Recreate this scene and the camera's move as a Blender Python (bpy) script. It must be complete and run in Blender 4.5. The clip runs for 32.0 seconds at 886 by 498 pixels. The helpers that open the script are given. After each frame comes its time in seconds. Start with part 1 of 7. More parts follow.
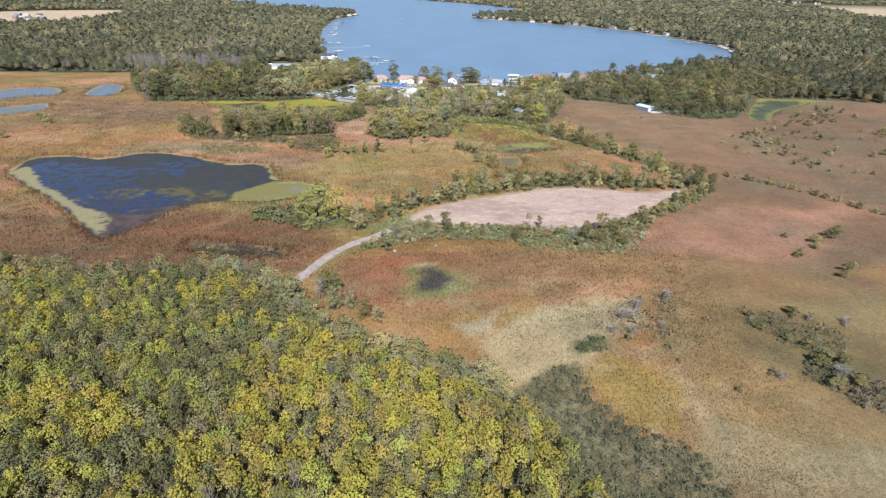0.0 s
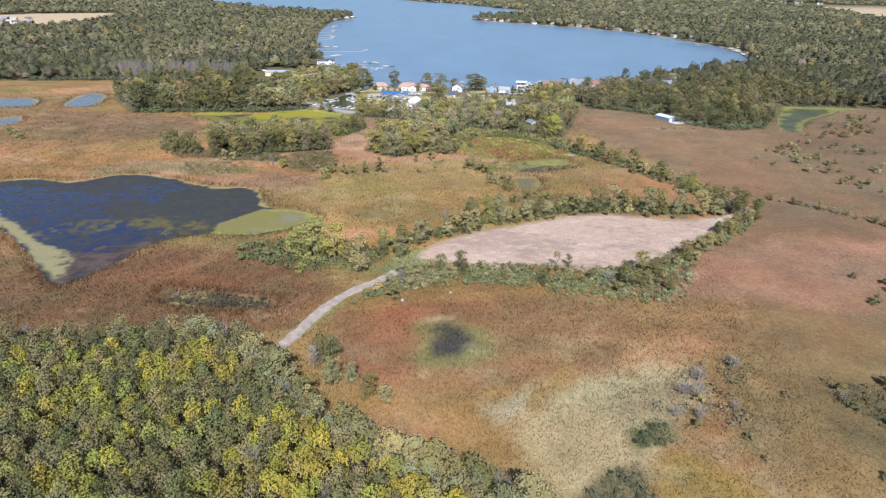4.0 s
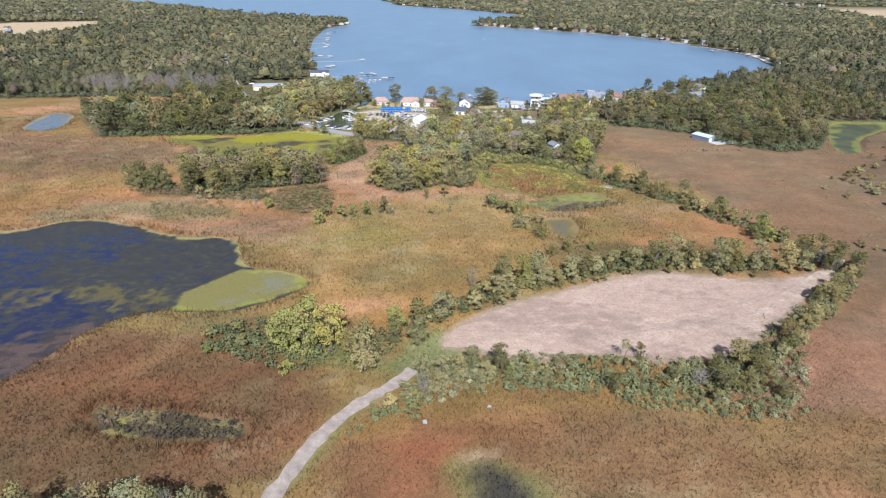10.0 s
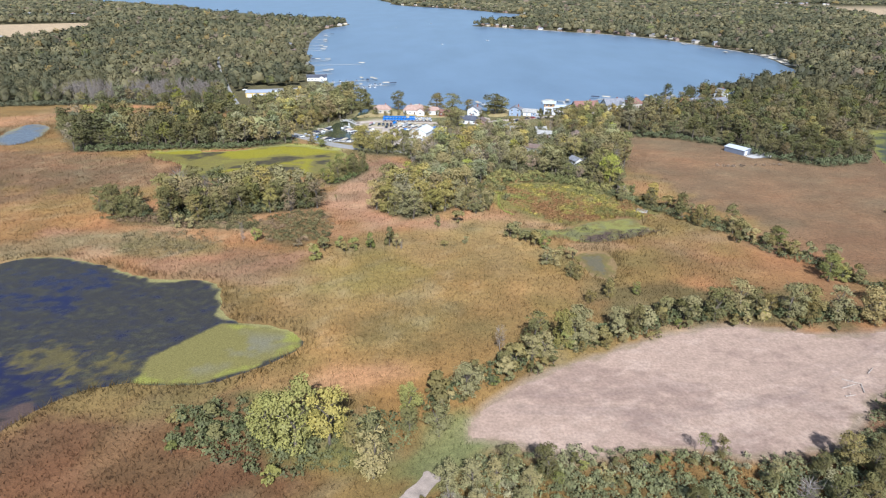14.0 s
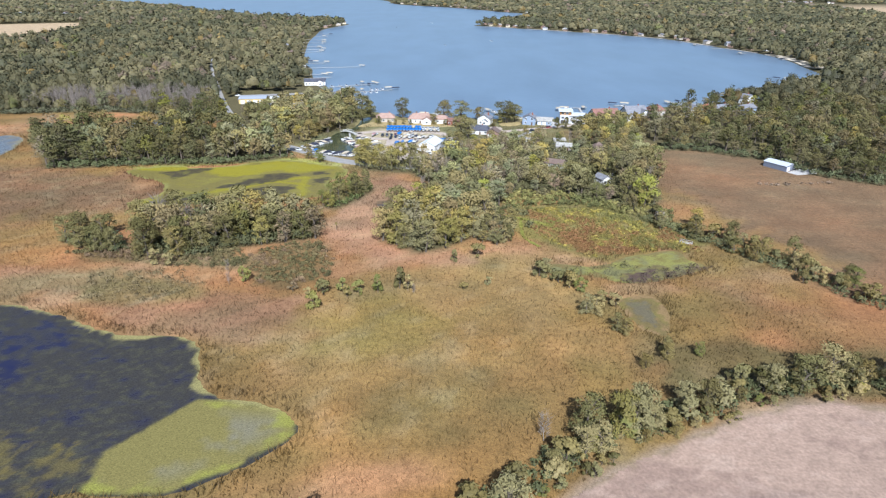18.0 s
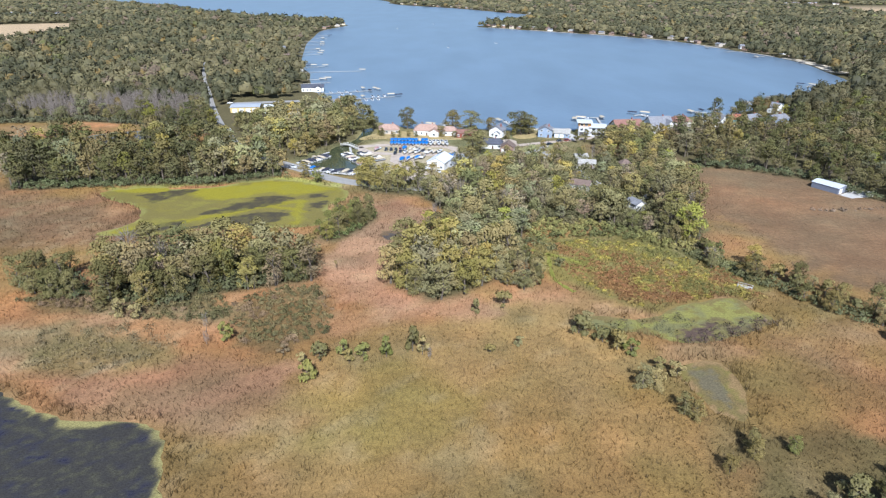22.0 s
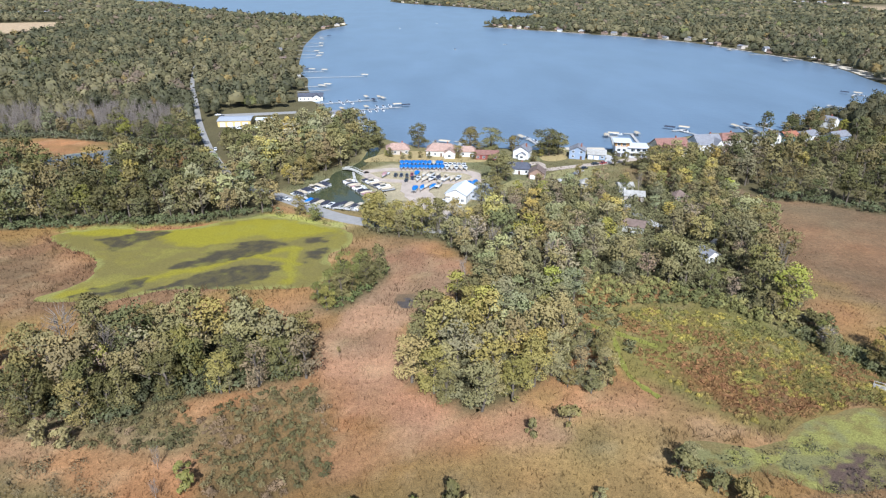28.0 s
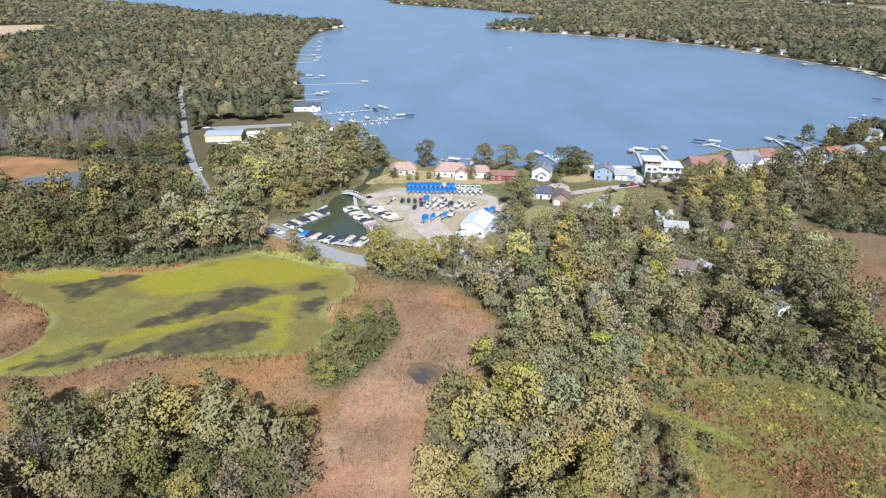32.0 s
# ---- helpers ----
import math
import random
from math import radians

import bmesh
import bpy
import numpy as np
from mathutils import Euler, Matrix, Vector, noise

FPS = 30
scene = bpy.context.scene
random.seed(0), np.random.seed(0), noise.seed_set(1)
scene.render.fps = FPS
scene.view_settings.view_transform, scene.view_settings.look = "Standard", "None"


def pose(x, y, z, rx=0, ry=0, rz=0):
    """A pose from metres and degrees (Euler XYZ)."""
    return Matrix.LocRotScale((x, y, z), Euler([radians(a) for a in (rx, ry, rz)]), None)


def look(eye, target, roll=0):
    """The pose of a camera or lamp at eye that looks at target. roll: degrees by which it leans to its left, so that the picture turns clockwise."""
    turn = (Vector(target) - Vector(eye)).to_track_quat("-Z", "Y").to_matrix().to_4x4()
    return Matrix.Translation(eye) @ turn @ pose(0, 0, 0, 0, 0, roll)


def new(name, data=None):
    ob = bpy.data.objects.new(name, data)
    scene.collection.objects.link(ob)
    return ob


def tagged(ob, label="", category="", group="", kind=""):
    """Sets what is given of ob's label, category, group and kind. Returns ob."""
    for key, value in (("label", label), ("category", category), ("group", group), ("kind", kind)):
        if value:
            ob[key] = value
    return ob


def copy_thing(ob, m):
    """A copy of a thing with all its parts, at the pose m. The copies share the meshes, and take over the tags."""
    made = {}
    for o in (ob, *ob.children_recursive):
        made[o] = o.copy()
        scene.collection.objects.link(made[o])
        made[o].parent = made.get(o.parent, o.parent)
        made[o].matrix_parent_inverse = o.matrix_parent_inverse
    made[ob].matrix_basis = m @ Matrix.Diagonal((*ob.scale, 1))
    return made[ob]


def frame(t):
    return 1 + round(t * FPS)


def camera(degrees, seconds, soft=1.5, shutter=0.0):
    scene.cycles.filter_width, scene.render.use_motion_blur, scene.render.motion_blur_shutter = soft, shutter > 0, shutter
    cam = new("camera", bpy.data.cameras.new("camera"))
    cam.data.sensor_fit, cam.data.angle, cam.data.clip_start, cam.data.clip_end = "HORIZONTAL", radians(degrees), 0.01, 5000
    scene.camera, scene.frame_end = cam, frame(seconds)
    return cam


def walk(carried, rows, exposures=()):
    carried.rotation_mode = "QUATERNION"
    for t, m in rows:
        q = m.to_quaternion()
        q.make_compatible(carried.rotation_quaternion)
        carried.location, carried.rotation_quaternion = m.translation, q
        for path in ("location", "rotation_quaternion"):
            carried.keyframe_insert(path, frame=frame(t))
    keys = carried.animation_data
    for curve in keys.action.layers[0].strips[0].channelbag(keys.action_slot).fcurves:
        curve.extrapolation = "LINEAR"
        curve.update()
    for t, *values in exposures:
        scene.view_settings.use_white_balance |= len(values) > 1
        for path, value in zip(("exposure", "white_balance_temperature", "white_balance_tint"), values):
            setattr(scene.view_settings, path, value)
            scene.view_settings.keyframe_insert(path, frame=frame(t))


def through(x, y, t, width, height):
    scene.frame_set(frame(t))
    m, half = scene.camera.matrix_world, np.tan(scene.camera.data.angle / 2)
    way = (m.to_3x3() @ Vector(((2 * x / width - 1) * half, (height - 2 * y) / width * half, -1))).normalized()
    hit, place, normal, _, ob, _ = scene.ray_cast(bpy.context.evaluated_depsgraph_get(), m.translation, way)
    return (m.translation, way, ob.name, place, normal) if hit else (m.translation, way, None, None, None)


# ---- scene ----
cam = camera(71.66, 32.0, 1.2)
METRES, EYE, TURN = 317.85, 100.0, 0.8
ROWS = [
    (0.0, 0.0, 0.0, 0.0, 0.43, -24.19, -0.96),
    (0.5, -0.0023, 0.015, -0.0001, 0.4, -24.19, -0.94),
    (1.0, -0.0047, 0.0302, -0.0003, 0.37, -24.18, -0.92),
    (1.5, -0.0072, 0.0454, -0.0003, 0.34, -24.18, -0.91),
    (2.0, -0.0096, 0.0607, -0.0003, 0.32, -24.17, -0.89),
    (2.5, -0.0121, 0.0762, -0.0004, 0.29, -24.17, -0.87),
    (3.0, -0.0144, 0.0907, -0.0004, 0.25, -24.16, -0.85),
    (3.5, -0.0169, 0.1064, -0.0005, 0.22, -24.14, -0.82),
    (5.5, -0.0279, 0.1712, -0.0007, -0.0, -23.98, -0.68),
    (6.0, -0.0303, 0.1862, -0.0007, -0.04, -23.95, -0.64),
    (6.5, -0.0332, 0.2032, -0.0009, -0.1, -23.92, -0.6),
    (7.0, -0.0356, 0.2191, -0.001, -0.14, -23.89, -0.57),
    (7.5, -0.0381, 0.2348, -0.0013, -0.18, -23.85, -0.52),
    (8.0, -0.0407, 0.2507, -0.0017, -0.23, -23.83, -0.49),
    (8.5, -0.0431, 0.2663, -0.0022, -0.26, -23.8, -0.45),
    (9.0, -0.0457, 0.2819, -0.0028, -0.3, -23.78, -0.45),
    (9.5, -0.0478, 0.2966, -0.0034, -0.33, -23.76, -0.42),
    (10.0, -0.0503, 0.3124, -0.0039, -0.37, -23.74, -0.39),
    (10.5, -0.0527, 0.3282, -0.0045, -0.4, -23.73, -0.35),
    (11.0, -0.0552, 0.345, -0.005, -0.42, -23.72, -0.32),
    (11.5, -0.0576, 0.3606, -0.0056, -0.45, -23.71, -0.3),
    (12.0, -0.0598, 0.3749, -0.0059, -0.46, -23.72, -0.28),
    (12.5, -0.0622, 0.3905, -0.0064, -0.48, -23.75, -0.26),
    (13.0, -0.0645, 0.4061, -0.0067, -0.49, -23.75, -0.25),
    (13.5, -0.067, 0.4227, -0.0069, -0.52, -23.75, -0.24),
    (14.0, -0.0695, 0.4383, -0.007, -0.54, -23.75, -0.23),
    (14.5, -0.072, 0.4539, -0.0073, -0.55, -23.76, -0.22),
    (16.5, -0.0836, 0.5141, -0.0068, -0.66, -23.87, -0.23),
    (17.0, -0.0859, 0.5299, -0.0076, -0.66, -23.86, -0.21),
    (17.5, -0.0882, 0.5443, -0.0077, -0.68, -23.87, -0.2),
    (18.0, -0.0904, 0.5588, -0.0082, -0.69, -23.86, -0.21),
    (18.5, -0.093, 0.5753, -0.0085, -0.68, -23.88, -0.21),
    (19.0, -0.0953, 0.5905, -0.0086, -0.69, -23.89, -0.2),
    (19.5, -0.0977, 0.606, -0.0089, -0.71, -23.88, -0.2),
    (20.5, -0.1026, 0.637, -0.009, -0.79, -23.79, -0.27),
    (21.0, -0.1047, 0.6512, -0.0093, -0.8, -23.81, -0.28),
    (21.5, -0.1071, 0.6664, -0.0095, -0.79, -23.83, -0.29),
    (22.0, -0.1095, 0.6816, -0.0097, -0.79, -23.85, -0.3),
    (22.5, -0.112, 0.6968, -0.0099, -0.8, -23.86, -0.3),
    (23.0, -0.1145, 0.713, -0.0099, -0.79, -23.9, -0.3),
    (23.5, -0.117, 0.7282, -0.01, -0.78, -23.92, -0.31),
    (24.0, -0.1193, 0.7423, -0.01, -0.77, -23.94, -0.33),
    (24.5, -0.1218, 0.7573, -0.0102, -0.77, -23.95, -0.35),
    (25.0, -0.1241, 0.7714, -0.0104, -0.77, -23.96, -0.36),
    (25.5, -0.1267, 0.7875, -0.0105, -0.78, -23.96, -0.36),
    (27.5, -0.1369, 0.8481, -0.0102, -0.83, -24.05, -0.41),
    (28.0, -0.1394, 0.8633, -0.0103, -0.85, -24.03, -0.4),
    (28.5, -0.1417, 0.8785, -0.0104, -0.88, -24.04, -0.39),
    (29.0, -0.144, 0.8938, -0.0105, -0.9, -24.03, -0.38),
    (29.5, -0.1464, 0.9091, -0.0106, -0.92, -24.03, -0.37),
    (30.0, -0.1488, 0.9247, -0.0106, -0.95, -24.02, -0.36),
    (30.5, -0.1512, 0.9403, -0.0106, -0.97, -24.02, -0.36),
    (31.0, -0.1536, 0.9559, -0.0107, -1.0, -24.0, -0.34),
    (31.5, -0.1561, 0.9716, -0.0107, -1.02, -23.99, -0.34),
    (32.0, -0.1585, 0.9872, -0.0108, -1.05, -23.97, -0.32),
]
walk(cam, [(t, pose(0, 0, EYE, 0, 0, TURN) @ pose(METRES * x, METRES * y, METRES * z, 90 + pitch, roll, yaw)) for t, x, y, z, yaw, pitch, roll in ROWS],
     exposures=[(0.0, 0.5, 5560, 10), (32.0, 0.5, 5560, 10)])

# ---------------------------------------------------------------- light
SUN_EL, SUN_AZ = 42.0, 176.0          # degrees; the sun stands behind the flight, shadows fall ahead
world = bpy.data.worlds.new("sky")
scene.world = world
world.use_nodes = True
wn = world.node_tree.nodes
sky = wn.new("ShaderNodeTexSky")
sky.sky_type, sky.sun_disc = "NISHITA", False
sky.sun_elevation, sky.sun_rotation = radians(SUN_EL), radians(SUN_AZ)
sky.air_density, sky.dust_density, sky.ozone_density = 1.0, 1.2, 1.0
world.node_tree.links.new(sky.outputs[0], wn["Background"].inputs[0])
wn["Background"].inputs[1].default_value = 0.09
sun = new("sun", bpy.data.lights.new("sun", "SUN"))
sun.data.energy, sun.data.angle, sun.data.color = 5.0, radians(0.53), (1.0, 0.965, 0.915)
sun.matrix_world = look((60, -600, 600), (18, 0, 60))

# ---------------------------------------------------------------- small tools
rng = np.random.default_rng(7)


def lin(r, g, b, k=1.0):
    """Linear colour from 8-bit values."""
    return tuple((v / 12.92 if v <= 0.04045 else ((v + 0.055) / 1.055) ** 2.4) * k for v in (r / 255, g / 255, b / 255))


def dry(r, g, b):
    """The colour of dry plants: the same, a little greyer."""
    c = np.array(lin(r, g, b))
    return tuple(c * 0.86 + c.mean() * 0.14)


def curve_of(pts, n=5, wob=0.0, closed=True, seed=0):
    """A smooth line through the points of a plan, with a slight natural wobble."""
    p = np.array(pts, float)
    r = np.random.default_rng(seed + len(p))
    m, out = len(p), []
    for i in range(m if closed else m - 1):
        a, b, c, d = (p[(i + k) % m] if closed else p[min(max(i + k, 0), m - 1)] for k in (-1, 0, 1, 2))
        for s in range(n):
            t = s / n
            q = 0.5 * (2 * b + (c - a) * t + (2 * a - 5 * b + 4 * c - d) * t * t + (3 * b - a - 3 * c + d) * t ** 3)
            out.append(q + r.normal(0, wob, 2))
    if not closed:
        out.append(p[-1])
    return np.array(out)


def signed(poly, x, y):
    """Distance from the edge of a closed line, positive inside."""
    poly = np.asarray(poly, float)
    best = np.full(x.shape, 1e9)
    odd = np.zeros(x.shape, bool)
    for (ax, ay), (bx, by) in zip(poly, np.roll(poly, -1, 0)):
        dx, dy = bx - ax, by - ay
        t = np.clip(((x - ax) * dx + (y - ay) * dy) / (dx * dx + dy * dy + 1e-9), 0, 1)
        best = np.minimum(best, (x - ax - t * dx) ** 2 + (y - ay - t * dy) ** 2)
        if ay != by:
            odd ^= ((ay > y) != (by > y)) & (x < (bx - ax) * (y - ay) / (by - ay) + ax)
    return np.sqrt(best) * np.where(odd, 1, -1)


def away(line, x, y):
    """Distance from an open line."""
    line = np.asarray(line, float)
    best = np.full(x.shape, 1e9)
    for (ax, ay), (bx, by) in zip(line[:-1], line[1:]):
        dx, dy = bx - ax, by - ay
        t = np.clip(((x - ax) * dx + (y - ay) * dy) / (dx * dx + dy * dy + 1e-9), 0, 1)
        best = np.minimum(best, (x - ax - t * dx) ** 2 + (y - ay - t * dy) ** 2)
    return np.sqrt(best)


LATTICE = np.random.default_rng(3).random((256, 256))


def fog(x, y, size):
    """Smooth noise between 0 and 1 over the plan."""
    u, v = (0.8 * x + 0.6 * y) / size + 77.3, (0.8 * y - 0.6 * x) / size + 31.7
    i, j = np.floor(u).astype(int), np.floor(v).astype(int)
    a, b = u - i, v - j
    a, b = a * a * (3 - 2 * a), b * b * (3 - 2 * b)
    L = lambda m, n: LATTICE[m % 256, n % 256]
    return (L(i, j) * (1 - a) + L(i + 1, j) * a) * (1 - b) + (L(i, j + 1) * (1 - a) + L(i + 1, j + 1) * a) * b


def ease(v):
    v = np.clip(v, 0, 1)
    return v * v * (3 - 2 * v)


def soup(name, verts, faces, mats, smooth=False, tint=None, index=None, normals=None):
    """A mesh from arrays: faces is n x 3 or n x 4; tint is a colour for each vertex."""
    me = bpy.data.meshes.new(name)
    verts, faces = np.asarray(verts, np.float32), np.asarray(faces, np.int32)
    n, k = faces.shape
    me.vertices.add(len(verts)), me.loops.add(n * k), me.polygons.add(n)
    me.vertices.foreach_set("co", verts.ravel())
    me.loops.foreach_set("vertex_index", faces.ravel())
    me.polygons.foreach_set("loop_start", np.arange(0, n * k, k, dtype=np.int32))
    me.polygons.foreach_set("use_smooth", np.full(n, smooth))
    if index is not None:
        me.polygons.foreach_set("material_index", np.asarray(index, np.int32))
    if tint is not None:
        a = me.color_attributes.new("tint", "FLOAT_COLOR", "POINT")
        a.data.foreach_set("color", np.c_[np.asarray(tint, np.float32), np.ones(len(verts), np.float32)].ravel())
    for m in mats:
        me.materials.append(m)
    me.update(calc_edges=True)
    if normals is not None:
        me.normals_split_custom_set_from_vertices(np.asarray(normals, np.float32))
    return me


def part(name, data, material, parent, label=""):
    """One mesh object under a thing or a part, from a bmesh or a mesh."""
    if isinstance(data, bmesh.types.BMesh):
        me = bpy.data.meshes.new(name)
        data.to_mesh(me), data.free()
        me.materials.append(material)
        data = me
    ob = new(name, data)
    ob.parent = parent
    return tagged(ob, label)


def box(bm, x0, x1, y0, y1, z0, z1):
    v = [bm.verts.new(c) for c in ((x0, y0, z0), (x1, y0, z0), (x1, y1, z0), (x0, y1, z0), (x0, y0, z1), (x1, y0, z1), (x1, y1, z1), (x0, y1, z1))]
    for f in ((3, 2, 1, 0), (4, 5, 6, 7), (0, 1, 5, 4), (1, 2, 6, 5), (2, 3, 7, 6), (3, 0, 4, 7)):
        bm.faces.new([v[i] for i in f])
    return bm


def sheet(name, pts, z, thick, material):
    """A flat piece with an outline and a small thickness."""
    bm = bmesh.new()
    top = [bm.verts.new((x, y, z)) for x, y in pts]
    low = [bm.verts.new((x, y, z - thick)) for x, y in pts]
    f = bm.faces.new(top)
    for i in range(len(top)):
        j = (i + 1) % len(top)
        bm.faces.new((top[i], low[i], low[j], top[j]))
    f.normal_update()
    if f.normal.z < 0:
        bmesh.ops.reverse_faces(bm, faces=bm.faces[:])
    bmesh.ops.triangulate(bm, faces=[f])
    me = bpy.data.meshes.new(name)
    bm.to_mesh(me), bm.free()
    me.materials.append(material)
    return new(name, me)


# ---------------------------------------------------------------- materials
def material(name, rough=0.9, metal=0.0):
    m = bpy.data.materials.new(name)
    m.use_nodes = True
    nt = m.node_tree
    b = nt.nodes["Principled BSDF"]
    b.inputs["Roughness"].default_value, b.inputs["Metallic"].default_value = rough, metal
    b.inputs["Specular IOR Level"].default_value = 0.25
    return m, nt, b


def nz(nt, scale, detail=3.0, coord="Object", rough=0.55, stretch=None):
    c = nt.nodes.new("ShaderNodeTexCoord")
    t = nt.nodes.new("ShaderNodeTexNoise")
    t.inputs["Scale"].default_value, t.inputs["Detail"].default_value, t.inputs["Roughness"].default_value = scale, detail, rough
    src = c.outputs[coord]
    if stretch:
        mp = nt.nodes.new("ShaderNodeMapping")
        mp.inputs["Scale"].default_value = stretch
        nt.links.new(src, mp.inputs[0])
        src = mp.outputs[0]
    nt.links.new(src, t.inputs["Vector"])
    return t.outputs["Fac"]


def ramp(nt, fac, *stops):
    r = nt.nodes.new("ShaderNodeValToRGB")
    e = r.color_ramp.elements
    while len(e) < len(stops):
        e.new(0.5)
    for s, (p, c) in zip(e, stops):
        s.position, s.color = p, (*((c,) * 3 if isinstance(c, (int, float)) else c), 1)
    nt.links.new(fac, r.inputs[0])
    return r.outputs[0]


def mix(nt, a, b, fac, mode="MIX"):
    n = nt.nodes.new("ShaderNodeMix")
    n.data_type, n.blend_type = "RGBA", mode
    for sock, v in ((n.inputs[0], fac), (n.inputs[6], a), (n.inputs[7], b)):
        if isinstance(v, bpy.types.NodeSocket):
            nt.links.new(v, sock)
        else:
            sock.default_value = v if isinstance(v, float) else (*v, 1)
    return n.outputs[2]


def relief(nt, b, height, strength, dist=0.1):
    n = nt.nodes.new("ShaderNodeBump")
    n.inputs["Strength"].default_value, n.inputs["Distance"].default_value = strength, dist
    nt.links.new(height, n.inputs["Height"])
    nt.links.new(n.outputs[0], b.inputs["Normal"])


def tinted(name, rough, scales, lo=0.6, hi=1.35, bump=0.0, grain=0.0):
    """A surface whose colour comes with the plants that cover it, broken up at two scales."""
    m, nt, b = material(name, rough)
    b.inputs["Diffuse Roughness"].default_value = 1.0
    a = nt.nodes.new("ShaderNodeAttribute")
    a.attribute_name = "tint"
    f1, f2 = nz(nt, scales[0], 4), nz(nt, scales[1], 3)
    c = mix(nt, a.outputs["Color"], ramp(nt, f1, (0.3, lo), (0.7, hi)), 1.0, "MULTIPLY")
    c = mix(nt, c, ramp(nt, f2, (0.3, 0.9), (0.7, 1.1)), 1.0, "MULTIPLY")
    if grain:
        c = mix(nt, c, ramp(nt, nz(nt, scales[0] * 5.5, 4, rough=0.75), (0.34, 1 - grain), (0.66, 1 + grain)), 1.0, "MULTIPLY")
    nt.links.new(c, b.inputs["Base Color"])
    if bump:
        relief(nt, b, f1, bump, 0.5)
    return m


def plain(name, colour, rough=0.8, vary=0.12, scale=1.5, metal=0.0, bump=0.0, spec=0.3):
    m, nt, b = material(name, rough, metal)
    f, g = nz(nt, scale, 5), nz(nt, scale * 9, 3)
    lo, hi = tuple(c * (1 - vary) for c in colour), tuple(min(c * (1 + vary), 1) for c in colour)
    c = ramp(nt, f, (0.3, lo), (0.7, hi))
    c = mix(nt, c, ramp(nt, g, (0.35, 1 - vary), (0.65, 1.0)), 1.0, "MULTIPLY")
    nt.links.new(c, b.inputs["Base Color"])
    b.inputs["Specular IOR Level"].default_value = spec
    if bump:
        relief(nt, b, g, bump, 0.05)
    return m


def leafy(name, dark, light, tint=False, spread=0.16, through=0.24):
    """Leaves: each clump and each tree a little different, some light coming through."""
    m, nt, b = material(name, 0.6)
    b.inputs["Diffuse Roughness"].default_value = 0.8
    g = nt.nodes.new("ShaderNodeNewGeometry")
    o = nt.nodes.new("ShaderNodeObjectInfo")
    if tint:
        a = nt.nodes.new("ShaderNodeAttribute")
        a.attribute_name = "tint"
        c = mix(nt, a.outputs["Color"], ramp(nt, g.outputs["Random Per Island"], (0.0, 1 - spread), (1.0, 1 + spread)), 1.0, "MULTIPLY")
    else:
        mid = tuple((p + q) / 2 for p, q in zip(dark, light))
        c = ramp(nt, g.outputs["Random Per Island"], (0.0, tuple(0.6 * p + 0.4 * q for p, q in zip(dark, mid))), (1.0, tuple(0.6 * p + 0.4 * q for p, q in zip(light, mid))))
        c = mix(nt, c, ramp(nt, o.outputs["Random"], (0.0, (0.74, 0.77, 0.68)), (0.5, (1.0, 1.0, 1.0)), (1.0, (1.32, 1.16, 1.0))), 1.0, "MULTIPLY")
    nt.links.new(c, b.inputs["Base Color"])
    tr = nt.nodes.new("ShaderNodeBsdfTranslucent")
    nt.links.new(c, tr.inputs["Color"])
    mx = nt.nodes.new("ShaderNodeMixShader")
    mx.inputs[0].default_value = through
    nt.links.new(b.outputs[0], mx.inputs[1]), nt.links.new(tr.outputs[0], mx.inputs[2])
    nt.links.new(mx.outputs[0], nt.nodes["Material Output"].inputs[0])
    return m


def watery(name, colour, rough, ripple, wave=0.25, patch=None):
    m, nt, b = material(name, rough)
    b.inputs["Specular IOR Level"].default_value = 0.5
    b.inputs["IOR"].default_value = 1.33
    f = nz(nt, 0.02, 4, stretch=(1, 0.4, 1))
    c = ramp(nt, f, (0.35, tuple(v * 0.9 for v in colour)), (0.65, tuple(v * 1.1 for v in colour)))
    if patch:
        weed, lo, hi, scale = patch
        k = ramp(nt, nz(nt, scale, 8, rough=0.75), (lo, 0.0), (hi, 1.0))
        big = ramp(nt, nz(nt, scale * 0.12, 3), (0.3, 0.15), (0.6, 1.0))
        k = mix(nt, k, big, 1.0, "MULTIPLY")
        c = mix(nt, c, weed, k)
        r = nt.nodes.new("ShaderNodeMapRange")
        r.inputs["To Min"].default_value, r.inputs["To Max"].default_value = rough, 0.7
        nt.links.new(k, r.inputs[0]), nt.links.new(r.outputs[0], b.inputs["Roughness"])
    nt.links.new(c, b.inputs["Base Color"])
    relief(nt, b, nz(nt, wave, 4, stretch=(1, 0.6, 1)), ripple, 0.3)
    return m


GROUND = tinted("ground cover", 0.95, (0.6, 0.07), 0.84, 1.14, 0.6, 0.36)
REED = leafy("reed leaves", None, None, tint=True, spread=0.14, through=0.42)
SHRUBS = tinted("shrub leaves", 0.7, (1.1, 0.1), 0.6, 1.3)
FAR_LEAVES = leafy("far leaves", None, None, tint=True)
WOOD_LEAVES = leafy("leaves of the woods", None, None, tint=True, spread=0.13)
BARK = plain("bark", (0.16, 0.13, 0.1), 0.95, 0.3, 2.0, bump=0.5)
BARE = plain("bare grey branches", (0.29, 0.245, 0.205), 0.95, 0.25, 2.0)
LAKE = watery("lake water", (0.136, 0.187, 0.246), 0.3, 0.4)
CANAL_WATER = watery("canal water", (0.06, 0.068, 0.034), 0.1, 0.04, 0.3)
ROADS = plain("asphalt", lin(160, 156, 150, 0.9), 0.9, 0.12, 0.6)
GRAVEL = plain("gravel", lin(190, 174, 158, 0.9), 0.95, 0.15, 0.3, bump=0.3)

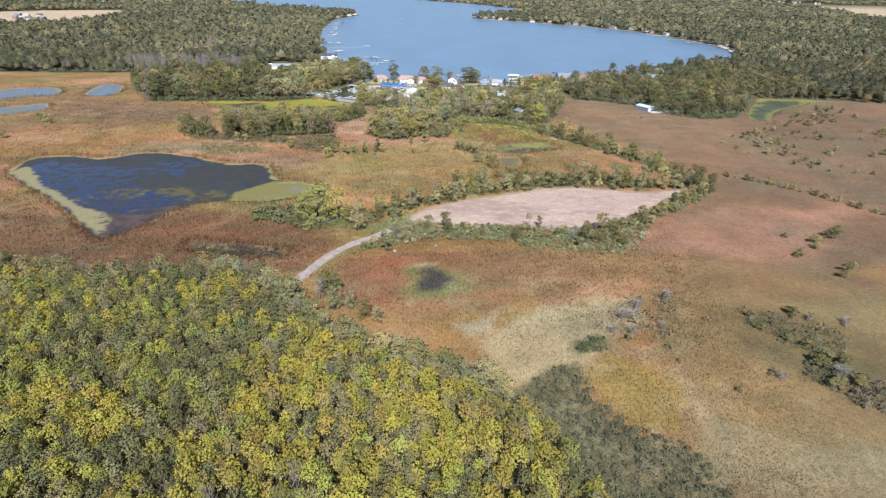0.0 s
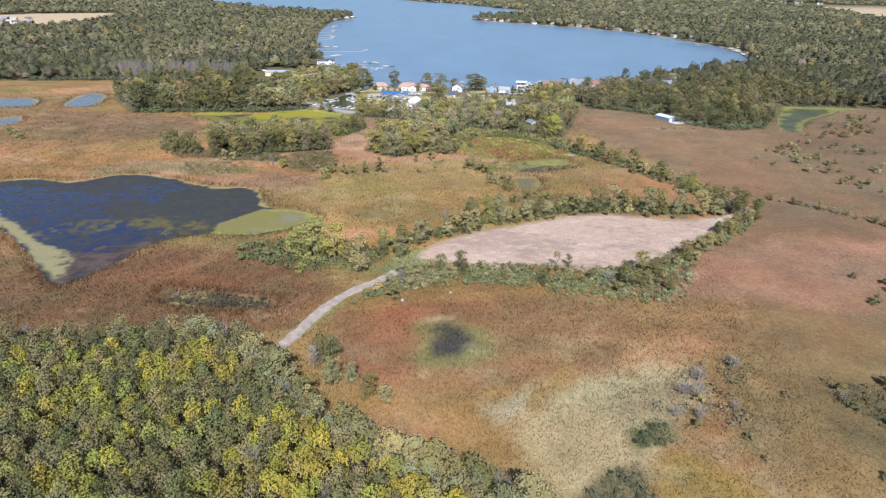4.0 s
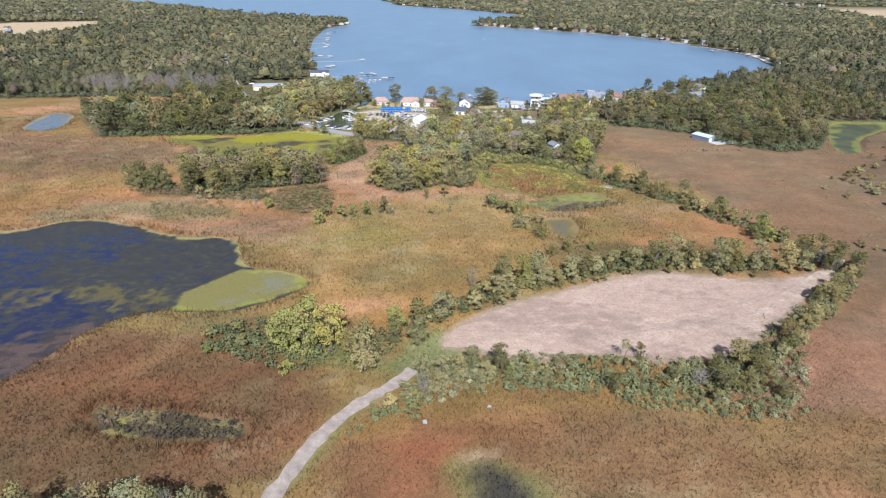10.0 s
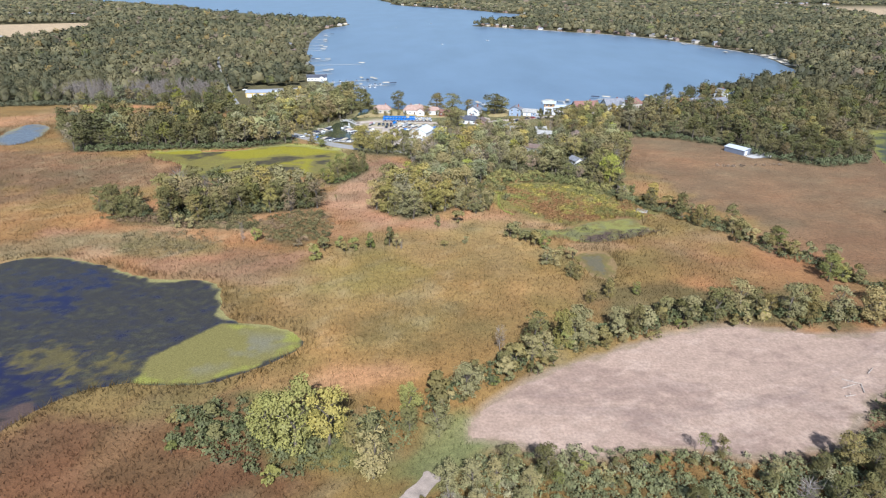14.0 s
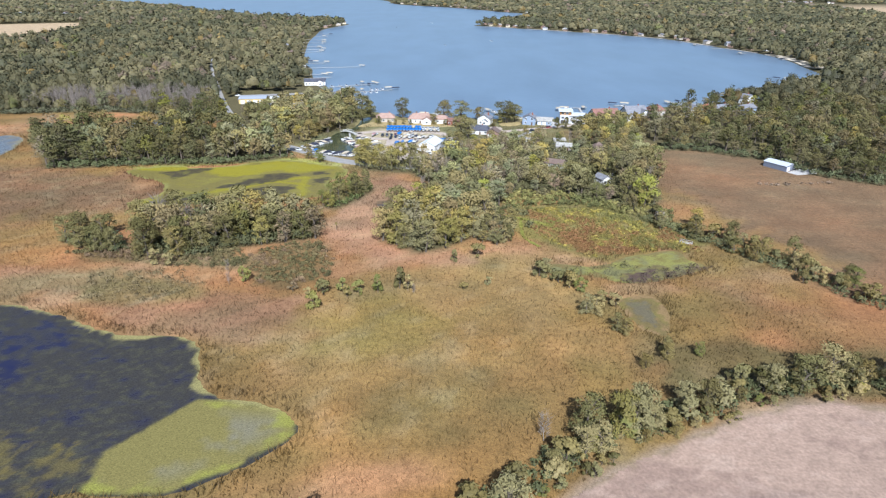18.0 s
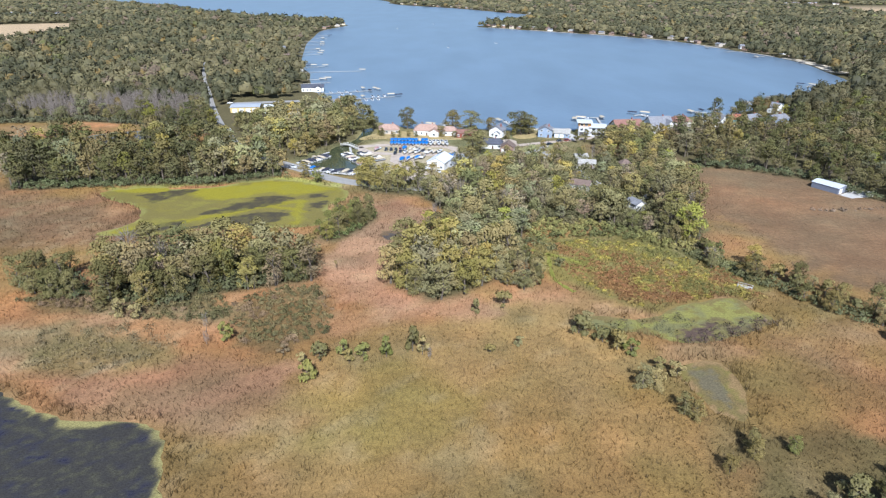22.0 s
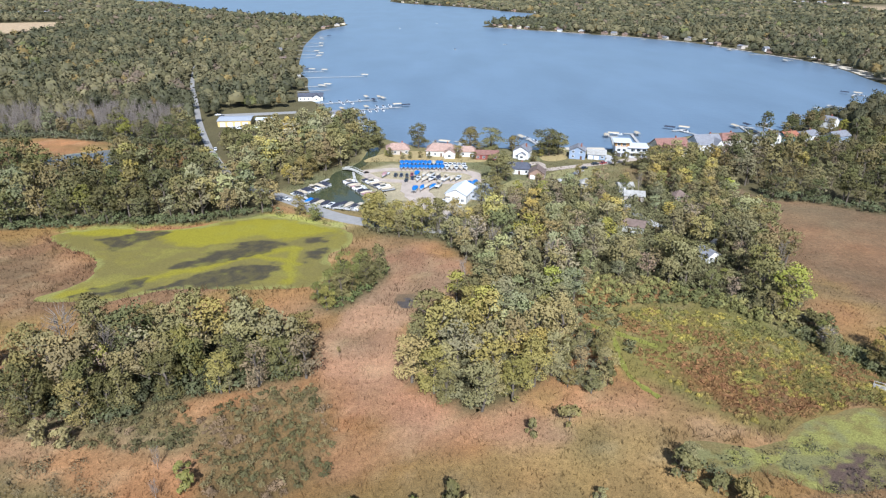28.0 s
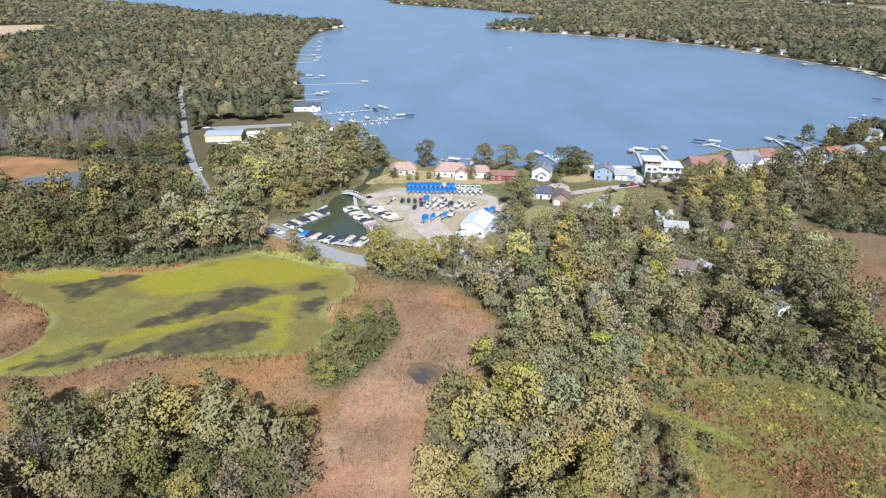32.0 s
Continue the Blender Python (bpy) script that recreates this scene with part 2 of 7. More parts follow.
# ---------------------------------------------------------------- the plan (metres; x east, y ahead)
POND = [(-233, 306), (-238, 322), (-238, 334), (-226, 341), (-201, 337), (-181, 351), (-156, 346), (-128, 333), (-105, 330), (-92, 306), (-73, 300), (-66, 290),
        (-76, 279), (-88, 272), (-106, 272), (-119, 268), (-127, 257), (-132, 240), (-141, 225), (-153, 235), (-166, 249), (-190, 271), (-213, 288)]
POND_ALGAE_E = [(-93, 303), (-81, 301), (-67, 300), (-66, 290), (-76, 280), (-88, 273), (-106, 272), (-106, 284), (-100, 293)]
POND_ALGAE_W = [(-233, 306), (-233, 319), (-221, 307), (-207, 290), (-183, 270), (-163, 256), (-147, 247), (-141, 226), (-153, 236), (-166, 250), (-190, 272), (-213, 289)]
POND_MUD = [(-150, 249), (-128, 262), (-124, 254), (-133, 238), (-141, 226)]
GREEN_POND = [(-180, 449), (-171, 459), (-171, 471), (-178, 482), (-197, 493), (-203, 503), (-184, 510), (-170, 507), (-153, 510), (-136, 520), (-122, 524), (-101, 515),
              (-88, 509), (-83, 496), (-91, 483), (-86, 471), (-90, 460), (-105, 457), (-139, 456), (-154, 448), (-172, 447)]
GREEN_DARK = ([(-144, 473), (-137, 483), (-124, 497), (-112, 499), (-109, 490), (-124, 481), (-137, 472)], [(-147, 455), (-136, 467), (-121, 475), (-109, 477), (-106, 472), (-113, 460), (-126, 454), (-139, 452)],
              [(-184, 498), (-173, 505), (-158, 511), (-161, 500), (-173, 488)], [(-172, 450), (-162, 458), (-150, 464), (-149, 458), (-162, 450)], [(-103, 500), (-95, 503), (-93, 497), (-101, 494)], [(-99, 486), (-93, 490), (-94, 481)], [(-101, 482), (-97, 483), (-98, 477)])
EAST_POND = [(7, 383), (27, 382), (39, 390), (59, 396), (61, 388), (65, 381), (46, 371), (32, 368), (24, 374), (9, 375)]
EAST_MUD = [(29, 368), (44, 376), (59, 384), (67, 380), (55, 373), (35, 366)]
SMALL_POND = [(27, 356), (39, 358), (39, 342), (35, 334), (30, 338), (27, 348)]
FAR_EAST_POND = [(234, 492), (244, 480), (266, 516), (309, 552), (306, 566), (274, 563)]
WEST_PONDS = ([(-394, 518), (-399, 540), (-378, 554), (-353, 551), (-340, 524), (-360, 512), (-377, 495)], [(-318, 530), (-327, 579), (-306, 572), (-294, 538), (-299, 521)],
              [(-349, 455), (-349, 468), (-336, 474), (-325, 486), (-313, 465), (-324, 449), (-337, 438)], [(-268, 601), (-269, 620), (-239, 633), (-230, 602), (-238, 574)])
DIRT_FIELD = [(-14, 262), (-2, 273), (11, 281), (28, 290), (46, 298), (64, 302), (77, 300), (98, 297), (125, 305), (118, 294), (104, 283), (87, 268), (71, 254), (62, 249), (46, 246),
              (30, 249), (19, 248), (5, 245), (-7, 250), (-18, 252)]
TRACK = [(-57, 182), (-56, 187), (-52, 197), (-48, 209), (-43, 219), (-37, 227), (-30, 234), (-26, 240)]
LAKE_EDGE = [(-103, 683), (-87, 666), (-67, 649), (-48, 640), (-22, 645), (2, 640), (27, 641), (52, 641), (85, 660), (127, 683), (157, 690), (182, 692), (225, 725), (256, 735),
             (345, 819), (385, 870), (402, 942), (415, 998), (418, 1043), (416, 1088), (404, 1133), (391, 1182), (380, 1245), (360, 1300), (331, 1343), (299, 1388), (262, 1427), (220, 1460), (178, 1501), (130, 1538),
             (81, 1585), (37, 1622), (52, 1668), (110, 1760), (190, 1920), (226, 2090), (147, 2225), (89, 2350), (-14, 2525), (-113, 2640), (-225, 2820), (-330, 3300), (-700, 4200), (-2700, 4300), (-1900, 3300),
             (-1080, 2560), (-760, 2160), (-560, 1930), (-420, 1800), (-310, 1745), (-252, 1665), (-250, 1625), (-270, 1535), (-276, 1470), (-264, 1344), (-253, 1234), (-236, 1133), (-217, 1026), (-199, 951), (-183, 908),
             (-174, 862), (-163, 821), (-148, 775), (-125, 736), (-104, 699)]
CANAL = [(-92, 640), (-94, 612), (-102, 594), (-105, 589), (-108, 573), (-113, 557), (-113, 546), (-103, 536), (-85, 532), (-84, 542), (-87, 557), (-94, 575), (-95, 590), (-89, 609), (-85, 640)]
LOT = [(-90, 594), (-77, 608), (-37, 606), (-26, 590), (-30, 560), (-38, 535), (-40, 512), (-52, 513), (-63, 526), (-78, 550), (-90, 575)]
FRONT_ROAD = [(-160, 572), (-140, 560), (-128, 552), (-114, 541), (-100, 528), (-83, 518), (-58, 511), (-30, 506), (-10, 502)]
WEST_ROAD = [(-150, 566), (-178, 617), (-197, 656), (-222, 713), (-252, 788), (-286, 872), (-330, 1000)]
HOUSE_ROAD = [(-30, 572), (4, 609), (8, 597), (18, 600), (46, 611), (80, 625), (130, 640), (180, 660)]
FOREST = [(-250, 196), (-158, 188), (-121, 181), (-102, 185), (-82, 188), (-65, 187), (-57, 180), (-41, 161), (-23, 146), (-5, 136), (13, 131), (20, 117), (30, 95), (34, 60), (-250, 60)]
ISLE_A = [(-148, 391), (-125, 387), (-111, 397), (-83, 407), (-86, 425), (-106, 431), (-147, 424), (-155, 406)]
ISLE_A2 = [(-181, 401), (-159, 390), (-152, 395), (-162, 406), (-180, 415)]
ISLE_A3 = [(-88, 444), (-80, 441), (-72, 454), (-66, 467), (-71, 476), (-80, 466), (-84, 454)]
ISLE_B = [(-55, 405), (-41, 392), (-30, 398), (-20, 408), (-13, 420), (-18, 434), (-40, 438), (-54, 422)]
ISLE_B2 = [(-20, 406), (-8, 400), (-2, 408), (-4, 424), (-10, 434), (-13, 420)]
LINK = [(-46, 438), (-8, 434), (-2, 458), (-18, 466), (-34, 468)]
WOOD_C = [(-80, 509), (-70, 502), (-50, 498), (-40, 484), (-34, 469), (-18, 466), (-5, 455), (8, 465), (24, 464), (39, 455), (57, 438), (66, 444), (78, 480), (92, 530), (95, 562), (79, 560), (52, 562), (29, 560),
          (8, 562), (-12, 546), (-26, 523), (-46, 519)]
WOOD_D = [(-250, 504), (-228, 506), (-208, 511), (-178, 513), (-155, 514), (-131, 522), (-124, 530), (-128, 558), (-116, 586), (-97, 610), (-99, 674), (-125, 720), (-150, 745), (-168, 606), (-186, 595), (-230, 604),
          (-267, 593), (-294, 563)]
WEST_WOOD = [(-1900, 560), (-420, 640), (-345, 654), (-296, 660), (-256, 650), (-203, 640), (-168, 606), (-150, 735), (-120, 1000), (-120, 4300), (-3800, 4300)]
EAST_WOOD = [(104, 550), (125, 547), (154, 528), (165, 500), (192, 480), (225, 490), (278, 575), (346, 570), (480, 540), (1900, 560), (3800, 4300), (-120, 4300), (-119, 1000), (60, 720), (190, 672), (120, 650), (100, 590)]
WEED_SLIT = [(-104, 224), (-97, 222), (-86, 221), (-66, 217), (-64, 213), (-75, 211), (-90, 212), (-101, 216)]
MID_POOL = [(-63, 453), (-57, 453), (-53, 449), (-57, 444), (-62, 447)]
WATERS = [POND, GREEN_POND, EAST_POND, SMALL_POND, FAR_EAST_POND, *WEST_PONDS, WEED_SLIT, MID_POOL, CANAL, LAKE_EDGE]
WATERS = [curve_of(w, 4, 0.25 if len(w) < 30 else 0.0, seed=i) for i, w in enumerate(WATERS)]

# plant cover: colour, outline, softness of its edge
COVER = [
    (dry(128, 122, 70), [(-34, 240), (-24, 236), (-8, 254), (-20, 262), (-30, 254)], 4),
    (dry(120, 82, 50), [(-230, 196), (-60, 192), (-42, 222), (-72, 258), (-122, 250), (-134, 230), (-160, 236), (-230, 270)], 18),
    (dry(152, 118, 67), [(-60, 300), (-10, 300), (20, 350), (0, 390), (-50, 380), (-70, 340)], 30),
    (dry(122, 94, 66), [(90, 200), (190, 200), (420, 380), (420, 600), (60, 600), (75, 470), (130, 330), (60, 230)], 25),
    (dry(132, 95, 58), [(-45, 205), (-26, 219), (0, 226), (25, 222), (60, 225), (60, 200), (20, 180), (-9, 168), (-30, 172), (-45, 188)], 10),
    (dry(134, 86, 54), [(-40, 200), (-26, 214), (-12, 212), (-14, 190), (-25, 176), (-40, 190)], 9),
    (dry(148, 108, 80), [(60, 226), (89, 256), (125, 278), (200, 280), (150, 225), (95, 222)], 14),
    (dry(168, 146, 104), [(6, 157), (15, 166), (30, 176), (47, 184), (66, 189), (62, 168), (52, 158), (40, 147), (29, 141), (21, 134), (14, 141)], 7),
    (dry(144, 124, 86), [(50, 150), (120, 140), (110, 90), (40, 90), (58, 124)], 15),
    (dry(138, 112, 68), [(59, 191), (92, 203), (130, 200), (150, 190), (150, 150), (120, 110), (70, 118), (62, 150), (66, 176)], 8),
    (dry(130, 100, 60), [(44, 214), (70, 224), (110, 216), (140, 205), (134, 184), (90, 190), (52, 200)], 10),
    (dry(122, 100, 60), [(84, 184), (103, 179), (122, 174), (134, 164), (120, 128), (104, 128), (96, 142), (84, 158)], 8),
    (dry(152, 136, 104), [(2, 162), (16, 174), (15, 163), (6, 154)], 4),
    (dry(146, 116, 50), [(37, 138), (43, 149), (48, 150), (59, 144), (62, 129), (57, 118), (47, 117), (39, 128)], 3),
    (dry(104, 94, 62), [(14, 126), (20, 134), (29, 143), (36, 145), (39, 130), (46, 118), (57, 114), (62, 100), (60, 80), (22, 80), (19, 112)], 4),
    (dry(84, 87, 49), [(38, 158), (48, 160), (47, 152), (37, 150)], 2),
    (dry(122, 110, 60), [(-18, 205), (-8, 210), (4, 200), (6, 186), (-2, 180), (-14, 184)], 6),
    (dry(66, 60, 56), [(-11, 202), (-7, 205), (-2, 200), (0, 192), (-3, 186), (-9, 187), (-11, 195)], 4),
    (dry(152, 116, 60), [(-60, 314), (-35, 335), (-9, 366), (1, 335), (-6, 300), (-18, 288), (-46, 287)], 22),
    (dry(144, 116, 54), [(-65, 338), (-51, 351), (-40, 348), (-37, 330), (-48, 322), (-61, 327)], 18),
    (dry(136, 106, 54), [(-52, 302), (-31, 310), (-12, 325), (-9, 306), (-21, 288), (-43, 281)], 10),
    (dry(108, 94, 55), [(30, 330), (70, 325), (110, 318), (120, 306), (60, 306), (20, 300)], 10),
    (dry(150, 110, 78), [(-191, 378), (-143, 368), (-102, 361), (-73, 357), (-88, 331), (-125, 335), (-146, 352), (-186, 360)], 8),
    (dry(124, 104, 62), [(-166, 366), (-150, 376), (-128, 372), (-106, 364), (-112, 354), (-130, 350), (-152, 352)], 7),
    (dry(166, 122, 90), [(-84, 415), (-81, 439), (-73, 465), (-62, 470), (-55, 440), (-60, 412), (-54, 400), (-30, 393), (-20, 385), (-58, 380), (-70, 392)], 7),
    (dry(146, 110, 82), [(-85, 470), (-60, 495), (-40, 480), (-45, 450), (-60, 440), (-75, 450)], 6),
    (dry(116, 94, 56), [(-110, 387), (-96, 400), (-80, 402), (-72, 387), (-72, 370), (-82, 363), (-95, 365), (-102, 378)], 6),
    (dry(116, 96, 58), [(-178, 392), (-150, 385), (-127, 378), (-104, 380), (-109, 395), (-150, 402)], 6),
    (dry(126, 112, 52), [(2, 435), (21, 444), (42, 438), (64, 416), (70, 396), (37, 388), (23, 385), (14, 398), (0, 408)], 5),
    (dry(128, 84, 44), [(14, 408), (40, 410), (60, 404), (62, 394), (37, 391), (24, 389)], 7),
    (dry(124, 118, 48), [(8, 425), (24, 434), (40, 426), (40, 414), (18, 414)], 6),
    (dry(162, 122, 82), [(10, 392), (24, 390), (30, 383), (12, 384)], 3),
    (dry(158, 118, 78), [(24, 366), (44, 372), (52, 362), (40, 358), (26, 358)], 4),
    (dry(142, 146, 63), [(-205, 506), (-180, 515), (-120, 528), (-90, 516), (-88, 512), (-130, 520), (-170, 508)], 4),
    (dry(131, 130, 57), [(269, 559), (284, 582), (317, 594), (345, 577), (309, 553)], 6),
    (dry(122, 116, 59), [(-70, 265), (-40, 262), (-30, 240), (-60, 244)], 8),
    (dry(114, 106, 52), [(-2, 436), (6, 446), (20, 450), (30, 450), (48, 445), (72, 422), (78, 402), (70, 398), (62, 416), (42, 436), (22, 443), (6, 436)], 5),
    (dry(160, 136, 104), [(-15, 205), (-11, 209), (-2, 210), (-4, 207), (-11, 205)], 2),
    (dry(148, 130, 100), [(-134, 350), (-128, 357), (-122, 362), (-121, 359), (-127, 352)], 3),
    (dry(126, 118, 64), [(-44, 222), (-30, 238), (-24, 238), (-38, 222), (-50, 196), (-52, 200)], 3),
    (dry(136, 110, 72), [(-196, 350), (-150, 362), (-150, 376), (-200, 366)], 8),
    (dry(130, 96, 64), [(-300, 500), (-120, 480), (-130, 440), (-260, 420), (-330, 450)], 30),
]
WOODS = [FOREST, ISLE_A, ISLE_A2, ISLE_A3, ISLE_B, LINK, WOOD_C, WOOD_D, WEST_WOOD, EAST_WOOD]
FLOOR = lin(92, 84, 58)
FIELDS = [[(-1030, 1590), (-860, 1680), (-782, 1590), (-740, 1440), (-720, 1300), (-800, 1130), (-1000, 1120), (-1200, 1300)], [(1400, 2950), (1380, 2560), (1180, 1900), (1250, 1780), (2000, 2300), (2600, 2900), (1700, 3000)]]


DULL = np.array((0.672, 0.678, 0.625))      # dead stalks are duller than their leaves


def cover_colour(x, y):
    """The mean colour of what grows at each place."""
    wob = (fog(x, y, 22) - 0.5) * 1.2 + (fog(x, y, 6) - 0.5) * 0.9
    reed, dull = np.array(dry(158, 110, 66)), np.array(dry(140, 107, 54))
    k = ease(fog(x, y, 60) * 1.5 - 0.25 + 0.5 * (fog(x, y, 17) - 0.5))[:, None]
    c = reed * (1 - k) + dull * k
    pale = ease(fog(x + 300, y * 1.6, 24) * 2.6 - 1.4 + 0.5 * (fog(x, y, 8) - 0.5))[:, None] * 0.55
    c = c * (1 - pale) + np.array(dry(170, 126, 92)) * pale
    moss = ease(fog(x - 140, y * 1.5, 38) * 3 - 1.75 + 0.6 * (fog(x, y, 9) - 0.5))[:, None] * 0.6
    c = c * (1 - moss) + np.array(dry(132, 112, 56)) * moss
    town = np.maximum(ease((y - 500 - 60 * ease((np.abs(x + 10) - 90) / 60)) / 50) * ease((x + 145) / 20), ease((y - 655) / 15))[:, None]
    c = c * (1 - town) + np.array(dry(116, 110, 72)) * town
    tuft = ease((fog(x, y + 90, 4.5) - 0.62) * 5) * ease((fog(x - 70, y, 34) - 0.35) * 4)
    murk = ease((fog(x + 35, y, 7.5) * 0.6 + fog(x, y, 24) * 0.4 - 0.52) * 6)
    for colour, poly, soft in COVER:
        w = ease(signed(poly, x, y) / soft + 0.5 + wob)[:, None]
        c = c * (1 - w) + np.array(colour) * w
    tuft = tuft[:, None] * (0.26 - 0.2 * ease((x - 60) / 60))[:, None]
    c = c * (1 - tuft) + np.array(dry(178, 152, 112)) * tuft
    murk = (murk * (0.26 - 0.2 * ease((x - 60) / 60)))[:, None]
    c = c * (1 - murk) + np.array(dry(96, 86, 48)) * murk
    drift = 1 + 0.3 * (fog(x, y * 1.4, 48) - 0.5) + 0.24 * (fog(x + 50, y * 1.8, 15) - 0.5) + 0.16 * (fog(x, y * 1.6 + 70, 5) - 0.5)
    warm = 2 * (0.6 * fog(x - 200, y * 1.3 + 80, 34) + 0.4 * fog(x, y * 1.5 + 160, 12)) - 1
    c = c * drift[:, None] * np.c_[1 + 0.16 * warm, np.ones(len(x)), 1 - 0.06 * warm]
    for poly in WOODS:
        w = ease(signed(poly, x, y) / 6 + 0.6)[:, None]
        c = c * (1 - w) + np.array(FLOOR) * w
    for poly in FIELDS:
        w = ease(signed(poly, x, y) / 10)[:, None]
        c = c * (1 - w) + np.array(lin(178, 154, 126)) * w
    lot = ease(signed(LOT, x, y) / 4 + 0.7 * (fog(x, y, 7) - 0.3))[:, None]
    c = c * (1 - lot) + np.array(dry(164, 150, 122)) * lot
    d = ease(signed(curve_of(DIRT_FIELD, 4), x, y) / 3 + 0.6 * wob + 0.8)[:, None]
    return (c * (1 - d) + np.array(lin(158, 138, 122)) * d) * DULL


def bare_soil(x, y, inside):
    wx, wy = x + 9 * (fog(x, y, 21) - 0.5), y + 9 * (fog(x + 40, y, 17) - 0.5)
    dark = ease((0.5 * fog(wx, wy * 1.8, 15) + 0.3 * fog(wx, wy * 2.2, 5) + 0.2 * fog(x, y * 1.8, 2.2) - 0.53) * 9 + 0.6 * ease((x - 60) / 45))[:, None] * 0.36
    light = ease((0.4 * fog(wx + 90, wy * 1.8, 14) + 0.35 * fog(wx, wy * 2.4, 5) + 0.25 * fog(x + 9, y * 2, 2.0) - 0.53) * 9)[:, None] * 0.28
    c = np.array(lin(166, 142, 124)) * (1 - dark) + np.array(lin(120, 97, 88)) * dark
    c = c * (1 - light) + np.array(lin(194, 171, 152)) * light
    for a, b, w in (((-10, 262), (70, 268), 1.2), ((0, 268), (90, 284), 1.0), ((20, 256), (100, 290), 0.8)):
        ruts = np.abs(away([a, ((a[0] + b[0]) / 2 + 6, (a[1] + b[1]) / 2 - 4), b], x, y) - 1.0)
        k = ease(1.2 - ruts / w)[:, None] * 0.35 * fog(x, y, 8)[:, None]
        c = c * (1 - k) + np.array(lin(128, 110, 102)) * k
    edge = ease((1.5 - inside) / 3 + (fog(x, y, 3) - 0.5) * 1.2)[:, None] * 0.7
    c = c * (1 - edge) + np.array(dry(128, 112, 76)) * edge
    return np.c_[c * 0.74, np.zeros(len(x))]


def water_depth(x, y):
    return np.max([signed(w, x, y) for w in WATERS], axis=0)


# ---------------------------------------------------------------- ground: one sheet out to the horizon
gx = np.unique(np.r_[np.arange(-330, 331, 3.2), np.arange(-700, 701, 12), np.arange(-1500, 1501, 50), -4600, -3600, -2800, -2100, 2100, 2800, 3600, 4600])
gy = np.unique(np.r_[np.arange(60, 661, 3.0), np.arange(660, 1700, 12), np.arange(1700, 2600, 50), -4600, -3000, -1500, -600, -200, -60, 0, 30, 3000, 3600, 4600])
X, Y = np.meshgrid(gx, gy)
xf, yf = X.ravel(), Y.ravel()
deep = water_depth(xf, yf)
zf = 0.1 + 0.35 * ease(-deep / 3) + 0.12 * (fog(xf, yf, 9) - 0.5) * ease(-deep / 2) - 0.9 * ease(deep / 3)
i = np.arange(len(gx) * (len(gy) - 1)).reshape(len(gy) - 1, len(gx))[:, :-1].ravel()
ground = new("ground", soup("ground", np.c_[xf, yf, zf], np.c_[i, i + 1, i + 1 + len(gx), i + len(gx)], [GROUND], True, cover_colour(xf, yf)))
tagged(ground, "flat marsh ground under orange-brown reeds, sedge and bare soil", "ground", kind="structure")

for name, shape, mat, label, cat in (("lake", LAKE_EDGE, LAKE, "wide blue lake with fine ripples", "lake"), ("canal", CANAL, CANAL_WATER, "dark green canal basin with moored boats", "canal")):
    k = [w for w in WATERS if abs(w[0][0] - shape[0][0]) < 2 and abs(w[0][1] - shape[0][1]) < 2][0]
    tagged(sheet(name, k, 0.1 if name != "canal" else 0.13, 0.03, mat), label, cat, kind="structure")


def blend(c, w, p):
    """Lay p over c where w says so; the last channel tells open water."""
    return c * (1 - w[:, None]) + np.array(p) * w[:, None]


def weave(x, y, size):
    return 0.5 * fog(x, y, size) + 0.3 * fog(x + 50, y, size * 0.45) + 0.2 * fog(x, y + 50, size * 0.2)


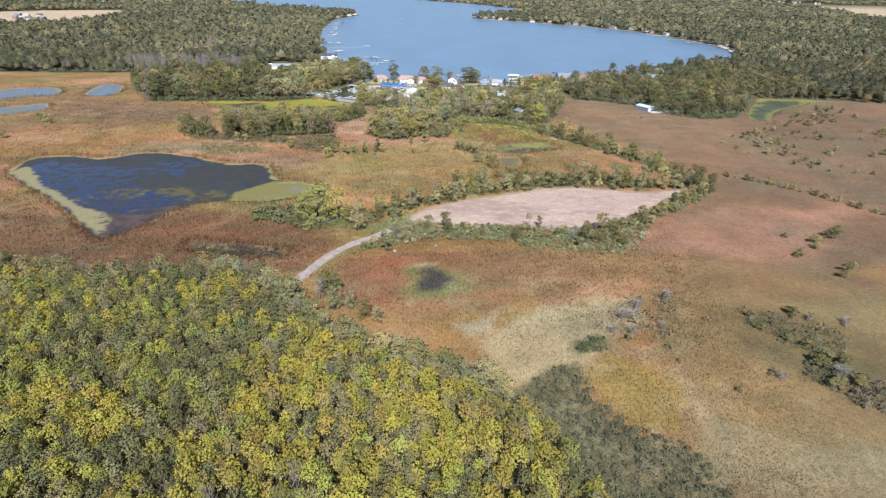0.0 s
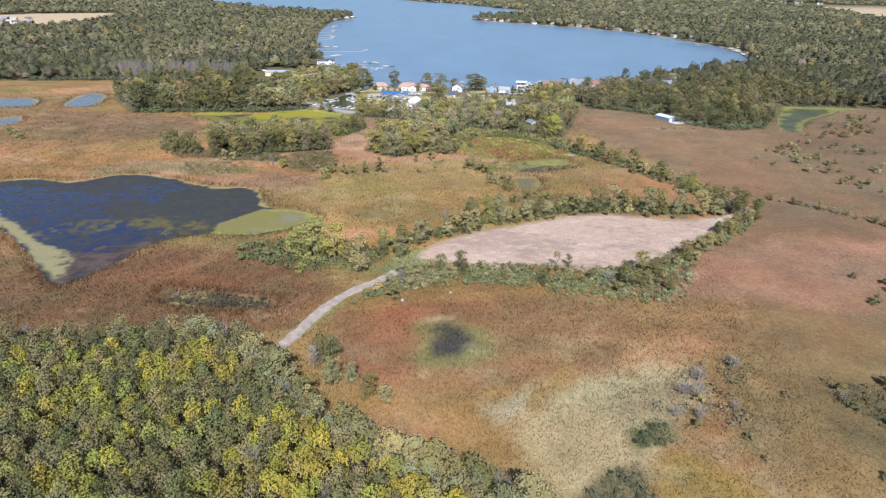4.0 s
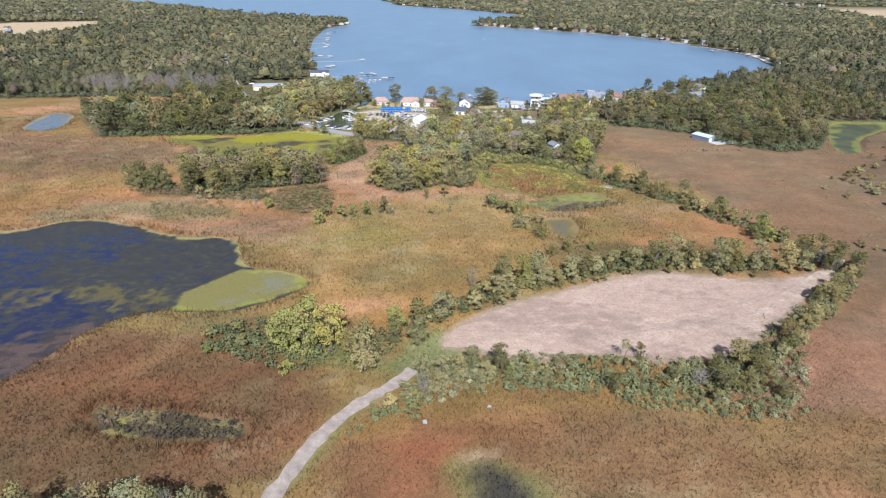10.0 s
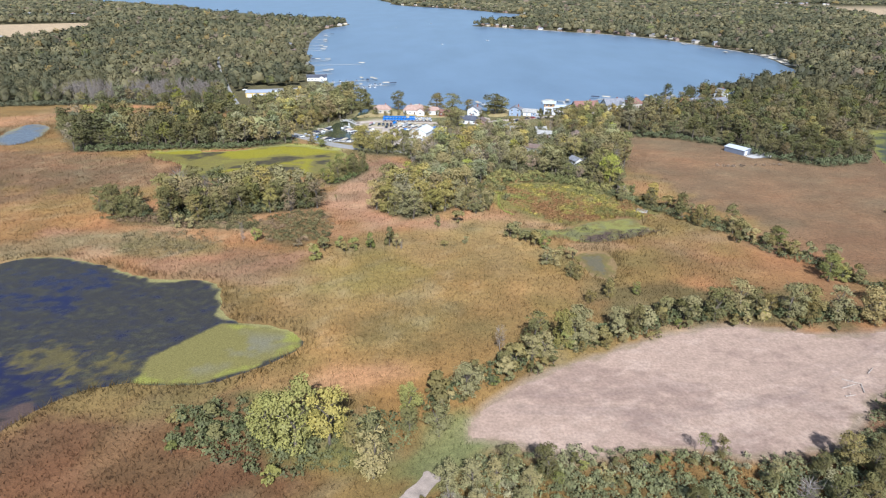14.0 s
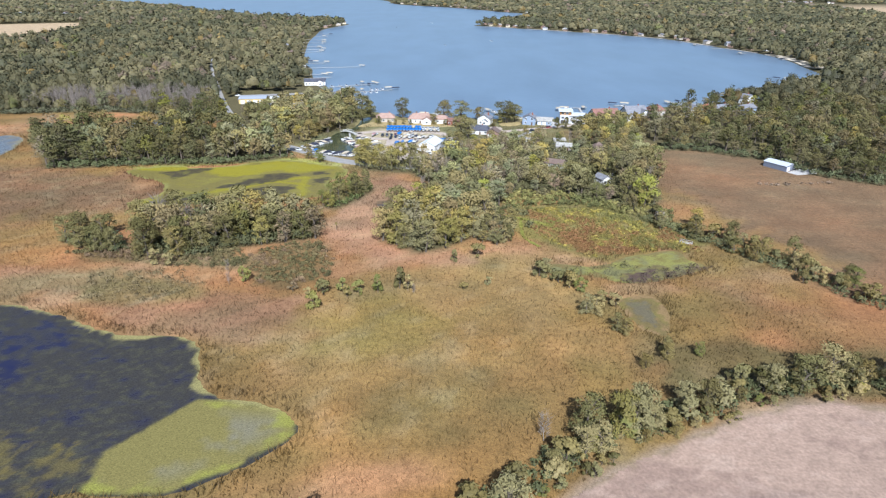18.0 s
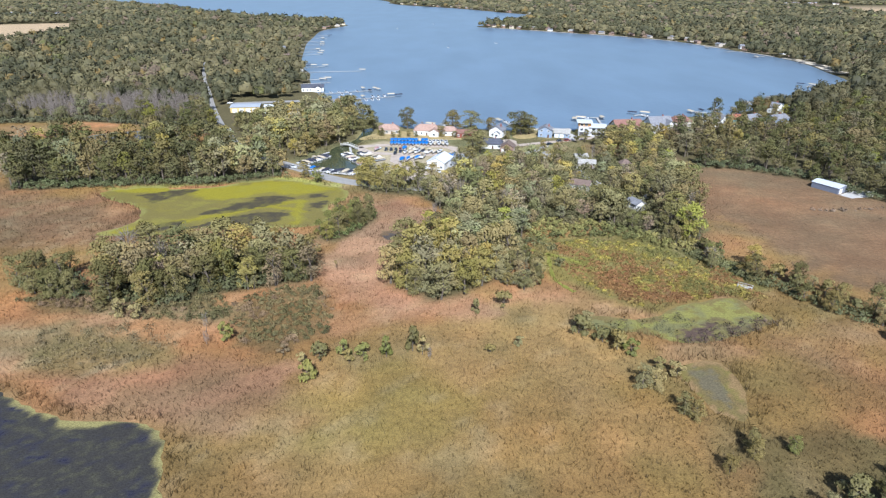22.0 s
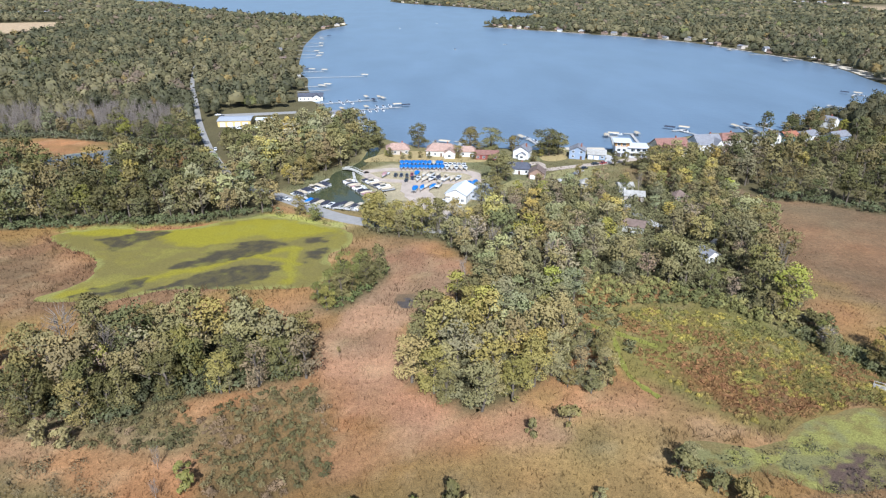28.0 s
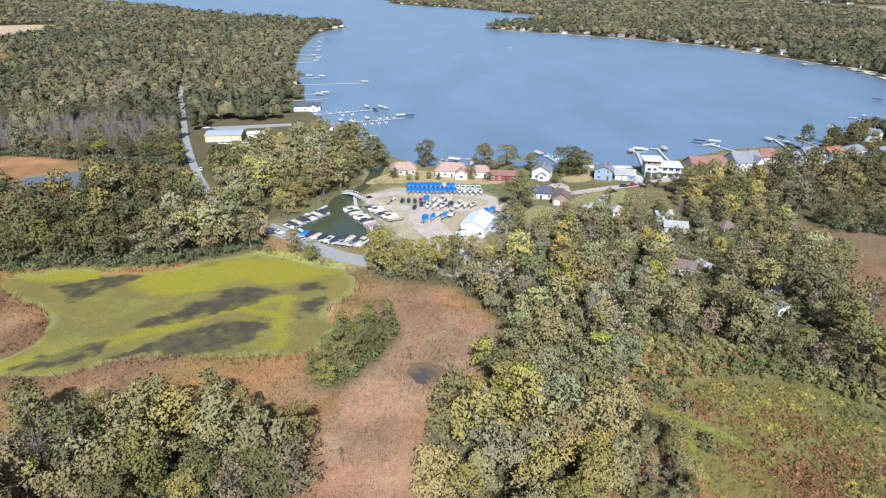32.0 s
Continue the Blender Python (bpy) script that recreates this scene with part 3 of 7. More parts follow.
def big_pond(x, y, inside):
    c = np.tile((0.019, 0.02, 0.052, 0.95), (len(x), 1))
    lane = np.minimum(away([(-215, 302), (-176, 280), (-152, 262), (-140, 262)], x, y) / 20, away([(-215, 318), (-178, 312), (-152, 318), (-154, 330)], x, y) / 14)
    open_water = ease(1.35 - lane + (weave(x, y, 22) - 0.5) * 1.5)
    weed = ease(0.42 + 0.5 * (1 - open_water) + (weave(x, y * 1.5, 4.5) - 0.5) * 1.5)
    c = blend(c, weed * 0.94, (0.046, 0.042, 0.034, 0.24))
    c = blend(c, weed * ease((weave(x + 17, y * 1.8, 1.9) - 0.5) * 5) * 0.55, (0.078, 0.074, 0.045, 0.0))
    for px, py, r in ((-157, 279, 8), (-134, 282, 10), (-118, 279, 7), (-99, 279, 4), (-176, 268, 5)):
        w = ease((1.1 - np.hypot((x - px) / 1.5, y - py) / r) * 1.3 + (weave(x, y, 3.4) - 0.56) * 4)
        c = blend(c, w * 0.5, (0.16, 0.125, 0.035, 0.0))
    pale, mud = lin(124, 115, 70), dry(88, 70, 62)
    w = ease(signed(POND_ALGAE_E, x, y) / 1.5 + 0.6 + (weave(x, y, 6) - 0.5) * 2.4)
    c = blend(c, w, (*lin(120, 111, 64), 0.12))
    w = ease(signed(POND_ALGAE_E, x, y) / 9) * ease((weave(x, y, 9) - 0.45) * 4)
    c = blend(c, w * 0.9, (0.19, 0.172, 0.112, 0.25))
    c = blend(c, ease(signed(POND_ALGAE_E, x, y) / 2 + 0.5) * ease((3.2 - inside) / 3 + (weave(x, y, 4) - 0.5) * 3) * 0.7, (*lin(140, 140, 62), 0.0))
    c = blend(c, ease(signed(POND_ALGAE_W, x, y) / 2 + 0.7 + (weave(x, y, 5) - 0.5) * 3), (*lin(136, 126, 90), 0.1))
    c = blend(c, ease(signed(POND_MUD, x, y) / 5 + 0.6 + (weave(x, y, 5) - 0.5) * 5), (*mud, 0.1))
    c = blend(c, ease(signed(POND_MUD, x, y) / 5 + 0.5) * ease((weave(x + 60, y, 2.4) - 0.5) * 8) * 0.8, (0.045, 0.036, 0.032, 0.2))
    fringe = ease((1.7 - inside) / 1.6 + (weave(x, y, 7) - 0.56) * 4) * ease((y - 295) / 6)
    return blend(c, fringe * 0.9, (*dry(146, 136, 76), 0.0))


def green_pond(x, y, inside):
    lime, dull, weed = lin(138, 129, 42), lin(116, 106, 58), lin(70, 64, 52)
    c = np.tile((*dull, 0.25), (len(x), 1))
    c = blend(c, ease((weave(x, y * 1.5, 14) - 0.5) * 4 + 0.4) * 0.6, (*lin(130, 120, 56), 0.12))
    band = [(-200, 504), (-180, 512), (-152, 512), (-128, 522), (-100, 516), (-88, 506), (-104, 502), (-124, 503), (-142, 489), (-160, 500)]
    c = blend(c, ease(signed(band, x, y) / 6 + 0.5 + (weave(x, y * 1.4, 9) - 0.5) * 2.2), (*lime, 0.05))
    for line, w in (([(-172, 452), (-148, 464), (-134, 473), (-120, 483), (-106, 490)], 2.6), ([(-104, 490), (-103, 474), (-100, 462)], 2.2), ([(-120, 483), (-108, 480), (-100, 476)], 1.6)):
        c = blend(c, ease(1.4 - away(line, x, y) / w + (weave(x, y, 5) - 0.5) * 2) * 0.85, (*lime, 0.05))
    for poly in GREEN_DARK:
        w = ease(signed(poly, x, y) / 1.6 + 0.5 + (weave(x * 0.8, y * 1.3, 6) - 0.5) * 5) * (0.7 + 0.3 * ease((weave(x + 9, y, 2.2) - 0.35) * 4))
        c = blend(c, w * 0.95, (*weed, 0.2))
    c = blend(c, ease((weave(x + 70, y * 1.4, 11) - 0.62) * 9) * 0.35, (*lin(140, 134, 62), 0.0))
    return blend(c, ease((1.8 - inside) / 1.5 + (weave(x, y, 5) - 0.5) * 4) * 0.7, (*dry(140, 136, 66), 0.0))


def east_pond(x, y, inside):
    c = np.tile((*lin(132, 128, 70), 0.1), (len(x), 1))
    c = blend(c, ease((weave(x, y * 1.4, 8) - 0.5) * 6 + 0.35), (*lin(118, 114, 74), 0.3))
    c = blend(c, ease((weave(x + 30, y * 1.4, 4) - 0.55) * 9) * 0.7, (*lin(112, 100, 58), 0.1))
    mud = ease(signed(EAST_MUD, x, y) / 4 + 0.55 + (weave(x * 0.8, y * 1.4, 7) - 0.5) * 6)
    c = blend(c, mud * (0.45 + 0.55 * ease((weave(x, y, 2.4) - 0.42) * 6)), (*dry(92, 74, 62), 0.1))
    return blend(c, ease((1.6 - inside) / 1.5 + (weave(x, y, 4) - 0.5) * 6) * 0.8, (*dry(118, 102, 58), 0.0))


def murky(x, y, inside):
    c = np.tile((*lin(112, 98, 62), 0.1), (len(x), 1))
    c = blend(c, ease((weave(x, y, 6) - 0.5) * 6) * 0.5, (*lin(124, 116, 58), 0.0))
    c = blend(c, ease((inside - 2) / 3 + (weave(x + 30, y, 5) - 0.6) * 5) * 0.6, (0.12, 0.11, 0.08, 0.3))
    return blend(c, ease((1.6 - inside) / 2 + (weave(x, y, 4) - 0.5) * 5) * 0.85, (*dry(140, 112, 70), 0.0))


def dim_pool(x, y, inside):
    """Dark green shallow water, lime along its rim."""
    c = np.tile((*lin(74, 76, 58), 0.35), (len(x), 1))
    c = blend(c, ease((weave(x, y, 9) - 0.5) * 6) * 0.6, (*lin(94, 92, 58), 0.1))
    return blend(c, ease((5 - inside) / 4 + (weave(x, y, 7) - 0.5) * 4) * 0.8, (*lin(122, 120, 62), 0.0))


def weedy(x, y, inside):
    """A wet slit in the reeds: duckweed at one end, dark tussocks at the other."""
    c = np.tile((*lin(130, 120, 70), 0.1), (len(x), 1))
    c = blend(c, ease((x + 96) / 10 + (weave(x, y, 6) - 0.5) * 3), (*lin(112, 100, 66), 0.2))
    c = blend(c, ease((weave(x, y * 1.6, 5) - 0.5) * 8 + 0.3 + 0.3 * ease((x + 90) / 12)) * 0.9, (*dry(70, 58, 46), 0.1))
    return blend(c, ease((1.4 - inside) / 1.5 + (weave(x, y * 1.5, 4) - 0.5) * 7) * 0.9, (*(np.array(dry(128, 98, 60)) * DULL), 0.0))


def peaty(x, y, inside):
    c = np.tile((0.085, 0.072, 0.062, 0.2), (len(x), 1))
    return blend(c, ease((2.2 - inside) / 1.5 + (weave(x, y, 3.5) - 0.5) * 10), (*dry(112, 92, 66), 0.0))


def still(x, y, inside):
    c = np.tile((0.13, 0.14, 0.145, 0.6), (len(x), 1))
    c = blend(c, ease((weave(x, y * 1.4, 14) - 0.5) * 6) * 0.6, (0.2, 0.175, 0.12, 0.1))
    return blend(c, ease((2.5 - inside) / 3 + (weave(x, y, 8) - 0.5) * 4) * 0.8, (*dry(140, 132, 96), 0.0))


m, nt, b = material("marsh water and water weed", 0.5)
at = nt.nodes.new("ShaderNodeAttribute")
at.attribute_name = "tint"
cc = mix(nt, at.outputs["Color"], ramp(nt, nz(nt, 2.0, 6, rough=0.75, stretch=(1, 1.6, 1)), (0.34, 0.58), (0.66, 1.42)), 1.0, "MULTIPLY")
# clearings of open water between the leaves, finer than the outline of the beds
gap = nt.nodes.new("ShaderNodeMath")
gap.operation = "MULTIPLY_ADD"
nt.links.new(nz(nt, 0.9, 7, rough=0.78, stretch=(1, 1.7, 1)), gap.inputs[0])
gap.inputs[1].default_value = 1.5
nt.links.new(at.outputs["Alpha"], gap.inputs[2])
wet = nt.nodes.new("ShaderNodeMapRange")
wet.inputs["From Min"].default_value, wet.inputs["From Max"].default_value = 1.05, 1.45
nt.links.new(gap.outputs[0], wet.inputs[0])
nt.links.new(mix(nt, cc, at.outputs["Color"], wet.outputs[0]), b.inputs["Base Color"])
rr = nt.nodes.new("ShaderNodeMapRange")
rr.inputs["To Min"].default_value, rr.inputs["To Max"].default_value = 0.85, 0.07
nt.links.new(wet.outputs[0], rr.inputs[0])
pads = nt.nodes.new("ShaderNodeMapRange")                # floating leaves are glossier than duckweed
pads.inputs["From Max"].default_value, pads.inputs["To Min"].default_value, pads.inputs["To Max"].default_value = 0.3, 0.85, 0.55
nt.links.new(at.outputs["Alpha"], pads.inputs[0])
low_of = nt.nodes.new("ShaderNodeMath")
low_of.operation = "MINIMUM"
nt.links.new(pads.outputs[0], low_of.inputs[0]), nt.links.new(rr.outputs[0], low_of.inputs[1]), nt.links.new(low_of.outputs[0], b.inputs["Roughness"])
b.inputs["IOR"].default_value = 1.33
sp = nt.nodes.new("ShaderNodeMapRange")
sp.inputs["To Min"].default_value, sp.inputs["To Max"].default_value = 0.24, 0.36
nt.links.new(wet.outputs[0], sp.inputs[0]), nt.links.new(sp.outputs[0], b.inputs["Specular IOR Level"])
relief(nt, b, nz(nt, 2.2, 5), 0.12, 0.1)
POOL = m


def pool(outline, colours, label, step, name="pond", mat=None, z=0.1, reach=2.2):
    """A surface with its own colours: open water, weed, duckweed or bare soil."""
    lo, hi = outline.min(0) - 3, outline.max(0) + 3
    ax, ay = np.arange(lo[0], hi[0], step), np.arange(lo[1], hi[1], step)
    A, B_ = np.meshgrid(ax, ay)
    x, y = A.ravel(), B_.ravel()
    s = signed(outline, x, y)
    i = np.arange(len(ax) * (len(ay) - 1)).reshape(len(ay) - 1, len(ax))[:, :-1].ravel()
    q = np.c_[i, i + 1, i + 1 + len(ax), i + len(ax)]
    q = q[(s[q] > -reach).all(1)]
    used, inv = np.unique(q, return_inverse=True)
    tint = colours(x[used], y[used], s[used])
    me = soup(name, np.c_[x[used], y[used], np.full(len(used), z)], inv.reshape(-1, 4), [mat or POOL], True, tint[:, :3])
    a = np.empty(len(used) * 4, np.float32)
    me.color_attributes["tint"].data.foreach_get("color", a)
    a[3::4] = tint[:, 3]
    me.color_attributes["tint"].data.foreach_set("color", a)
    tagged(new(name, me), label, name.replace("_", " "), kind="structure")


for k, (fn, label, step) in enumerate(((big_pond, "dark blue marsh pond with beds of water weed and pale duckweed", 0.8), (green_pond, "shallow marsh pond almost covered in lime-green duckweed", 0.8),
                                       (east_pond, "shallow marsh pond with yellow-green duckweed and mud", 0.6), (murky, "small murky grey-green pool among reeds", 0.6), (dim_pool, "dark green shallow pool at the edge of the wood", 1.2),
                                       *((still, "still grey-blue pool in the reed marsh", 1.5),) * 4, (weedy, "narrow wet slit in the reeds with duckweed and dark tussocks", 0.5), (peaty, "small dark peat pool in the marsh", 0.5))):
    pool(WATERS[k], fn, label, step)


pool(curve_of(DIRT_FIELD, 5, 0.15), bare_soil, "bare pinkish-grey graded soil with faint wheel ruts", 0.8, "bare_field", tinted("bare soil", 0.95, (1.3, 0.3), 0.8, 1.16, 0.5, 0.17), 0.56, 0.4)


def ribbon(name, line, width, z, mat, label, cat="road", wob=0.0):
    c = curve_of(line, 6, closed=False)
    t = np.gradient(c, axis=0)
    t /= np.linalg.norm(t, axis=1)[:, None]
    n = np.c_[-t[:, 1], t[:, 0]]
    w = width / 2 + rng.normal(0, wob, len(c))[:, None]
    l, r = c + n * w, c - n * w
    m = len(c)
    v = np.r_[np.c_[l, np.full(m, z)], np.c_[r, np.full(m, z)], np.c_[l, np.full(m, z - 0.3)], np.c_[r, np.full(m, z - 0.3)]]
    i = np.arange(m - 1)
    f = np.r_[np.c_[i + m, i + m + 1, i + 1, i], np.c_[i, i + 1, i + 1 + 2 * m, i + 2 * m], np.c_[i + m + 1, i + m, i + 3 * m, i + 3 * m + 1]]
    return tagged(new(name, soup(name, v, f, [mat])), label, cat, kind="structure")


WEED_LINES = (([(-3, 434), (1, 431), (6, 428), (14, 422)], 2.2), ([(3, 430), (2, 420), (2, 408), (7, 399)], 1.6))
for line, w in WEED_LINES:
    ribbon("water_weed", line, w, 0.5, plain("lime duckweed channel", lin(140, 138, 60, 0.85), 0.8, 0.25, 0.4), "narrow lime-green channel of duckweed", "water weed", 0.25)
ribbon("track", TRACK, 3.7, 0.62, plain("dusty gravel", lin(178, 160, 144, 0.85), 0.95, 0.25, 0.5, bump=0.4), "pale gravel track through the marsh", "track", 0.25)
ribbon("track", [(108, 293), (118, 301), (128, 308), (136, 316)], 3.2, 0.63, plain("dusty gravel", lin(192, 170, 148, 0.85), 0.95, 0.25, 0.5, bump=0.4), "pale dusty track leaving the bare field", "track", 0.25)
ribbon("road", FRONT_ROAD, 8.0, 0.6, ROADS, "pale grey asphalt road beside the canal")
ribbon("road", WEST_ROAD, 4.0, 0.56, ROADS, "pale grey asphalt road into the wood")
ribbon("track", [(-90, 590), (-74, 595), (-45, 594), (-31, 588), (-33, 575), (-55, 573.5), (-80, 577), (-90, 590)], 5.5, 0.6, GRAVEL, "pale gravel loop of the marina yard", "track", 0.3)
ribbon("track", [(-62, 575), (-60, 556), (-52, 535), (-46, 510)], 13.0, 0.64, GRAVEL, "wide pale gravel yard of the marina", "track", 0.5)
ribbon("road", HOUSE_ROAD, 5.0, 0.58, GRAVEL, "pale gravel lane to the lakeside houses")

# ---------------------------------------------------------------- plants
def tube(p, q, r0, r1, sides=5):
    p, q = np.array(p, float), np.array(q, float)
    d = (q - p) / (np.linalg.norm(q - p) + 1e-9)
    u = np.cross(d, (0.3, 0.9, 0.2))
    u /= np.linalg.norm(u)
    w = np.cross(d, u)
    a = np.arange(sides) / sides * 2 * np.pi
    ring = np.outer(np.cos(a), u) + np.outer(np.sin(a), w)
    v = np.r_[p + ring * r0, q + ring * r1]
    i = np.arange(sides)
    j = (i + 1) % sides
    return v, np.r_[np.c_[i, j, j + sides], np.c_[i, j + sides, i + sides]]


def join(pieces):
    vs, fs, n = [], [], 0
    for v, f in pieces:
        vs.append(v), fs.append(f + n)
        n += len(v)
    return np.concatenate(vs), np.concatenate(fs)


def trunk_mesh(h, r, r2, seed, mat, limbs=6, spread=0.6):
    g = np.random.default_rng(seed)
    mid = np.array((*g.normal(0, 0.04 * h, 2), 0.45 * h))
    top = np.array((*g.normal(0, 0.07 * h, 2), 0.85 * h))
    ps = [tube((0, 0, -0.4), mid, r, r * 0.7, 6), tube(mid, top, r * 0.7, r * 0.2)]
    for k in range(limbs):
        s = g.uniform(0.25, 0.9)
        a = mid * (s / 0.5) if s < 0.5 else mid + (top - mid) * (s - 0.5) * 2
        ang = k * 2.4 + g.uniform(0, 1)
        b = a + np.array((np.cos(ang) * r2 * spread, np.sin(ang) * r2 * spread, 0.18 * h))
        ps.append(tube(a, b, r * 0.4, r * 0.12, 4))
        ps.append(tube(b, b + (g.normal(0, 0.25, 3) + (0, 0, 0.2)) * r2, r * 0.12, r * 0.03, 3))
    v, f = join(ps)
    return soup("trunk", v, f, [mat], True)


def clumps(g, n, size, blobs, loose=0.5, level=0.28):
    """Leaf clumps scattered through the outer part of several rounded masses (x, y, z, radius)."""
    bl = np.array(blobs)
    w = bl[:, 3] ** 2
    b = bl[g.choice(len(bl), n, p=w / w.sum())]
    d = g.normal(0, 1, (n, 3))
    d[:, 2] = np.abs(d[:, 2]) * np.where(g.random(n) < 0.86, 1, -0.7) + 0.1
    d /= np.linalg.norm(d, axis=1)[:, None]
    c = b[:, :3] + d * b[:, 3:4] * (0.5 + 0.72 * g.random((n, 1))) * np.array((1, 1, 0.9))
    whole = c - np.average(bl[:, :3], axis=0, weights=w) * np.array((1, 1, 0.92))
    whole /= np.linalg.norm(whole, axis=1)[:, None] + 1e-6
    m = d + g.normal(0, loose, (n, 3))
    m /= np.linalg.norm(m, axis=1)[:, None]
    u = np.cross(m, g.normal(0, 1, (n, 3)))
    u /= np.linalg.norm(u, axis=1)[:, None]
    v = np.cross(m, u)
    s = size * g.uniform(0.45, 1.5, (n, 1))
    k = g.uniform(0.6, 1.4, (n, 3, 1))
    q = np.stack([c + u * s * k[:, 0], c + (-0.5 * u + 0.87 * v) * s * k[:, 1], c + (-0.5 * u - 0.87 * v) * s * k[:, 2]], 1)
    soft = 0.3 * d + 0.48 * whole + 0.22 * m
    soft = soft * (1 - level) + np.array((0, 0, level))
    soft /= np.linalg.norm(soft, axis=1)[:, None]
    return q.reshape(-1, 3), np.arange(n * 3).reshape(n, 3), soft.repeat(3, 0)


def blobs_for(g, h, r, base=0.25, count=9, flat=1.0):
    """Masses of an uneven crown: a few large ones, many small, some boughs reaching out."""
    out = []
    off = g.normal(0, 0.1 * r, 2)
    for k in range(count):
        a = k * 2.399 + g.uniform(-0.6, 0.6)
        lev = g.uniform(base, 0.86)
        ring = r * 0.66 * math.sqrt(max(0.05, 1 - ((lev - 0.48) / 0.58) ** 2)) * g.uniform(0.35, 1.2)
        rad = r * (g.uniform(0.3, 0.42) if k % 4 == 0 else g.uniform(0.12, 0.28))
        out.append((math.cos(a) * ring + off[0], math.sin(a) * ring + off[1], lev * h * flat, rad))
    out.append((off[0], off[1], h * 0.84 * flat, r * 0.36))
    return out


LEAF = {
    "gold": leafy("yellow-green leaves", (0.2, 0.178, 0.036), (0.43, 0.365, 0.07)),
    "amber": leafy("amber leaves", (0.165, 0.132, 0.034), (0.35, 0.272, 0.064)),
    "green": leafy("deep green leaves", (0.104, 0.092, 0.036), (0.235, 0.2, 0.076)),
    "olive": leafy("olive leaves", (0.134, 0.12, 0.048), (0.305, 0.268, 0.106)),
    "willow": leafy("grey-green leaves", (0.208, 0.186, 0.088), (0.405, 0.35, 0.16)),
    "bright": leafy("bright green leaves", (0.15, 0.152, 0.045), (0.31, 0.3, 0.09)),
    "sun": leafy("golden olive leaves", (0.225, 0.19, 0.056), (0.44, 0.365, 0.115)),
    "lemon": leafy("pale yellow-green leaves", (0.225, 0.212, 0.062), (0.44, 0.405, 0.13)),
    "rust": leafy("rusty brown leaves", (0.18, 0.135, 0.078), (0.35, 0.265, 0.15)),
}
MEAN = {"lemon": (0.33, 0.305, 0.09), "sun": (0.35, 0.285, 0.085), "gold": (0.325, 0.278, 0.046), "amber": (0.31, 0.24, 0.06), "green": (0.152, 0.144, 0.056), "olive": (0.232, 0.196, 0.085), "willow": (0.242, 0.23, 0.116), "bright": (0.265, 0.255, 0.056), "rust": (0.245, 0.195, 0.12)}
WORDS = {"lemon": "pale yellow-green", "sun": "golden-green autumn", "gold": "yellow-green autumn", "amber": "amber autumn", "green": "deep green", "olive": "olive-green", "willow": "grey-green", "bright": "bright green", "rust": "thin brown autumn", "bare": "bare grey"}
KINDS = {}


def tree_kind(tone, size, shape):
    """Meshes of trunk and crown, for a height of 10 m (tree), 3 m (shrub)."""
    key = (tone, size, shape)
    if key not in KINDS:
        g = np.random.default_rng(100 + shape * 7 + len(tone) * 31 + (size == "shrub") * 5)
        if size == "shrub":
            h, r, n, s = 3.0, 1.8, 700, 0.16
            bl = blobs_for(g, h, r, 0.15, 8)
            tr = trunk_mesh(2.2, 0.09, 1.4, shape + 40, BARK, 5)
        elif size == "slim":
            h, r, n, s = 10.0, 1.75, 480, 0.16
            bl = [(0, 0, 0.74 * h, 0.78 * r), (0, 0, 0.62 * h, 0.86 * r), (*g.normal(0, 0.2, 2), 0.84 * h, 0.5 * r)]
            for k in range(16):
                a, z = k * 2.4 + g.uniform(-0.5, 0.5), g.uniform(0.0, 1.0)
                q = r * 0.84 * math.sqrt(1 - 0.85 * z * z)
                bl.append((math.cos(a) * q, math.sin(a) * q, (0.55 + 0.36 * z) * h, r * g.uniform(0.16, 0.28)))
            tr = trunk_mesh(9.5, 0.15, 1.3, shape + 20, BARK, 4)
        else:
            h, r, n, s = 10.0, 3.4, 3000, 0.165
            if size == "mid":
                n, s = 1250, 0.215
            if size == "lite":
                n, s = 760, 0.275
            bl = blobs_for(g, h, r, 0.12 if size == "tree" else 0.3, 38)
            tr = trunk_mesh(9, 0.28, 3.0, shape, BARK, 7)
        if tone == "bare":
            v, f = join([tube(*t) for t in bare_limbs(g, h, r)])
            KINDS[key] = (trunk_mesh(h, 0.16, r, shape + 60, BARE, 9), soup("bare_crown", v, f, [BARE], True))
        else:
            v, f, nr = clumps(g, n if tone != "rust" else n // 2, s, bl)
            KINDS[key] = (tr, soup("crown", v, f, [LEAF[tone]], True, None, None, nr))
    return KINDS[key]


def bare_limbs(g, h, r):
    out = []
    for k in range(120):
        z = g.uniform(0.2, 0.9) * h
        a = g.uniform(0, 6.28)
        p = np.array((math.cos(a) * r * 0.25, math.sin(a) * r * 0.25, z))
        q = p + np.array((math.cos(a) * r * 0.5, math.sin(a) * r * 0.5, 0.15 * h)) * g.uniform(0.4, 1.1)
        out.append((p, q, 0.03 * r / 1.8, 0.008 * r / 1.8, 3))
    return out


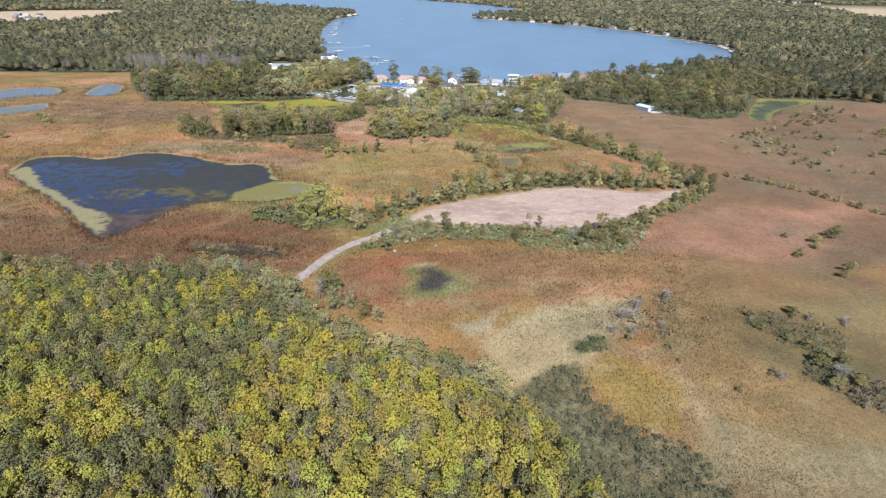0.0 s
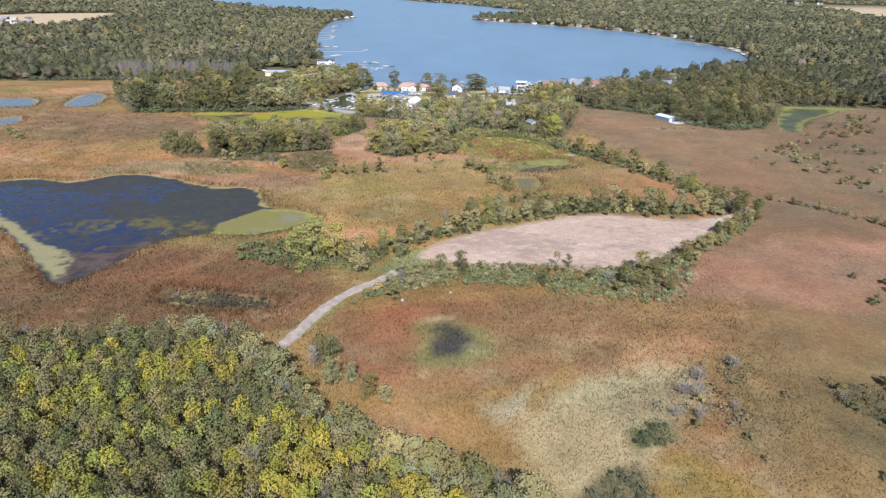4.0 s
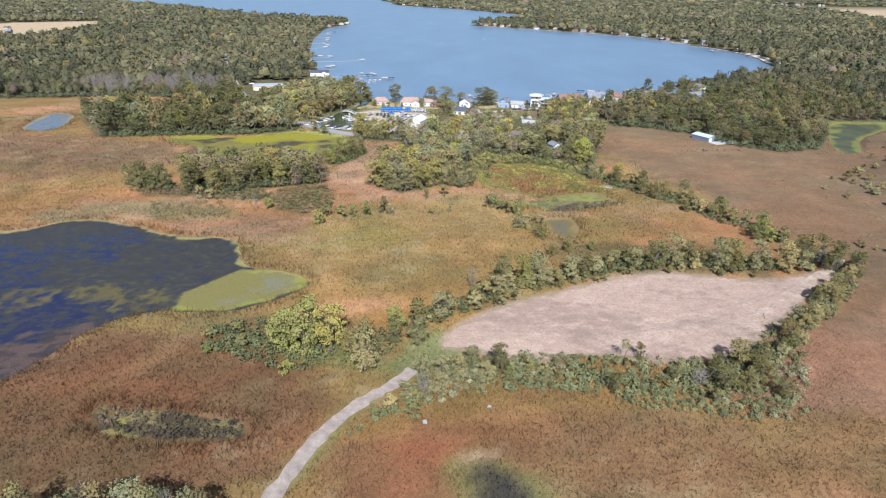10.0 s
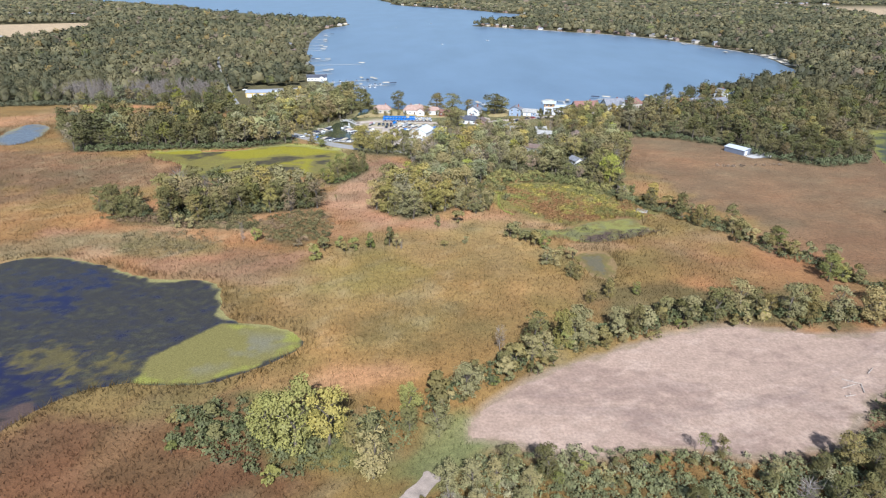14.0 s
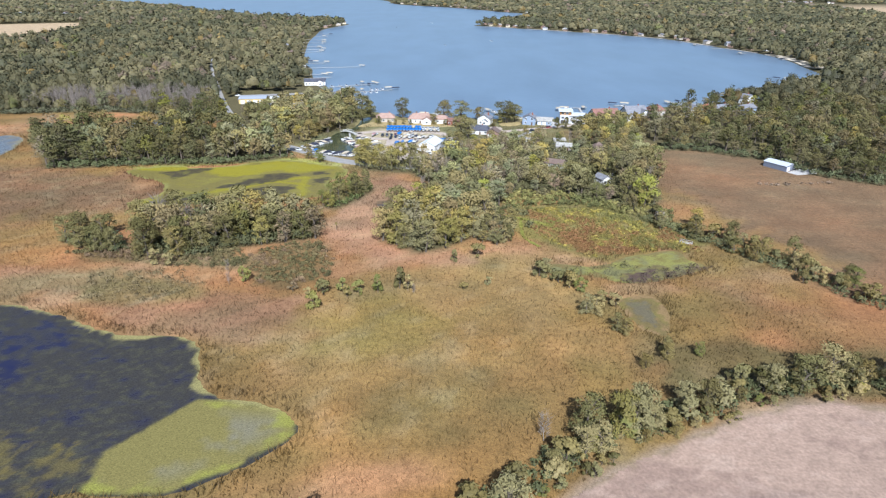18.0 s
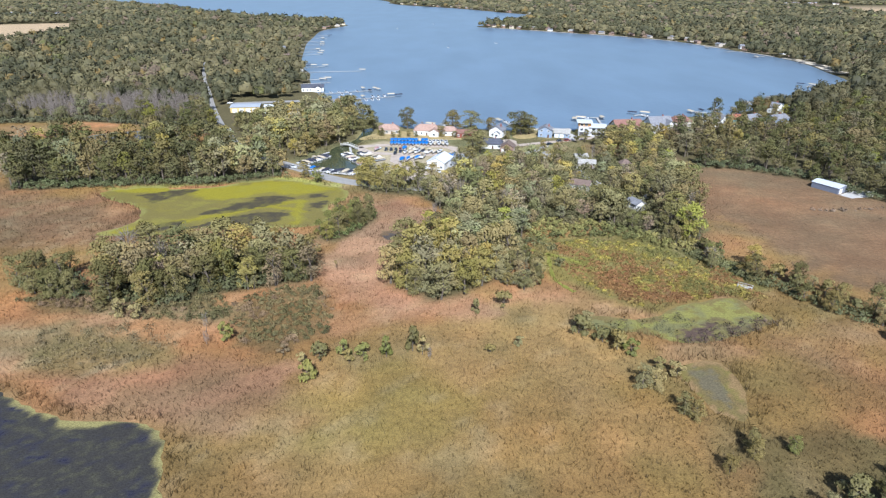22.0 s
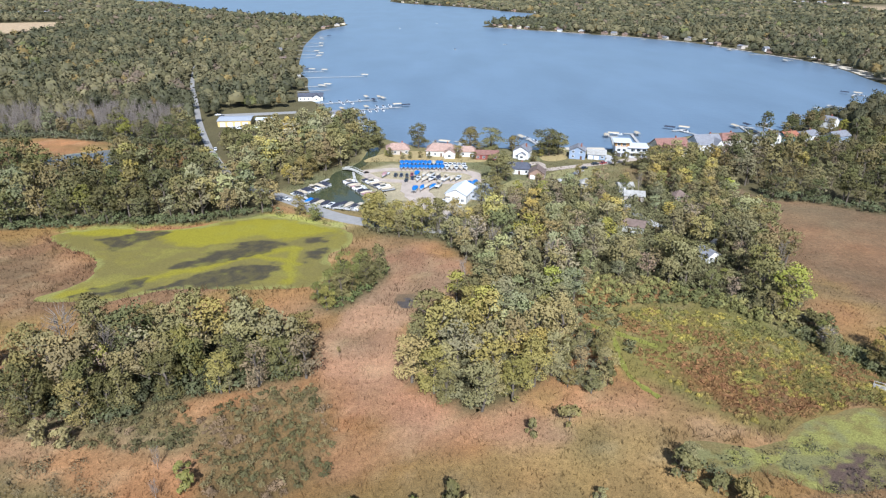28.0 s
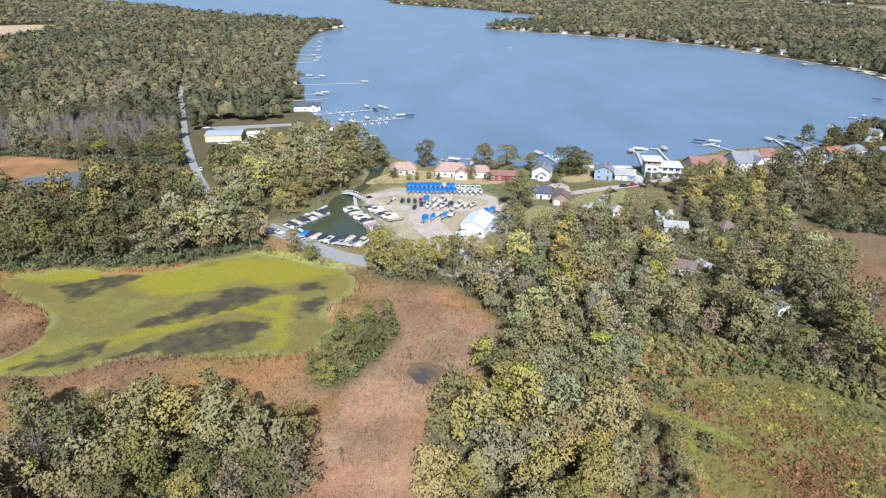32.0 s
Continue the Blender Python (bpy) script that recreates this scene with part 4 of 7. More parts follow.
def plant(x, y, tone, height, size="tree", group="", shape=None, label="", wide=1.0):
    g = rng.integers(0, 5) if shape is None else shape
    tr, cr = tree_kind(tone, size, int(g))
    s = height / (3.0 if size == "shrub" else 10.0)
    name = {"shrub": "shrub", "slim": "tree", "tree": "tree"}[size] if tone != "bare" else ("dead_tree" if size != "shrub" else "dead_shrub")
    ob = new(name)
    ob.matrix_basis = Matrix.LocRotScale((x, y, 0.35), Euler((0, 0, rng.uniform(0, 6.28))), (s * wide, s * wide, s))
    for nm, me in (("trunk", tr), ("crown" if tone != "bare" else "bare_crown", cr)):
        c = new(nm, me)
        c.parent = ob
    kind = "shrub" if size == "shrub" else "tree"
    tagged(ob, label or "%s %s with %s in the marsh" % (WORDS[tone], kind, "many fine twigs" if tone == "bare" else "an uneven leafy crown"), kind, group)
    return ob


def scatter(poly, gap, seed=0, margin=0.0):
    """Places spread unevenly over a plot of the plan."""
    p = np.array(poly, float)
    g = np.random.default_rng(seed)
    a, b = np.meshgrid(np.arange(p[:, 0].min(), p[:, 0].max(), gap), np.arange(p[:, 1].min(), p[:, 1].max(), gap * 0.9))
    x = a.ravel() + g.uniform(-0.45, 0.45, a.size) * gap + (np.arange(a.shape[0]) % 2 * 0.5 * gap).repeat(a.shape[1])
    y = b.ravel() + g.uniform(-0.45, 0.45, a.size) * gap
    k = signed(p, x, y) > margin
    return x[k], y[k], g


def along(line, gap, spread, seed=0):
    c = curve_of(line, 12, closed=False)
    g = np.random.default_rng(seed)
    s = np.r_[0, np.cumsum(np.linalg.norm(np.diff(c, axis=0), axis=1))]
    d = np.arange(0, s[-1], gap) + g.uniform(-0.4, 0.4, len(np.arange(0, s[-1], gap))) * gap
    return np.interp(d, s, c[:, 0]) + g.normal(0, spread, len(d)), np.interp(d, s, c[:, 1]) + g.normal(0, spread, len(d)), g


def pick(g, weights):
    k = list(weights)
    w = np.array([weights[i] for i in k], float)
    return k[g.choice(len(k), p=w / w.sum())]


# the wood below the start of the flight
fx, fy, g = scatter(FOREST, 3.25, 5)
edge = signed(FOREST, fx, fy)
rest = []
for x, y, e in zip(fx, fy, edge):
    if x < -0.74 * y - 22 or y < 84:
        continue
    n = fog(np.array([x]), np.array([y]), 16)[0] + 0.26 * min(1.2, max(-1, (-46 - x) / 35))
    north = e < 8 and x < -40 and y > 120
    willows = x > -52 and e < 7 and y > 118
    if willows:
        tone = pick(g, {"willow": 5, "olive": 3, "bare": 0.7})
    elif north:
        tone = pick(g, {"olive": 5, "green": 3, "willow": 2, "bare": 0.5})
    elif n > 0.62:
        tone = pick(g, {"green": 4, "olive": 2, "gold": 1.6, "bright": 2.4})
    elif n < 0.38:
        tone = pick(g, {"amber": 2.5, "gold": 5, "olive": 2, "bright": 1, "green": 0.5, "bare": 0.4})
    else:
        tone = pick(g, {"gold": 7, "bright": 2, "amber": 1.2, "olive": 1.2, "green": 1.2, "bare": 0.2})
    h = g.uniform(9.5, 13.5) if not willows else g.uniform(8, 12)
    if e < 2.6 and y > 100 and x > -60:
        plant(x, y, tone, h, "slim" if tone in ("gold", "amber", "bright", "bare") else "tree", "trees of the near wood", wide=(1.35 if willows else 1.15) if tone != "bare" else 0.7,
              label="%s tree standing close in the dense wood" % WORDS[tone])
    else:
        rest.append((x, y, tone, h))


def joined(name, rows, label, category):
    """Many trees of a wood in one mesh, each with its own shade."""
    vs, fs, ix, ns, tn, n = [], [], [], [], [], 0
    for x, y, tone, h in rows:
        size = "slim" if y < 300 or tone == "bare" else "mid" if y < 525 and x > -150 else "lite"
        shade = np.array(MEAN.get(tone, (0.3, 0.3, 0.3))) * ((1.22 if x > -170 and x < 100 else 0.88) if y > 300 else 1.1) * rng.uniform(0.78, 1.24) * rng.uniform((0.94, 0.96, 0.85), (1.1, 1.04, 1.1))
        wide = rng.uniform(0.9, 1.15) if y < 300 else 1.0
        for me, slot in zip(tree_kind(tone, size, int(rng.integers(0, 4))), (1, 0) if tone != "bare" else (2, 2)):
            co = np.empty(len(me.vertices) * 3, np.float32)
            me.vertices.foreach_get("co", co)
            li = np.empty(len(me.loops), np.int32)
            me.loops.foreach_get("vertex_index", li)
            nr = np.empty(len(me.loops) * 3, np.float32)
            me.corner_normals.foreach_get("vector", nr)
            vn = np.zeros((len(me.vertices), 3), np.float32)
            vn[li] = nr.reshape(-1, 3)
            co = co.reshape(-1, 3) * (h / 10) * (np.array((wide, wide, 1.0)) if tone != "bare" else 1.0)
            a = rng.uniform(0, 6.28)
            c, s = math.cos(a), math.sin(a)
            co = np.c_[co[:, 0] * c - co[:, 1] * s + x, co[:, 0] * s + co[:, 1] * c + y, co[:, 2] + 0.35]
            ns.append(np.c_[vn[:, 0] * c - vn[:, 1] * s, vn[:, 0] * s + vn[:, 1] * c, vn[:, 2]])
            vs.append(co), fs.append(li.reshape(-1, 3) + n), ix.append(np.full(len(li) // 3, slot)), tn.append(np.tile(shade, (len(co), 1)))
            n += len(co)
    ob = new(name, soup(name, np.concatenate(vs), np.concatenate(fs), [WOOD_LEAVES, BARK, BARE], True, np.concatenate(tn), np.concatenate(ix), np.concatenate(ns)))
    return tagged(ob, label, category, kind="stuff")


joined("woods", rest, "dense autumn wood of yellow-green and deep green trees", "woods")

MIXED = {"green": 3.4, "olive": 5, "willow": 2.4, "bright": 0.5, "rust": 1.0, "sun": 0.4, "bare": 0.6}
TANGLED = {"green": 1.6, "olive": 4.5, "willow": 3.2, "bright": 0.8, "rust": 3, "sun": 0.8, "bare": 1.3}
OPEN_SPOTS = ((38, 550), (39, 538), (40, 526), (43, 516), (31, 509), (62, 547), (51, 480))


def scrub_height(x, y, h):
    """Young growth on the south side of the clearings in the wood; nothing on the lane."""
    for cx, cy in OPEN_SPOTS:
        a, b = (cx - x) * 0.31 + (cy - y) * 0.95, (cx - x) * 0.95 - (cy - y) * 0.31
        if abs(b) < 6 and -4 < a < 44:
            h = min(h, 0.36 * a)
    return h


COTTAGES = ((31, 511), (43, 553), (64, 552), (51, 482), (40, 530))
for poly, gap, lo, hi, weights, seed in ((ISLE_A, 7.0, 10, 19, {"green": 1.6, "olive": 7, "willow": 0.7, "rust": 1.2, "bare": 1.2, "sun": 0.9}, 1), (ISLE_A2, 7, 9, 13, {"green": 2, "olive": 3}, 2),
                                         (ISLE_A3, 5.6, 7, 12, {"olive": 3, "bright": 2, "green": 1}, 3), (ISLE_B, 7.0, 9, 18, {"green": 0.4, "olive": 3, "willow": 5, "bright": 0.5, "sun": 3.0}, 4),
                                         (ISLE_B2, 5.5, 5, 10, {"willow": 3, "olive": 3, "bare": 2}, 8), (LINK, 7.0, 9, 15, {"green": 0.8, "olive": 4, "willow": 4, "bright": 1.2, "sun": 1, "bare": 0.6}, 9),
                                         (WOOD_C, 7.4, 7, 18, MIXED, 6), (WOOD_D, 8.6, 10, 20, {"green": 8, "olive": 5, "sun": 0.5, "bright": 0.4, "willow": 0.5, "rust": 0.5}, 7)):
    px, py, g = scatter(poly, gap, seed, -1)
    rest = []
    for x, y, e in zip(px, py, signed(poly, px, py)):
        if water_depth(np.array([x]), np.array([y]))[0] > -3 or min(away(FRONT_ROAD, np.array([x]), np.array([y]))[0], away(WEST_ROAD, np.array([x]), np.array([y]))[0], away(HOUSE_ROAD, np.array([x]), np.array([y]))[0]) < 6:
            continue
        if any(abs(x - hx) < 7 and -16 < y - hy < 5 for hx, hy in COTTAGES) or (x < -140 and y > 655):
            continue
        tone, h = pick(g, weights), g.uniform(lo, hi)
        if poly is WOOD_D and x > -168:
            tone = pick(g, {"green": 2.5, "olive": 5, "willow": 3, "sun": 1.2})
        if poly is WOOD_D and y > 680:
            h = min(h, 11)
        if poly is WOOD_C:
            tone = pick(g, TANGLED if x < 22 + 8 * math.sin(y / 9) else MIXED)
            if y > 515:
                h = g.uniform(7, 12.5)
            if any(abs(x - hx) < 8 and -34 < y - hy < 5 for hx, hy in COTTAGES):
                h = min(h, 9)
            h = scrub_height(x, y, h)
            if h < 2:
                continue
        if poly in (WOOD_C, WOOD_D) or e > 5.5 or poly is LINK:
            rest.append((x, y, tone, h))
        else:
            plant(x, y, tone, h, "tree", "trees of the marsh woods", wide=1.0)
    if rest:
        joined("woods", rest, "mixed green and olive trees of the wood before the lake", "woods")

# hedges along the bare field, the ditch and the track
for line, gap, spread, lo, hi, share, seed in (([(-24, 262), (-8, 278), (10, 289), (28, 297), (46, 305), (70, 310), (98, 305), (128, 312)], 3.8, 2.0, 5, 13.5, 0.6, 11),
                                               ([(-28, 258), (-8, 273), (12, 284), (30, 293), (60, 305), (98, 301)], 4.0, 2.2, 2.5, 5, 0.1, 21),
                                               ([(-26, 230), (-16, 234), (-6, 237), (8, 240), (22, 241), (40, 239), (58, 236)], 2.8, 3.4, 1.6, 5, 0.06, 12),
                                               ([(50, 232), (64, 236), (78, 249), (94, 265), (111, 282), (125, 297)], 3.0, 2.4, 4, 9.5, 0.6, 13),
                                               ([(150, 328), (158, 324), (168, 315), (180, 304), (191, 288), (202, 270), (213, 252)], 2.3, 1.5, 2.0, 4.6, 0.15, 14),
                                               ([(58, 432), (74, 408), (92, 384), (104, 362), (118, 340), (130, 318)], 3.4, 3.2, 4.5, 11, 0.5, 15),
                                               ([(8, 380), (13, 370), (20, 356), (26, 346), (34, 332), (44, 322)], 7.0, 1.6, 4, 7, 0.5, 16)):
    px, py, g = along(line, gap, spread, seed)
    for x, y, wet in zip(px, py, water_depth(px, py)):
        if wet > -1.0:
            continue
        if g.random() < share:
            plant(x, y, pick(g, {"green": 3.5, "olive": 2, "willow": 4, "bright": 1.2}), g.uniform(max(lo, 3.5), hi), "tree", "trees of the hedges", wide=1.1)
        else:
            plant(x, y, pick(g, {"green": 3, "olive": 3, "willow": 4, "bright": 1, "bare": 0.5}), g.uniform(lo, max(lo + 1, hi * 0.6)), "shrub", "shrubs of the hedges")

# trees and shrubs that stand by themselves
for x, y, tone, h, size, wide in (
        (-63, 248, "lemon", 15, "tree", 1.0), (-57, 246, "lemon", 18, "tree", 0.9), (-50, 249, "lemon", 16, "tree", 0.95), (-56, 253, "lemon", 17, "tree", 0.9), (-66, 252, "lemon", 11, "tree", 0.9), (-39, 239, "willow", 13, "tree", 1.0), (-44, 247, "olive", 9, "tree", 1.0), (-25, 252, "willow", 10, "tree", 1.0), (-32, 253, "olive", 8, "tree", 1.1),
        (-18, 228, "willow", 8, "tree", 0.9), (-2, 239, "green", 10, "tree", 0.9), (-8, 231, "willow", 6, "tree", 1.1), (33, 245, "bright", 8, "slim", 1.1), (38, 246, "green", 6, "tree", 0.8), (27, 231, "green", 6.5, "tree", 1.0), (57, 241, "green", 6.5, "tree", 1.0), (67, 235, "green", 9, "tree", 1.0), (70, 229, "green", 7, "tree", 1.0), (-13, 238, "willow", 7, "tree", 1.0),
        (2, 290, "olive", 13, "tree", 1.0), (10, 289, "sun", 14, "tree", 0.8), (15, 292, "willow", 14, "tree", 0.9), (-8, 288, "bare", 8, "tree", 0.9), (69, 309, "willow", 13, "tree", 1.1), (90, 310, "olive", 12, "tree", 1.0), (126, 306, "green", 13, "tree", 1.0), (131, 300, "green", 11, "tree", 1.0), (134, 306, "olive", 9, "tree", 1.0),
        (-61, 238, "bright", 4, "shrub", 1.2), (-85, 246, "bright", 3, "shrub", 1.2), (-88, 256, "olive", 3, "shrub", 1.6), (-80, 258, "olive", 4, "shrub", 1.4), (-76, 250, "olive", 4, "shrub", 1.5),
        (-73, 349, "bright", 6.5, "shrub", 0.8), (-71, 358, "olive", 6, "shrub", 0.8), (-75, 356, "willow", 4, "shrub", 0.9), (-82, 361, "rust", 3.5, "shrub", 1.0), (-65, 361, "bright", 5, "shrub", 0.9), (-63, 357, "olive", 4.5, "shrub", 0.9), (-59, 358, "bright", 5, "shrub", 0.9), (-53, 360, "bright", 7, "shrub", 0.62),
        (-46, 363, "green", 8, "shrub", 0.62), (-43, 361, "willow", 6, "shrub", 0.62), (-41, 359, "bare", 4, "tree", 0.8), (-100, 368, "bright", 5, "shrub", 0.9), (-105, 366, "bare", 5, "tree", 0.8),
        (-23, 234, "willow", 9, "tree", 0.9), (-32, 260, "lemon", 9, "tree", 1.1), (-40, 246, "willow", 12, "tree", 1.0), (-18, 236, "willow", 8, "tree", 1.0), (-10, 242, "willow", 7, "tree", 1.1), (-25, 220, "olive", 4, "shrub", 1.3), (-34, 220, "olive", 3, "shrub", 1.3), (-31, 223, "willow", 4, "shrub", 1.2), (-27, 227, "willow", 6, "tree", 1.0), (-6, 236, "willow", 6, "tree", 1.2), (-23, 228, "bare", 8, "tree", 0.8),
        (-42, 183, "green", 9, "tree", 1.1), (-39, 184, "olive", 8, "tree", 1.1), (-37, 172, "willow", 9, "tree", 1.1), (-32, 173, "willow", 7, "tree", 1.1), (-27, 167, "green", 8, "tree", 1.1), (-22, 165, "willow", 6, "tree", 1.1), (-43, 178, "bare", 8, "tree", 1.1),
        (-157, 192, "green", 9, "tree", 1.2), (-164, 196, "green", 8, "tree", 1.2), (-287, 424, "willow", 5, "shrub", 1.4), (-294, 430, "olive", 4, "shrub", 1.4), (-302, 440, "willow", 4, "shrub", 1.4), (-280, 420, "olive", 3.5, "shrub", 1.3), (-284, 376, "olive", 4.5, "shrub", 1.5), (-138, 381, "willow", 6, "shrub", 0.9), (-101, 400, "willow", 8, "tree", 0.8), (-94, 404, "bare", 7, "tree", 0.8), (-12, 405, "willow", 5, "tree", 1.1), (-5, 404, "green", 7, "shrub", 0.62), (3, 373, "olive", 6, "shrub", 1.0), (12, 364, "olive", 6, "shrub", 1.0), (14, 346, "willow", 8, "tree", 1.0), (21, 336, "olive", 6.5, "tree", 1.1), (31, 321, "olive", 6, "tree", 1.1), (24, 317, "green", 5, "tree", 1.2),
        (-108, 374, "bare", 6, "tree", 0.7), (-102, 372, "bright", 4, "shrub", 0.9), (-131, 381, "willow", 5, "shrub", 1.0), (-102, 403, "bare", 9, "tree", 0.9), (-94, 403, "bare", 5, "tree", 0.9), (-113, 406, "sun", 17, "tree", 0.9), (-127, 392, "green", 11, "tree", 1.0), (-76, 416, "olive", 4, "slim", 1.0), (-85, 416, "willow", 5, "shrub", 0.9),
        (-27, 385, "olive", 5, "shrub", 0.7), (-18, 388, "olive", 6, "shrub", 0.9), (-24, 362, "olive", 3, "shrub", 1.1), (-16, 366, "willow", 3, "shrub", 1.1), (17, 346, "willow", 7, "tree", 1.3), (23, 334, "olive", 6, "tree", 1.2), (9, 368, "olive", 4.5, "shrub", 1.2), (5, 373, "olive", 4.5, "shrub", 1.2), (32, 324, "olive", 6, "tree", 1.1),
        (84, 404, "green", 10, "tree", 1.1), (98, 384, "olive", 11, "tree", 1.1), (92, 392, "olive", 8, "tree", 1.2), (108, 366, "green", 9, "tree", 1.1), (76, 418, "sun", 10, "tree", 1.1),
        (66, 452, "olive", 12, "tree", 1.1), (60, 440, "sun", 11, "tree", 1.1)):
    plant(x, y, tone, h, size, wide=wide)
# east field
for x, y, tone, h, size, wide in (
        (162, 242, "olive", 5, "tree", 1.2), (148, 231, "olive", 3.4, "shrub", 1.2), (141, 242, "green", 2.6, "shrub", 1.0), (136, 222, "olive", 2.8, "shrub", 1.0), (144, 204, "green", 3.2, "shrub", 1.3), (111, 175, "green", 3.4, "shrub", 1.1), (115, 172, "bare", 2.6, "shrub", 1.0),
        (125, 169, "bare", 2.8, "shrub", 1.0), (73, 183, "bare", 4.5, "shrub", 1.0), (58, 170, "bare", 4.2, "shrub", 1.2), (56, 161, "bare", 4, "shrub", 1.0), (54, 158, "olive", 2.6, "shrub", 0.9), (105, 147, "green", 4, "shrub", 1.6), (108, 142, "bare", 4, "shrub", 1.5), (104, 137, "olive", 3.6, "shrub", 1.6),
        (111, 138, "green", 3.6, "shrub", 1.5), (91, 140, "bare", 3, "shrub", 1.0), (77, 134, "green", 2, "shrub", 1.0), (118, 128, "olive", 3, "shrub", 1.5), (96, 170, "bare", 2.4, "shrub", 1.2), (66, 165, "bare", 2.8, "shrub", 1.0),
        (97, 173, "green", 3.0, "shrub", 1.2), (111, 177, "olive", 2.6, "shrub", 1.2), (116, 173, "rust", 2.6, "shrub", 1.2), (97, 166, "olive", 2.4, "shrub", 1.3), (102, 160, "green", 2.6, "shrub", 1.3), (106, 156, "green", 3.2, "shrub", 1.4), (109, 151, "olive", 3.2, "shrub", 1.4), (112, 148, "green", 3.6, "shrub", 1.4),
        (160, 243, "green", 4.2, "shrub", 1.2), (165, 246, "green", 4.4, "shrub", 1.3), (151, 236, "olive", 4, "shrub", 1.2), (138, 223, "green", 3.2, "shrub", 1.1), (148, 209, "green", 3.6, "shrub", 1.2), (152, 212, "olive", 3, "shrub", 1.2), (82, 171, "rust", 2.2, "shrub", 1.2), (126, 171, "bare", 3, "shrub", 1.2), (90, 142, "rust", 2.6, "shrub", 1.3),
        (65, 154, "olive", 2.2, "shrub", 1.2), (66, 147, "rust", 2.0, "shrub", 1.2), (61, 177, "bare", 4, "shrub", 1.4), (55, 171, "bare", 4, "shrub", 1.3), (50, 162, "bare", 3, "shrub", 1.2), (63, 165, "rust", 2.4, "shrub", 1.2), (58, 168, "willow", 2.6, "shrub", 1.2), (73, 184, "olive", 2.0, "shrub", 1.2)):
    plant(x, y, tone, h, size, group="shrubs of the east field", wide=wide)
fx, fy, g = scatter([(150, 345), (250, 330), (330, 440), (330, 540), (250, 500), (190, 450), (170, 400)], 9, 31)
for x, y, n in zip(fx, fy, fog(fx, fy, 26) + 0.0016 * (fx - 200)):
    if g.random() < 2.2 * (n - 0.48):
        plant(x, y, pick(g, {"green": 4, "olive": 3, "willow": 2}), g.uniform(1.6, 4.4), "shrub", group="shrubs of the east field", wide=g.uniform(1.0, 1.5))

# low grey-green brush: many small mounds
def brush(name, spots, label, sparse=0.0, fine=1.0, wet=False):
    vs, fs, tn, ns, n = [], [], [], [], 0
    for poly, gap, h, colour, seed in spots:
        px, py, g = scatter(poly, gap, seed)
        dry_ground = (water_depth(px, py) < (9 if wet else -1.5)) & (np.min([away(l, px, py) for l, _ in WEED_LINES], axis=0) > 2.6)
        for x, y in zip(px[dry_ground], py[dry_ground]):
            k = g.uniform(0.5, 1.35)
            if g.random() < sparse:
                continue
            q = int(fine * (26 + 22 * h))
            v, f, nr = clumps(g, q, 0.21 / math.sqrt(fine) * k * (1 + 0.12 * h), [(0, 0, h * 0.4 * k, gap * 0.5 * k), (g.normal(0, 0.3 * gap), g.normal(0, 0.3 * gap), h * 0.65 * k, gap * 0.32 * k)], 0.5, 0.55 if h < 0.6 else 0.28)
            tone = colour if not isinstance(colour, list) else colour[int(min(len(colour) - 1, max(0, (weave(np.array([x]), np.array([y]), 13)[0] - 0.3) * 2.5 * len(colour))))]
            vs.append(v + (x, y, 0.4)), fs.append(f + n), ns.append(nr), tn.append(np.tile(np.array(tone) * g.uniform(0.75, 1.25), (len(v), 1)))
            n += len(v)
    return tagged(new(name, soup(name, np.concatenate(vs), np.concatenate(fs), [SHRUBS], True, np.concatenate(tn), None, np.concatenate(ns))), label, "brush", kind="stuff")


